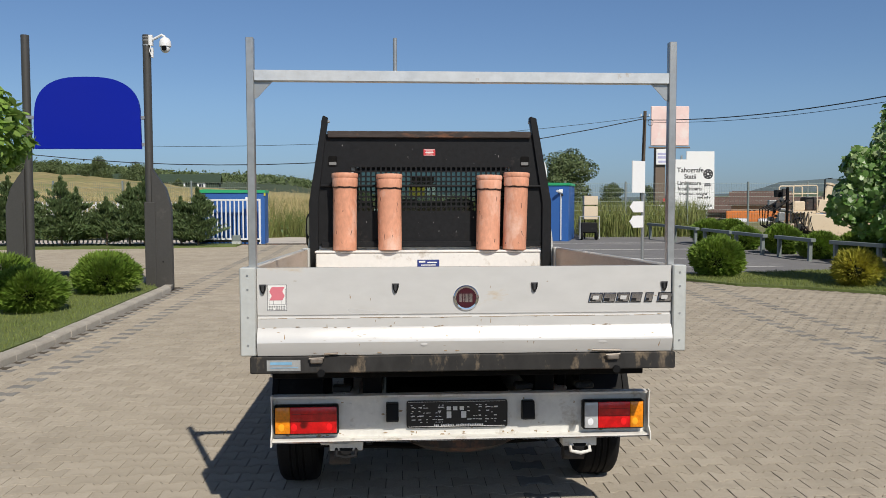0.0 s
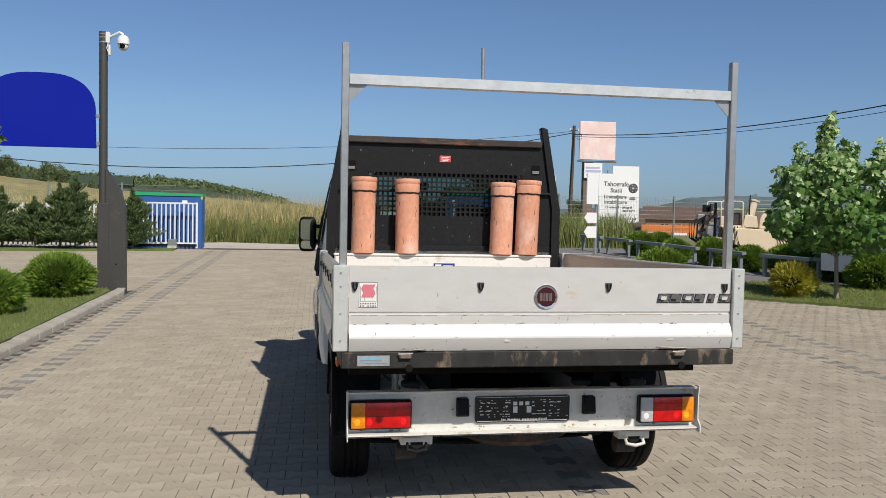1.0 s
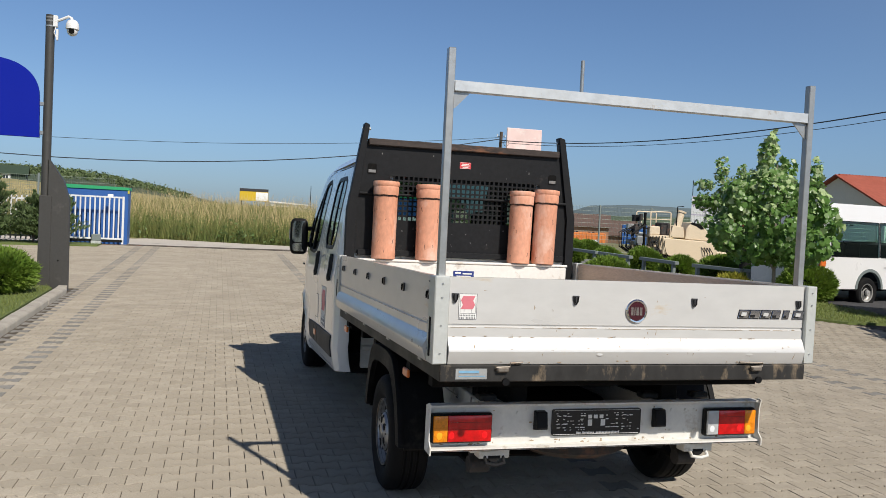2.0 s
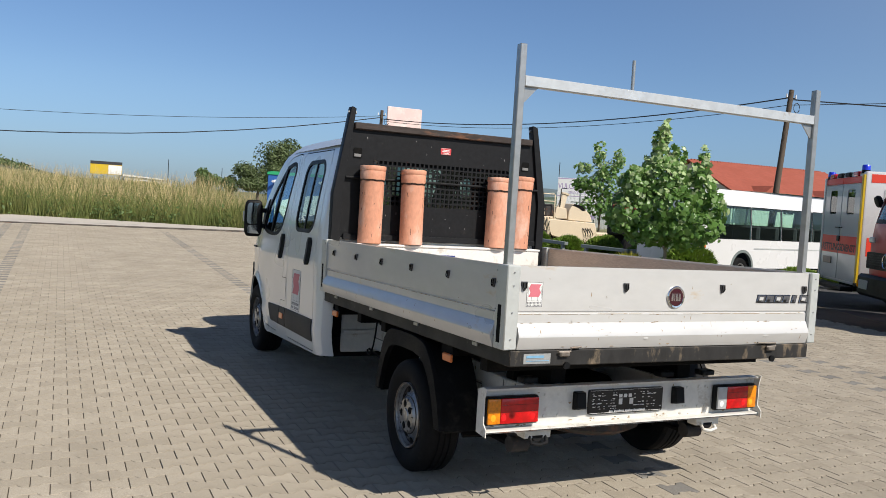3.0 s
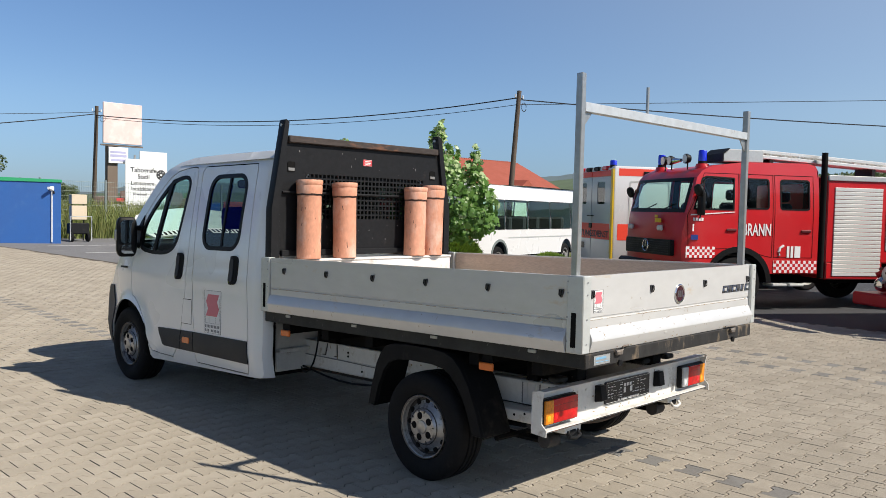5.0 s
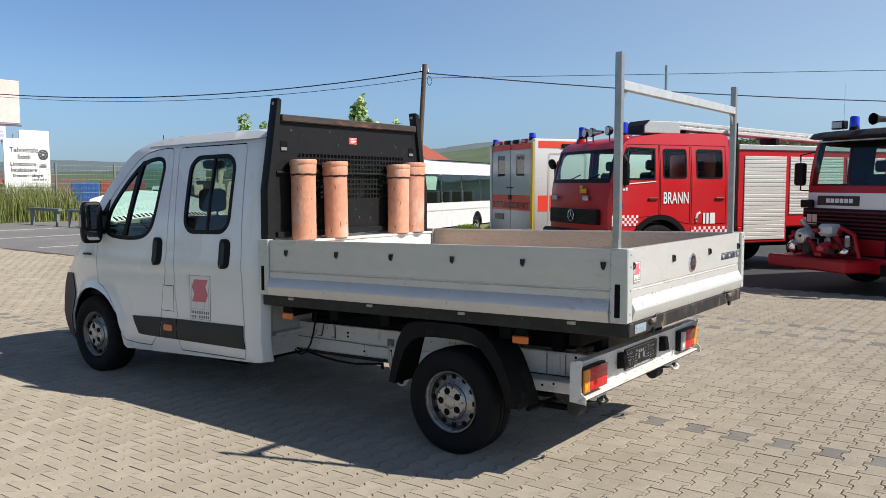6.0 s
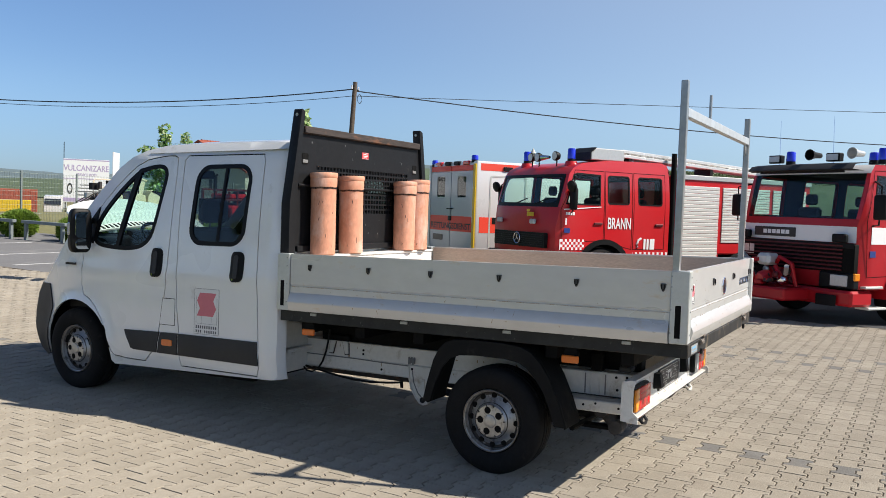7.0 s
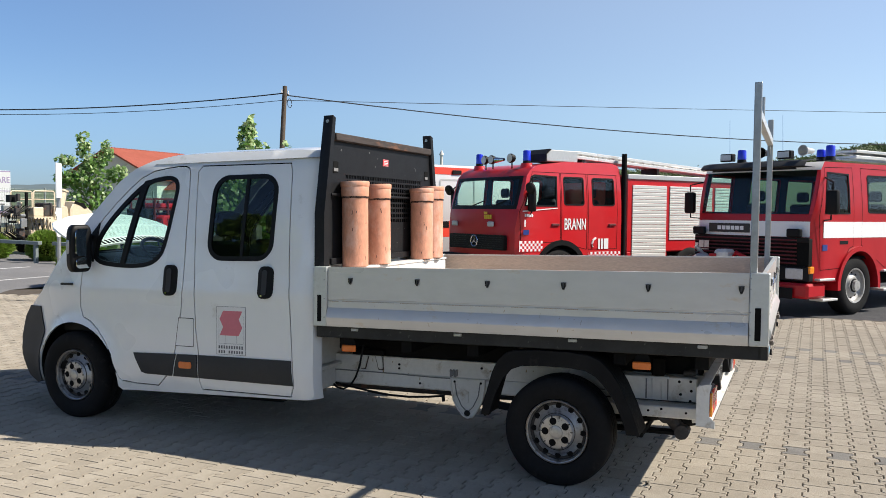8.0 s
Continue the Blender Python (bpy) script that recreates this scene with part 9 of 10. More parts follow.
def bus_side(s):
    def on(y, z, out=0.0):
        return (s * (W / 2 - 0.12 * max(0.0, (z - 1.2) / 1.2) ** 1.5 - 0.10 * max(0.0, 1 + min(0, y - 0.55) / 0.25) ** 2 + out), y, z)
    bm = skin(side, wins, 0.2, on, (-s * 0.03, 0, 0)); sd = part("side_wall", bm, VANWHITE, bu)
    for w in wins:
        bm = skin(shrink(w, -0.010), [shrink(w, 0.008)], 0.3, lambda y, z: on(y, z, 0.004)); sl = part("window_seal", bm, PLASTIC, sd)
        bm = skin(w, [], 0.4, lambda y, z: on(y, z, -0.005)); g = part("window_pane", bm, BUSGLASS, sl); g.visible_shadow = False
    bm = skin([(-7.1, 0.95), (-1.6, 0.95), (-1.6, 0.98), (-7.1, 0.98)], [], 0.4, lambda y, z: on(y, z, 0.008)); part("crease", bm, POSTAL, sd)
    truck_wheel(s * (W / 2 - 0.03), -1.10, 0.36, 0.36, s, bu, 0.24)
    truck_wheel(s * (W / 2 - 0.03), -5.65, 0.36, 0.36, s, bu, 0.24)
    outer = [(-1.10 + 0.50 * math.cos(radians(a)), 0.45 + 0.48 * math.sin(radians(a))) for a in range(0, 181, 12)]
    inn = [(-1.10 + 0.43 * math.cos(radians(a)), 0.45 + 0.41 * math.sin(radians(a))) for a in range(180, -1, -12)]
    bm = B(); prism(bm, outer + inn, "x", s * (W / 2 - 0.06), s * (W / 2 + 0.015)); part("wheel_arch", bm, RAILGREY, sd)


bus_side(-1); bus_side(1)
part("roof", front_sweep(W, [(0.40, 2.25), (0.25, 2.42), (-3.0, 2.46), (-7.1, 2.46), (-7.2, 2.3)], bow=0.0), VANWHITE, bu, "", 50)
g = part("end_window", front_sweep(W, [(0.55, 1.25), (0.49, 1.9)], bow=0.04), BUSGLASS, bu, "", 50)
part("end_panel", front_sweep(W, [(0.50, 0.45), (0.55, 0.8), (0.55, 1.25)], bow=0.04), VANWHITE, bu, "", 50)
part("upper_panel", front_sweep(W, [(0.49, 1.9), (0.40, 2.25)], bow=0.04), VANWHITE, bu, "", 50)
bm = B(); box(bm, -W / 2 + 0.05, W / 2 - 0.05, -7.2, -7.15, 0.45, 2.35); part("rear_wall", bm, VANWHITE, bu)
bm = B(); box(bm, -1.0, 1.0, -7.1, -0.3, 0.4, 0.55); part("floor", bm, VOID, bu)
bm = B(); box(bm, -W / 2 + 0.02, -W / 2 + 0.10, 0.42, 0.60, 0.95, 1.30, 0.02); part("lamp", bm, MARKER, bu)
for k in range(5):
    for x in (-0.6, 0.6):
        bm = B(); box(bm, x - 0.4, x + 0.4, -5.6 + 0.9 * k, -5.45 + 0.9 * k, 0.6, 1.55, 0.05); part("seat", bm, SEATCLOTH, bu)

# cream road milling machine with red parts
ml = thing("milling_machine", "cream road milling machine, weathered, with black hoses", "machine", at=(11.3, 21.42, rise(21.42)))
ml.scale = (1.12, 0.60, 0.96)
def mp(name, bm, m_, label=""):
    return part(name, bm, m_, ml, label)
bm = B(); prism(bm, [(0.72, 0.52), (1.9, 0.26), (2.35, 0.30), (2.55, 0.62), (2.45, 1.0), (0.72, 1.08)], "y", -0.9, 0.9, bevel=0.025); mp("conveyor_body", bm, CREAM, "cream tapered body")
bm = B(); prism(bm, [(1.5, 1.06), (2.4, 1.02), (2.3, 1.30), (1.98, 1.60), (1.66, 1.66), (1.52, 1.40)], "y", -0.75, 0.6, bevel=0.025); hood_ = mp("engine_hood", bm, CREAM, "cream engine hood")
bm = B(); prism(bm, [(1.62, 1.60), (1.70, 1.655), (1.98, 1.595), (2.12, 1.44), (2.0, 1.42), (1.85, 1.52)], "y", -0.762, -0.70); part("hood_opening", bm, VOID, hood_)
bm = B(); box(bm, 0.30, 1.05, -0.8, 0.8, 1.08, 1.16, 0.01); mp("platform", bm, CREAM)
bm = B(); box(bm, 0.34, 0.66, -0.72, -0.30, 1.16, 1.46, 0.03); mp("tool_box", bm, CREAM)
bm = B(); box(bm, 0.72, 1.02, -0.60, 0.1, 1.16, 1.60, 0.04); mp("operator_seat", bm, RUST)
bm = B(); prism(bm, [(0.98, 1.10), (1.45, 1.10), (1.40, 1.48), (1.05, 1.52)], "y", -0.80, 0.2, bevel=0.02); mp("control_desk", bm, CREAM)
bm = B(); rod(bm, (1.24, -0.6, 1.45), (1.38, -0.6, 2.02), 0.13, 0.10, 14); lathe(bm, [(0.0, 0.05), (0.15, 0.02), (0.15, -0.03), (0.0, -0.04)], Matrix.Translation((1.385, -0.6, 2.0)) @ Euler((0, 0.25, 0)).to_matrix().to_4x4(), 14); mp("air_filter", bm, CREAM)
bm = B(); box(bm, 0.17, 0.23, -0.60, -0.48, 0.75, 1.91, 0.01); mp("mast", bm, VOID, "black steel mast")
for y in (-0.82, 0.78):
    bm = B(); tube(bm, [(0.30, y, 1.10), (0.30, y, 1.92), (0.34, y, 1.96), (0.92, y, 1.96), (0.96, y, 1.92), (0.96, y, 1.12)], 0.022, 6); mp("hand_rail", bm, CREAM)
    bm = B(); tube(bm, [(0.30, y, 1.70), (0.96, y, 1.70)], 0.018, 6); mp("hand_rail", bm, CREAM)
bm = B(); tube(bm, [(1.18, -0.7, 1.1), (1.20, -0.7, 2.17), (1.40, -0.7, 2.19)], 0.018, 6); mp("lamp_post", bm, VOID)
for y in (-0.78, 0.6):
    bm = B(); box(bm, 0.63, 0.72, y - 0.05, y + 0.05, 0.0, 1.10, 0.01); mp("lift_column", bm, CREAM)
gm = random.Random(31)
for k in range(9):
    x, y, z = 0.2 + 0.09 * k, -0.82 + gm.uniform(-0.05, 0.25), gm.uniform(0.55, 1.0)
    bm = B(); box(bm, x, x + gm.uniform(0.08, 0.2), y, y + 0.2, z, z + gm.uniform(0.06, 0.2), 0.015); mp("valve_block", bm, (CREAM, RUST, DARKSTEEL)[k % 3])
for k in range(26):
    x, y, z = gm.uniform(-0.12, 0.30), gm.uniform(-0.9, 0.8), gm.uniform(0.35, 1.65)
    bm = B(); box(bm, x, x + gm.uniform(0.05, 0.22), y, y + gm.uniform(0.05, 0.3), z, z + gm.uniform(0.05, 0.28), 0.012); mp("fitting", bm, (CREAM, RUST, DARKSTEEL, GALV)[k % 4])
for k in range(8):
    y = -0.8 + 0.2 * k
    bm = B(); tube(bm, [(0.2, y, 1.5), (-0.2 + gm.uniform(-0.1, 0.1), y + 0.05, 1.2), (-0.25, y + gm.uniform(-0.1, 0.1), 0.7), (0.1, y, 0.45)], 0.02, 6); mp("hose", bm, PLASTIC)
for k in range(7):
    x = 0.22 + 0.10 * k
    bm = B(); tube(bm, [(x, -0.80, 1.12), (x - 0.06 + gm.uniform(-0.1, 0.1), -0.98, 0.85), (x + gm.uniform(-0.15, 0.15), -0.95, 0.55), (x + 0.15, -0.82, 0.42)], 0.017, 6); mp("hose", bm, PLASTIC)
for k in range(4):
    x = 2.0 + 0.09 * k
    bm = B(); tube(bm, [(x, -0.92, 0.80), (x + 0.08, -1.04, 0.60), (x + 0.02, -1.0, 0.35), (x + 0.14, -0.92, 0.22)], 0.016, 6); mp("hose", bm, PLASTIC)
for x, r in ((0.68, 0.28), (2.2, 0.26)):
    for y in (-0.72, 0.72):
        bm = B(); lathe(bm, [(0.0, 0.12), (r * 0.55, 0.11), (r * 0.9, 0.13), (r, 0.09), (r, -0.09), (r * 0.9, -0.13), (0, -0.12)], Matrix.Translation((x, y, r)) @ Euler((radians(90), 0, 0)).to_matrix().to_4x4(), 24); mp("wheel", bm, RUBBER)
bm = B(); box(bm, 0.5, 2.3, -0.6, 0.6, 0.30, 0.55, 0.03); mp("undercarriage", bm, VOID)
bm = B(); box(bm, 2.55, 3.7, -0.8, 0.6, 0.18, 0.66, 0.04); mp("drum_case", bm, CREAM)
bm = B(); box(bm, 2.6, 3.2, -0.815, -0.80, 0.42, 0.54); mp("red_stripe", bm, LUMRED)

rm = thing("road_roller", "red road machine with steel posts parked behind the guard rails", "machine", at=(13.82, 18.15, rise(18.15)))
def rp(name, bm, m_, label=""):
    return part(name, bm, m_, rm, label)
bm = B(); prism(bm, [(-0.45, 0.88), (0.55, 0.88), (0.62, 1.05), (0.55, 1.24), (-0.40, 1.26), (-0.48, 1.1)], "y", -0.55, 0.55, bevel=0.04); rp("engine_cover", bm, FIRERED, "red engine cover")
bm = B(); box(bm, -0.40, 0.30, -0.45, 0.45, 1.46, 1.62, 0.04); rp("tank", bm, FIRERED)
bm = B(); box(bm, -0.95, -0.60, -0.40, 0.40, 0.75, 1.45, 0.03); rp("front_frame", bm, DARKSTEEL)
for x in (-0.70, -0.15, 0.45):
    bm = B(); box(bm, x - 0.035, x + 0.035, -0.50, -0.43, 0.9, 1.70, 0.01); rp("post", bm, MAROON)
    bm = B(); box(bm, x - 0.035, x + 0.035, 0.43, 0.50, 0.9, 1.70, 0.01); rp("post", bm, MAROON)
for z in (1.40, 1.71):
    bm = B(); box(bm, -0.74, 0.49, -0.495, -0.435, z, z + 0.06, 0.01); rp("rail", bm, MAROON)
    bm = B(); box(bm, -0.74, 0.49, 0.435, 0.495, z, z + 0.06, 0.01); rp("rail", bm, MAROON)
bm = B(); box(bm, 0.05, 0.45, -0.25, 0.25, 1.22, 1.34, 0.03); box(bm, 0.38, 0.48, -0.25, 0.25, 1.30, 1.72, 0.03); rp("seat", bm, SEATCLOTH)
bm = B(); tube(bm, [(-0.85, -0.2, 1.4), (-0.85, -0.2, 2.1), (-0.75, -0.2, 2.2)], 0.035, 8); rp("exhaust_pipe", bm, VOID)
for x in (-0.62, 0.62):
    for y in (-0.52, 0.52):
        bm = B(); lathe(bm, [(0.0, 0.13), (0.18, 0.12), (0.33, 0.13), (0.38, 0.08), (0.38, -0.08), (0.33, -0.13), (0.0, -0.12)], Matrix.Translation((x, y, 0.38)) @ Euler((radians(90), 0, 0)).to_matrix().to_4x4(), 24); rp("wheel", bm, RUBBER)
bm = B(); box(bm, -0.7, 0.7, -0.4, 0.4, 0.40, 0.90, 0.02); rp("chassis", bm, VOID)
for k in range(4):
    bm = B(); tube(bm, [(-0.5 + 0.25 * k, -0.56, 1.15), (-0.55 + 0.25 * k, -0.66, 0.9), (-0.45 + 0.25 * k, -0.58, 0.62)], 0.018, 6); rp("hose", bm, PLASTIC)

# ---- distance: hills, houses, far yard ----
ROOFTILE = mat("red_roof_tile", (0.33, 0.080, 0.048), 0.8, var=0.15, fine=3, big=0.4, bump=0.3, bump_scale=6)
ROOFBROWN = mat("brown_roof_tile", (0.13, 0.085, 0.07), 0.85, var=0.15, fine=3)
STUCCO = mat("pale_stucco", (0.68, 0.65, 0.60), 0.9, var=0.05, fine=6)
BRICK = mat("orange_brick_wall", (0.42, 0.22, 0.13), 0.9, var=0.15, fine=10)
HILLWOOD = mat("wooded_hill", (0.060, 0.085, 0.045), 0.95, var=0.35, fine=0.06, big=0.008)
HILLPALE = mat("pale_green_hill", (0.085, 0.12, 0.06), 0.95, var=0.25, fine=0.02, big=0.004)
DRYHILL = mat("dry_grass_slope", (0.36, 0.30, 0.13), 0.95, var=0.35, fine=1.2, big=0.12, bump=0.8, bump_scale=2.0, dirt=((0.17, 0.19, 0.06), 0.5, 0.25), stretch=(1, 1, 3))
# the haze of distance is put into this bluish base colour
HILLHAZE = mat("distant_hill_haze_blue", (0.11, 0.15, 0.16), 0.95, var=0.12, fine=0.01, big=0.003)
FARGLASS = mat("far_window", (0.03, 0.035, 0.045), 0.15, var=0.1)


def ridge(name, profile, dist, material, label, rough=0.15, seed=1, depth=250):
    """A hill line: (bearing from +y towards +x in degrees, height in degrees) at a distance, with a sloping back and front."""
    bm = B()
    rows = []
    az0, az1 = profile[0][0], profile[-1][0]
    n = int((az1 - az0) / 0.35)
    for k in range(n + 1):
        az = az0 + (az1 - az0) * k / n
        el = np.interp(az, [p[0] for p in profile], [p[1] for p in profile])
        el += rough * noise.noise(Vector((az * 0.9, seed, 0))) + rough * 0.6 * noise.noise(Vector((az * 3.7, seed, 4)))
        h = max(2.0, 1.6 + dist * math.tan(radians(el)))
        d = Vector((math.sin(radians(az)), math.cos(radians(az)), 0))
        rows.append([bm.verts.new(d * (dist - depth * 0.8) + Vector((0, 0, -1))), bm.verts.new(d * (dist - depth * 0.35) + Vector((0, 0, h * 0.62))), bm.verts.new(d * dist + Vector((0, 0, h))), bm.verts.new(d * (dist + depth) + Vector((0, 0, -1)))])
    for a, b in zip(rows, rows[1:]):
        for k in range(3):
            bm.faces.new((a[k], b[k], b[k + 1], a[k + 1]))
    tagged(link_mesh(name, bm, material, 60), label, "hill", kind="structure")


ridge("backdrop_hill_1", [(-75, 2.0), (-40, 2.3), (-24, 2.5), (-20, 2.4), (-14, 1.95), (-9, 1.85), (-6, 1.45), (-3.6, 0.95), (-1, 0.4), (2, 0.0)], 620, HILLWOOD, "wooded hill behind the field", 0.14, 2)
ridge("field_rise", [(-80, 2.7), (-40, 2.5), (-23, 2.0), (-17, 1.5), (-15.5, 1.25), (-11.6, 1.0), (-7, 0.75), (-3, 0.4), (0, 0.0), (4, -0.4)], 88, DRYHILL, "grassy slope with dry golden grass", 0.10, 9, 60)
ridge("backdrop_hill_2", [(12, 0.2), (18, 0.5), (22.7, 0.6), (25, 1.3), (28, 1.5), (30, 1.45), (36, 1.25), (44, 1.6), (52, 2.4), (56, 2.9), (60, 2.8), (66, 2.6)], 1500, HILLHAZE, "distant hills with haze in their blue-green colour", 0.06, 3, 500)
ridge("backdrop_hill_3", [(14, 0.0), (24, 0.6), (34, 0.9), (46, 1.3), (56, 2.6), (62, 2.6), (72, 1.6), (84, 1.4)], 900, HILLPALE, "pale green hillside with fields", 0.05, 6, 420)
ridge("backdrop_hill_4", [(64, 2.3), (72.3, 2.85), (78, 2.85), (81.6, 2.8), (85, 3.05), (90, 3.75), (92, 4.2), (96, 4.6), (110, 5.0), (140, 4.0), (170, 3.0), (230, 2.5), (285, 2.0)], 720, HILLWOOD, "wooded hill behind the fire engines", 0.16, 4)


def canopy(name, profile, dist, depth, az0, az1, n, size, seed, label):
    """Countless tree crowns on a hill's upper slope, as ragged clumps of leaves."""
    r = np.random.RandomState(seed)
    m = n // 12
    az = az0 + (az1 - az0) * r.rand(m)
    el = np.interp(az, [p[0] for p in profile], [p[1] for p in profile])
    f = r.rand(m) ** 0.6
    h = np.maximum(2.0, 1.6 + dist * np.tan(np.radians(el)))
    d, z = dist - depth * 0.35 * (1 - f), h * (0.62 + 0.38 * f)
    mid = np.stack((np.sin(np.radians(az)) * d, np.cos(np.radians(az)) * d, z + 0.2), 1)
    big = 0.6 + 0.9 * r.rand(m)
    p = (mid[:, None, :] + r.randn(m, 12, 3) * np.array((1.7, 1.7, 0.9)) * big[:, None, None]).reshape(-1, 3)
    aim = r.randn(len(p), 3) + np.array((0, -0.4, 0.9))
    me = leaf_mesh(name, p, aim, size * (0.6 + 0.8 * r.rand(len(p))), OVAL, LEAF_DARK, seed, 0.4)
    tagged(new(name, me), label, "woods", kind="stuff")


canopy("hill_woods", [(-75, 2.0), (-40, 2.3), (-24, 2.5), (-20, 2.4), (-14, 1.95), (-9, 1.85), (-6, 1.45), (-3.6, 0.95), (-1, 0.4), (2, 0.0)], 620, 250, -42, -2, 30000, 1.7, 61, "dense dark green woods on the hill")
canopy("hill_woods", [(64, 2.3), (72.3, 2.85), (78, 2.85), (81.6, 2.8), (85, 3.05), (90, 3.75), (92, 4.2), (96, 4.6), (110, 5.0)], 720, 250, 64, 102, 36000, 1.8, 62, "dense dark green woods on the hill")


def house(x, y, z, length, width, wall_h, roof_h, turn, walls, tiles, label, wins):
    t = thing("house", label, "house", at=(x, y, z))
    t.rotation_euler = (0, 0, turn)
    l, w = length / 2, width / 2
    bm = B(); prism(bm, [(-w, 0), (w, 0), (w, wall_h), (0, wall_h + roof_h - 0.1), (-w, wall_h)], "x", -l, l); part("wall", bm, walls, t)
    for s in (-1, 1):
        bm = B(); prism(bm, [(s * (w + 0.4), wall_h - 0.4 * roof_h / w), (0, wall_h + roof_h), (0, wall_h + roof_h + 0.15), (s * (w + 0.4), wall_h + 0.15 - 0.4 * roof_h / w)], "x", -l - 0.4, l + 0.4); part("roof", bm, tiles, t)
    bm = B()
    for k in range(int(length / 0.33)):
        rod(bm, (-l + 0.33 * k, 0, wall_h + roof_h + 0.1), (-l + 0.33 * k + 0.3, 0, wall_h + roof_h + 0.1), 0.13, 0.10, 8)
    part("ridge_tiles", bm, tiles, t)
    for side_, u, h0, h1, ww in wins:
        bm = B()
        if side_ == "x":
            box(bm, -l - 0.03, -l + 0.05, u - ww / 2, u + ww / 2, h0, h1)
        else:
            box(bm, u - ww / 2, u + ww / 2, -w - 0.03, -w + 0.05, h0, h1)
        wn = part("window", bm, FARGLASS, t)
        bm = B()
        if side_ == "x":
            box(bm, -l - 0.05, -l - 0.02, u - 0.04, u + 0.04, h0, h1)
        else:
            box(bm, u - 0.04, u + 0.04, -w - 0.05, -w - 0.02, h0, h1)
        part("window_bar", bm, CAMWHITE, wn)
    return t


hs = house(56.3, 55.65, 0.2, 16.0, 11.0, 4.0, 2.56, -0.018, STUCCO, ROOFTILE, "pale house with a red tiled gable roof", [("x", -1.6, 2.4, 3.6, 1.0), ("x", 1.6, 2.4, 3.6, 1.0), ("y", -1.8, 2.3, 3.3, 1.6), ("y", 4.6, 2.3, 3.3, 1.3), ("y", 6.8, 2.3, 3.3, 1.0)])
for x in (-5.2, 1.8):
    bm = B(); prism(bm, [(x - 2.1, 3.05), (x + 2.1, 3.05), (x, 4.55)], "y", -7.2, -3.0); part("porch_roof", bm, ROOFTILE, hs)
    bm = B(); box(bm, x - 1.7, x + 1.7, -6.8, -5.4, -0.3, 3.05); part("porch_wall", bm, STUCCO, hs)
house(47.8, 105.6, -1.5, 7.1, 6.8, 3.0, 1.5, -0.4, BRICK, ROOFBROWN, "small orange brick house under construction", [("y", -1.0, 1.2, 2.2, 0.9), ("y", 1.2, 1.2, 2.2, 0.9)])
house(52.1, 113.4, -1.5, 15.0, 8.5, 1.9, 1.9, -0.5, mat("dull_brown_plaster", (0.20, 0.14, 0.10), 0.9, var=0.12, fine=3), ROOFBROWN, "brown-roofed house beyond the yard", [("y", -2.5, 0.9, 2.0, 1.2)])
bn = house(-54.2, 178.2, 2.7, 30.0, 9, 3.5, 1.6, 0.16, mat("dark_green_boards", (0.03, 0.05, 0.03), 0.8), mat("dark_green_roof", (0.035, 0.06, 0.035), 0.8), "dark green barn on the hill", [("y", 7.3, 2.3, 3.2, 1.0), ("y", 11.4, 2.3, 3.2, 1.0)])
for u in (7.3, 11.4):
    bm = skin(rounded(u - 0.85, u + 0.85, 1.95, 3.5, 0.02, 1), [rounded(u - 0.45, u + 0.45, 2.35, 3.1, 0.02, 1)], 0.5, lambda x, z: (x, -4.58, z), (0, 0.05, 0)); part("window_frame", bm, CAMWHITE, bn)


def crate(name, label, category, x, y, z, l, w, h, turn, material, extra=None):
    t = thing(name, label, category, at=(x, y, z))
    t.rotation_euler = (0, 0, turn)
    bm = B(); box(bm, -l / 2, l / 2, -w / 2, w / 2, 0, h, 0.05); part("body", bm, material, t)
    bm = B()
    for k in range(int(l / 0.3)):
        box(bm, -l / 2 + 0.3 * k + 0.06, -l / 2 + 0.3 * k + 0.2, -w / 2 - 0.03, -w / 2, 0.15, h - 0.15)
    part("ribs", bm, material, t)
    return t


crate("container", "blue shipping container in the far yard", "container", 51.5, 97.0, -1.5, 3.2, 2.4, 3.4, -0.5, BLUECONT)
crate("container", "rust-red shipping container in the far yard", "container", 63.0, 107.0, -1.5, 6.0, 2.4, 3.6, -0.5, ROOFTILE)
crate("site_shed", "orange tarpaulin-covered shed beyond the fence", "shed", 40.5, 90.3, -1.5, 6.2, 3.4, 2.2, -0.4, mat("orange_tarp", (0.70, 0.22, 0.05), 0.6, var=0.1))


def small_car(x, y, z, turn, material, label):
    t = thing("parked_car", label, "car", "far cars", at=(x, y, z))
    t.rotation_euler = (0, 0, turn)
    bm = B(); prism(bm, [(-2.0, 0.25), (2.05, 0.25), (2.1, 0.65), (1.3, 0.85), (0.6, 1.38), (-1.0, 1.42), (-1.9, 1.0), (-2.05, 0.7)], "y", -0.8, 0.8, bevel=0.08); part("body", bm, material, t)
    for s in (-1, 1):
        bm = B(); prism(bm, [(1.1, 0.9), (0.55, 1.3), (-0.9, 1.34), (-1.6, 1.0)], "y", s * 0.80, s * 0.815); part("window", bm, FARGLASS, t)
        for xx in (-1.25, 1.3):
            bm = B(); lathe(bm, [(0.0, 0.02), (0.2, 0.02), (0.3, 0.0), (0.3, -0.18), (0.0, -0.18)], Matrix.Translation((xx, s * 0.82, 0.30)) @ Euler((radians(-90 * s), 0, 0)).to_matrix().to_4x4(), 18); part("wheel", bm, RUBBER, t)


small_car(39.0, 84.0, -1.45, 1.2, VANWHITE, "white car parked beyond the fence")
small_car(36.6, 85.0, -1.45, 1.1, VANWHITE, "white car parked beyond the fence")



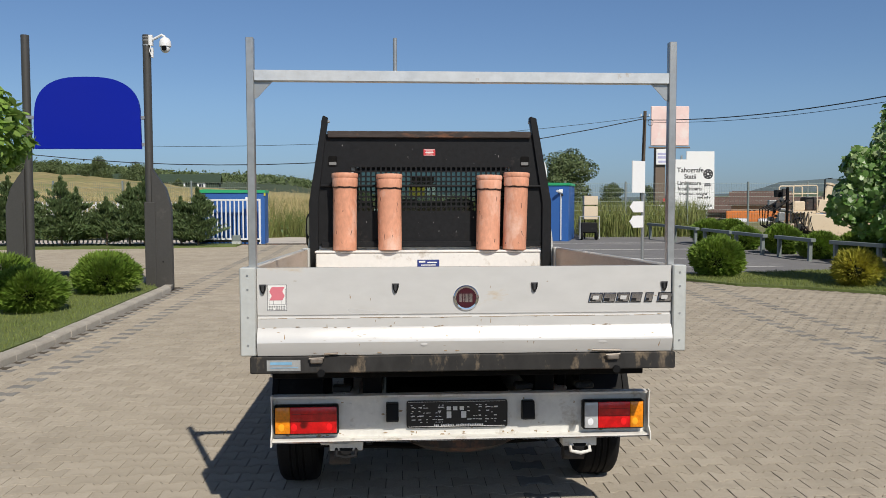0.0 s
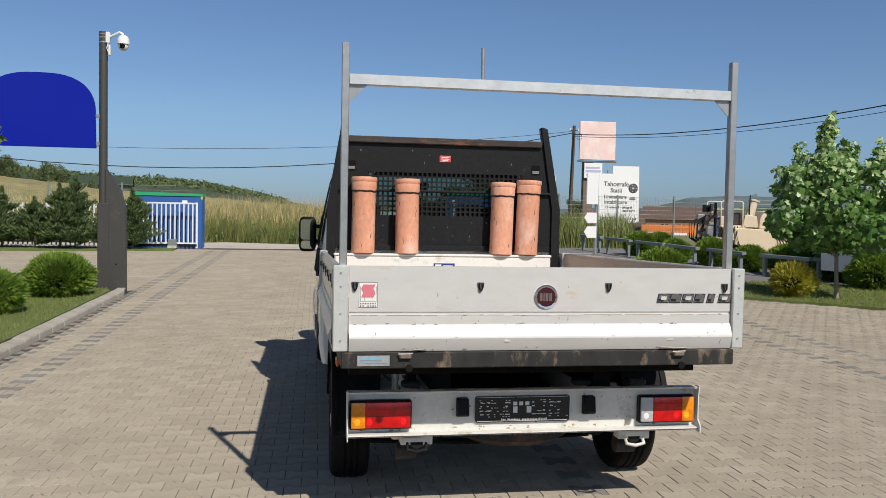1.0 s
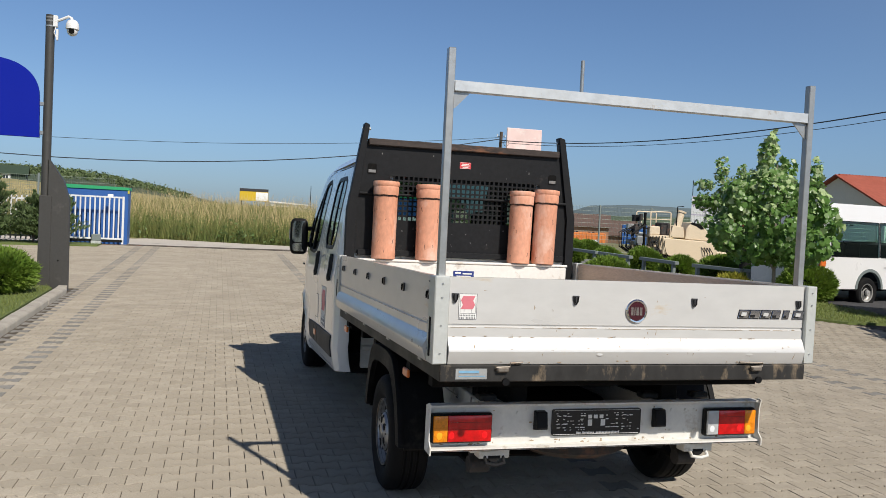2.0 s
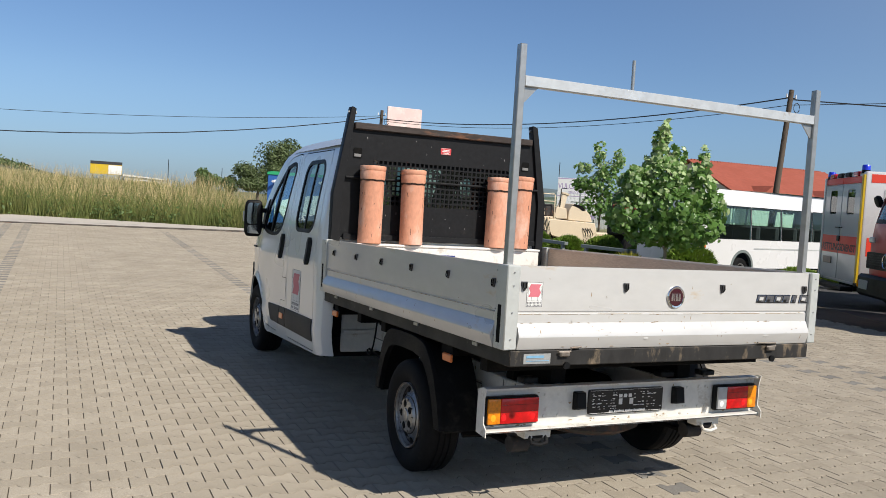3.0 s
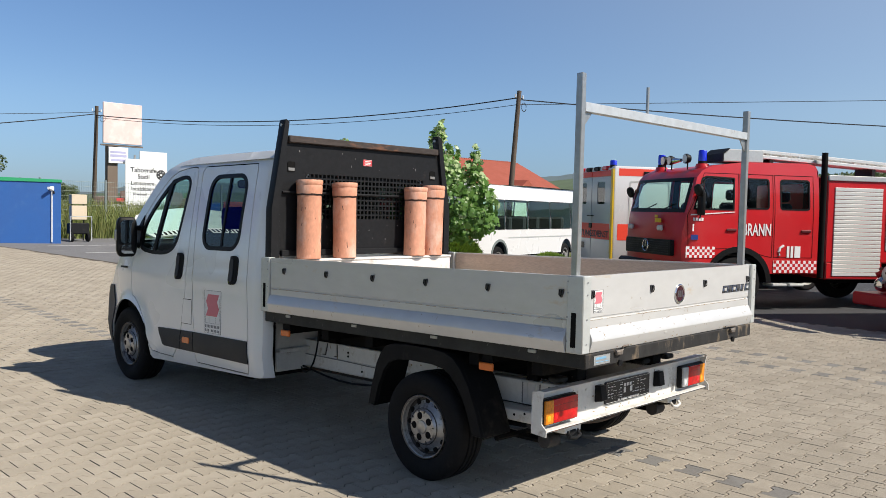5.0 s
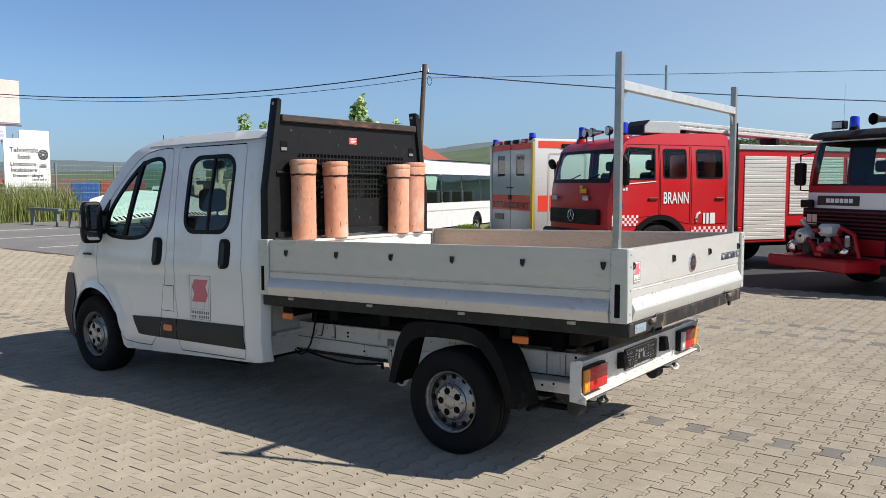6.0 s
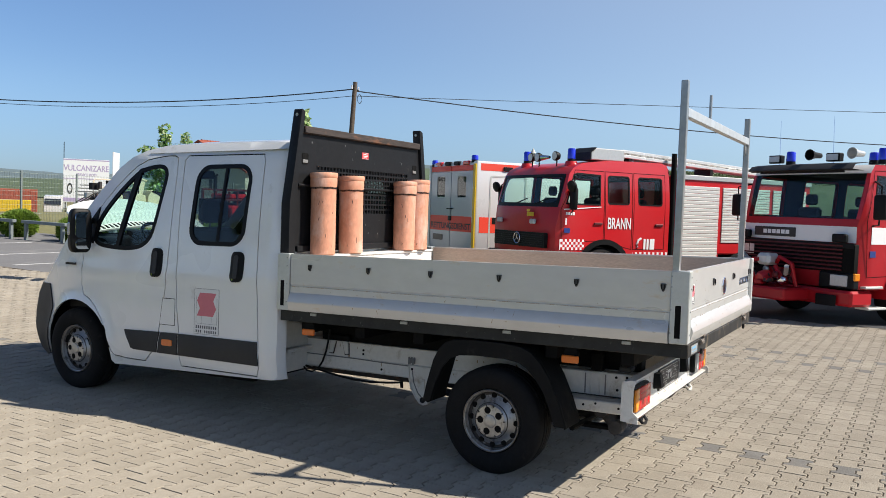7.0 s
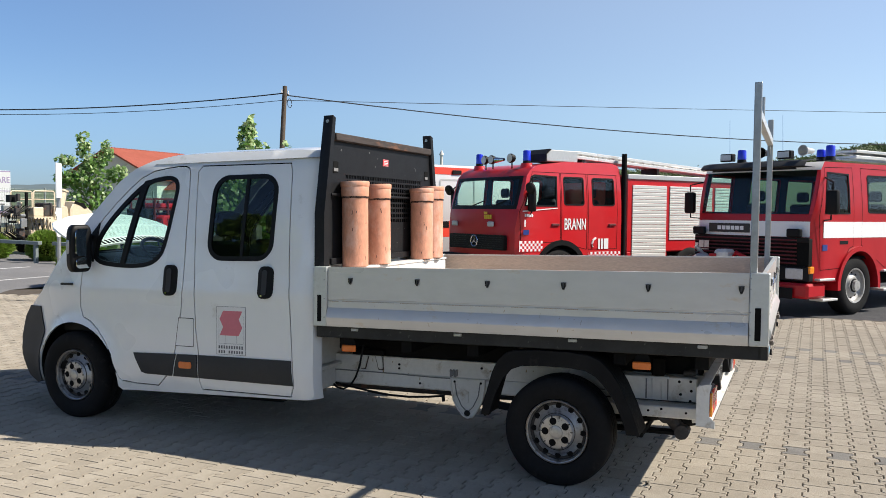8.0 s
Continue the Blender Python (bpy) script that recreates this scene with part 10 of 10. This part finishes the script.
def far_lorry(x, y, turn):
    t = thing("lorry", "white lorry parked in the far yard", "truck", "far lorries", at=(x, y, -1.45))
    t.rotation_euler = (0, 0, turn)
    bm = B(); prism(bm, [(0, 0.4), (2.0, 0.4), (2.05, 1.4), (1.8, 2.7), (0.1, 2.9)], "y", -1.2, 1.2, bevel=0.08); part("cab", bm, VANWHITE, t)
    bm = B(); prism(bm, [(2.05, 1.5), (1.88, 2.35), (1.95, 2.35), (2.12, 1.5)], "y", -1.05, 1.05); part("windscreen", bm, FARGLASS, t)
    bm = B(); box(bm, -6, -0.2, -1.2, 1.2, 0.9, 2.6, 0.05); part("trailer", bm, POSTAL, t)
    for xx in (1.2, -2.0, -4.5):
        bm = B(); lathe(bm, [(0.0, 0.02), (0.45, 0.0), (0.45, -0.3), (0.0, -0.3)], Matrix.Translation((xx, -1.22, 0.45)) @ Euler((radians(90), 0, 0)).to_matrix().to_4x4(), 18); part("wheel", bm, RUBBER, t)


far_lorry(66.5, 111.0, math.radians(-130))
far_lorry(70.5, 108.7, math.radians(-130))
crate("skip", "yellow steel skip in the far yard", "skip", 58.0, 99.0, -1.5, 4.0, 2.2, 2.2, -0.5, YELLOW)
crate("container", "pale grey site container in the far yard", "container", 74.0, 104.0, -1.5, 6.0, 2.4, 2.8, -0.6, POSTAL)
ve = thing("tyre_service_sign", "pale lilac tyre service billboard with a tyre picture", "billboard")
ve.location, ve.rotation_euler, ve.scale = (35.75, 54.75, 0), (0, 0, radians(-36)), (0.77, 1, 1)
LILAC = mat("lilac_print", (0.42, 0.34, 0.52), 0.6, var=0.05)
bm = B(); box(bm, -2.1, 2.1, 0.0, 0.08, 1.05, 4.35, 0.01); vb = part("board", bm, BOARDWHITE, ve)
words("VULCANIZARE", 0.62, LILAC, Matrix.Translation((0.0, -0.004, 3.65)) @ UP, vb, bold=0.01)
words("SERVICE ROTI", 0.3, LILAC, Matrix.Translation((0.0, -0.004, 3.15)) @ UP, vb, bold=0.006)
for z, h in ((2.83, 0.06), (1.1, 0.3), (4.25, 0.08)):
    bm = B(); bars(bm, [(-2.1, z, 4.2, h)], Matrix.Translation((0, -0.001, 0)) @ UP, 0.002); part("band", bm, LILAC, vb)
bm = B(); bars(bm, [(-0.6, 2.35, 1.6, 0.09), (-0.9, 2.1, 2.4, 0.09), (-1.0, 1.85, 2.6, 0.09), (-0.9, 1.58, 1.6, 0.09)], Matrix.Translation((0, -0.001, 0)) @ UP, 0.002); part("unread_lines", bm, INKGREY, vb)
bm = B(); lathe(bm, [(0.25, 0.0), (0.42, 0.01), (0.42, 0.0)], Matrix.Translation((-1.5, -0.002, 2.1)) @ UP @ Matrix.Diagonal((0.6, 1, 1, 1)), 24); part("tyre_picture", bm, INK, vb)
for x in (-1.9, 1.9):
    bm = B(); box(bm, x - 0.05, x + 0.05, 0.08, 0.2, -0.3, 4.3); part("leg", bm, DARKSTEEL, ve)
bm = B(); rod(bm, (-2.05, 0.1, 4.3), (-2.05, 0.1, 5.6), 0.04, seg=6); part("mast", bm, DARKSTEEL, ve)
yb = thing("far_billboard", "small yellow and white billboard across the field", "billboard", at=(4.0, 150, 0))
yb.scale = (0.84, 1, 1)
bm = B(); box(bm, -3.0, 3.0, 0, 0.2, 3.0, 5.2, 0.02); pb = part("board", bm, YELLOW, yb)
bm = B(); box(bm, 0.4, 2.9, -0.03, 0.0, 3.1, 4.6); part("picture", bm, BOARDWHITE, pb)
bm = B(); box(bm, -3.0, 3.0, -0.03, 0.0, 4.7, 5.2); part("header", bm, INK, pb)
for x in (-2.5, 2.5):
    bm = B(); box(bm, x - 0.1, x + 0.1, 0.2, 0.4, -0.2, 5.0); part("leg", bm, DARKSTEEL, yb)
fs = thing("far_hall", "long low hall with a white roof across the field", "building", at=(10.8, 154, 0))
bm = B(); box(bm, -3.6, 3.6, 0.0, 8.0, 0.0, 2.75); part("wall", bm, STUCCO, fs)
bm = B(); prism(bm, [(-3.9, 3.25), (3.9, 2.80), (3.9, 2.62), (-3.9, 2.95)], "y", -0.3, 8.3); part("roof", bm, VANWHITE, fs)
for x, top in ((3.6, 6.4), (13.0, 5.6)):
    bm = B(); rod(bm, (x, -1.0, -0.2), (x, -1.0, top), 0.10, 0.05, 6); part("mast", bm, DARKSTEEL, fs)
tw = thing("hill_tower", "small white tower on the hill", "tower", at=(814, 369, 40))
bm = B(); rod(bm, (0, 0, -30), (0, 0, 22), 2.0, 1.6, 10); rod(bm, (0, 0, 22), (0, 0, 27), 3.0, 0.5, 10); part("shaft", bm, STUCCO, tw)

# ---- interlocking pavers, joined far off and single near the van ----
PL, PW = 0.2, 0.15


def paver_outline(gap=0.0022, row=0.0042):
    """An I-shaped interlocking stone: wide at both ends, narrow in its waist."""
    h, wd, wn = PL / 2 - gap, PW / 2 + 0.0165 - row, PW / 2 - 0.0165 - row
    a, b = 0.050 + 0.012, 0.050 - 0.012
    return [(-h, -wd), (-a, -wd), (-b, -wn), (b, -wn), (a, -wd), (h, -wd), (h, wd), (a, wd), (b, wn), (-b, wn), (-a, wd), (-h, wd)]


OUT = np.array(paver_outline())
INN = OUT * np.array([0.988, 0.950])


def is_dark(i, j, x, y):
    for line, odd in ((-4.30, 1), (-3.80, 0), (4.80, 0), (5.50, 1)):
        if abs(x - line) < 0.01 and j % 2 == odd and y < 24:
            return True
    if abs(x - 0.50) < 0.01 and j % 2 and y < 3.0:
        return True
    return abs(x + 0.2) < 0.01 and j % 2 == 0 and 5.6 < y < 22


def paver_mesh(cells, name):
    n = len(cells)
    r = np.random.RandomState(21)
    top = -0.0005 - 0.003 * r.rand(n)
    v = np.zeros((n, 36, 3))
    c = np.array([(x, y, z) for x, y, z in cells])
    tilt = (r.rand(n, 2) - 0.5) * 0.012
    for k in range(12):
        for q, (shape, dz) in enumerate(((INN, 0.0), (OUT, -0.0040), (OUT, -0.036))):
            i = q * 12 + k
            v[:, i, 0] = c[:, 0] + shape[k, 0]
            v[:, i, 1] = c[:, 1] + shape[k, 1]
            v[:, i, 2] = c[:, 2] + top + dz + tilt[:, 0] * shape[k, 0] + tilt[:, 1] * shape[k, 1]
    base = [list(range(12))]
    for q in (0, 12):
        for k in range(12):
            base.append([q + k, q + 12 + k, q + 12 + (k + 1) % 12, q + (k + 1) % 12])
    faces = [[s * 36 + i for i in f] for s in range(n) for f in base]
    me = bpy.data.meshes.new(name)
    me.from_pydata(v.reshape(-1, 3).tolist(), [], faces)
    return me


pieces, rest, rest_dark = [], [], []
for j in range(-72, 158):
    y = j * PW
    for i in range(-64, 80):
        x = i * PL + (PL / 2 if j % 2 else 0)
        if not (-12.5 < x < 9.3 and -10.5 < y < 23.6):
            continue
        if x < -4.38 and y > 1.55 and y < 11.9:
            continue
        if x > 9.2 + 0.2 * max(0, y - 3) or (y > 8.7 and inside((x, y), [(p[0] + 0.0, p[1]) for p in shrink(LAWN_R, -0.08)])):
            continue
        if y > 12.6 and x > 4.3 - 0.10 * (y - 14) or (10.0 < y < 14.8 and x < -7):
            continue
        if y > 11.5 and x > 8.6:
            continue
        dark = is_dark(i, j, x, y)
        z = rise(y)
        if -2.35 < x < -0.95 and -2.0 < y < 4.2 and len(pieces) < 298:
            pieces.append((x, y, z, dark))
        else:
            (rest_dark if dark else rest).append((x, y, z))
yard = bpy.data.objects["paved_yard"]
for cells, material, label in ((rest, PAVER_ALL, "sand-grey interlocking concrete pavers"), (rest_dark, PAVER_DARK_ALL, "dark grey pavers laid in marking lines")):
    me = paver_mesh(cells, "pavers")
    me.materials.append(material)
    o = tagged(new("pavers", me), label, kind="stuff")
    o.parent = yard
one = paver_mesh([(0, 0, 0)], "paver")
one.materials.append(PAVER)
for x, y, z, dark in pieces:
    o = new("paver", one)
    o.location = (x, y, z)
    o.rotation_euler = (random.uniform(-0.004, 0.004), random.uniform(-0.004, 0.004), 0)
    o.parent = yard
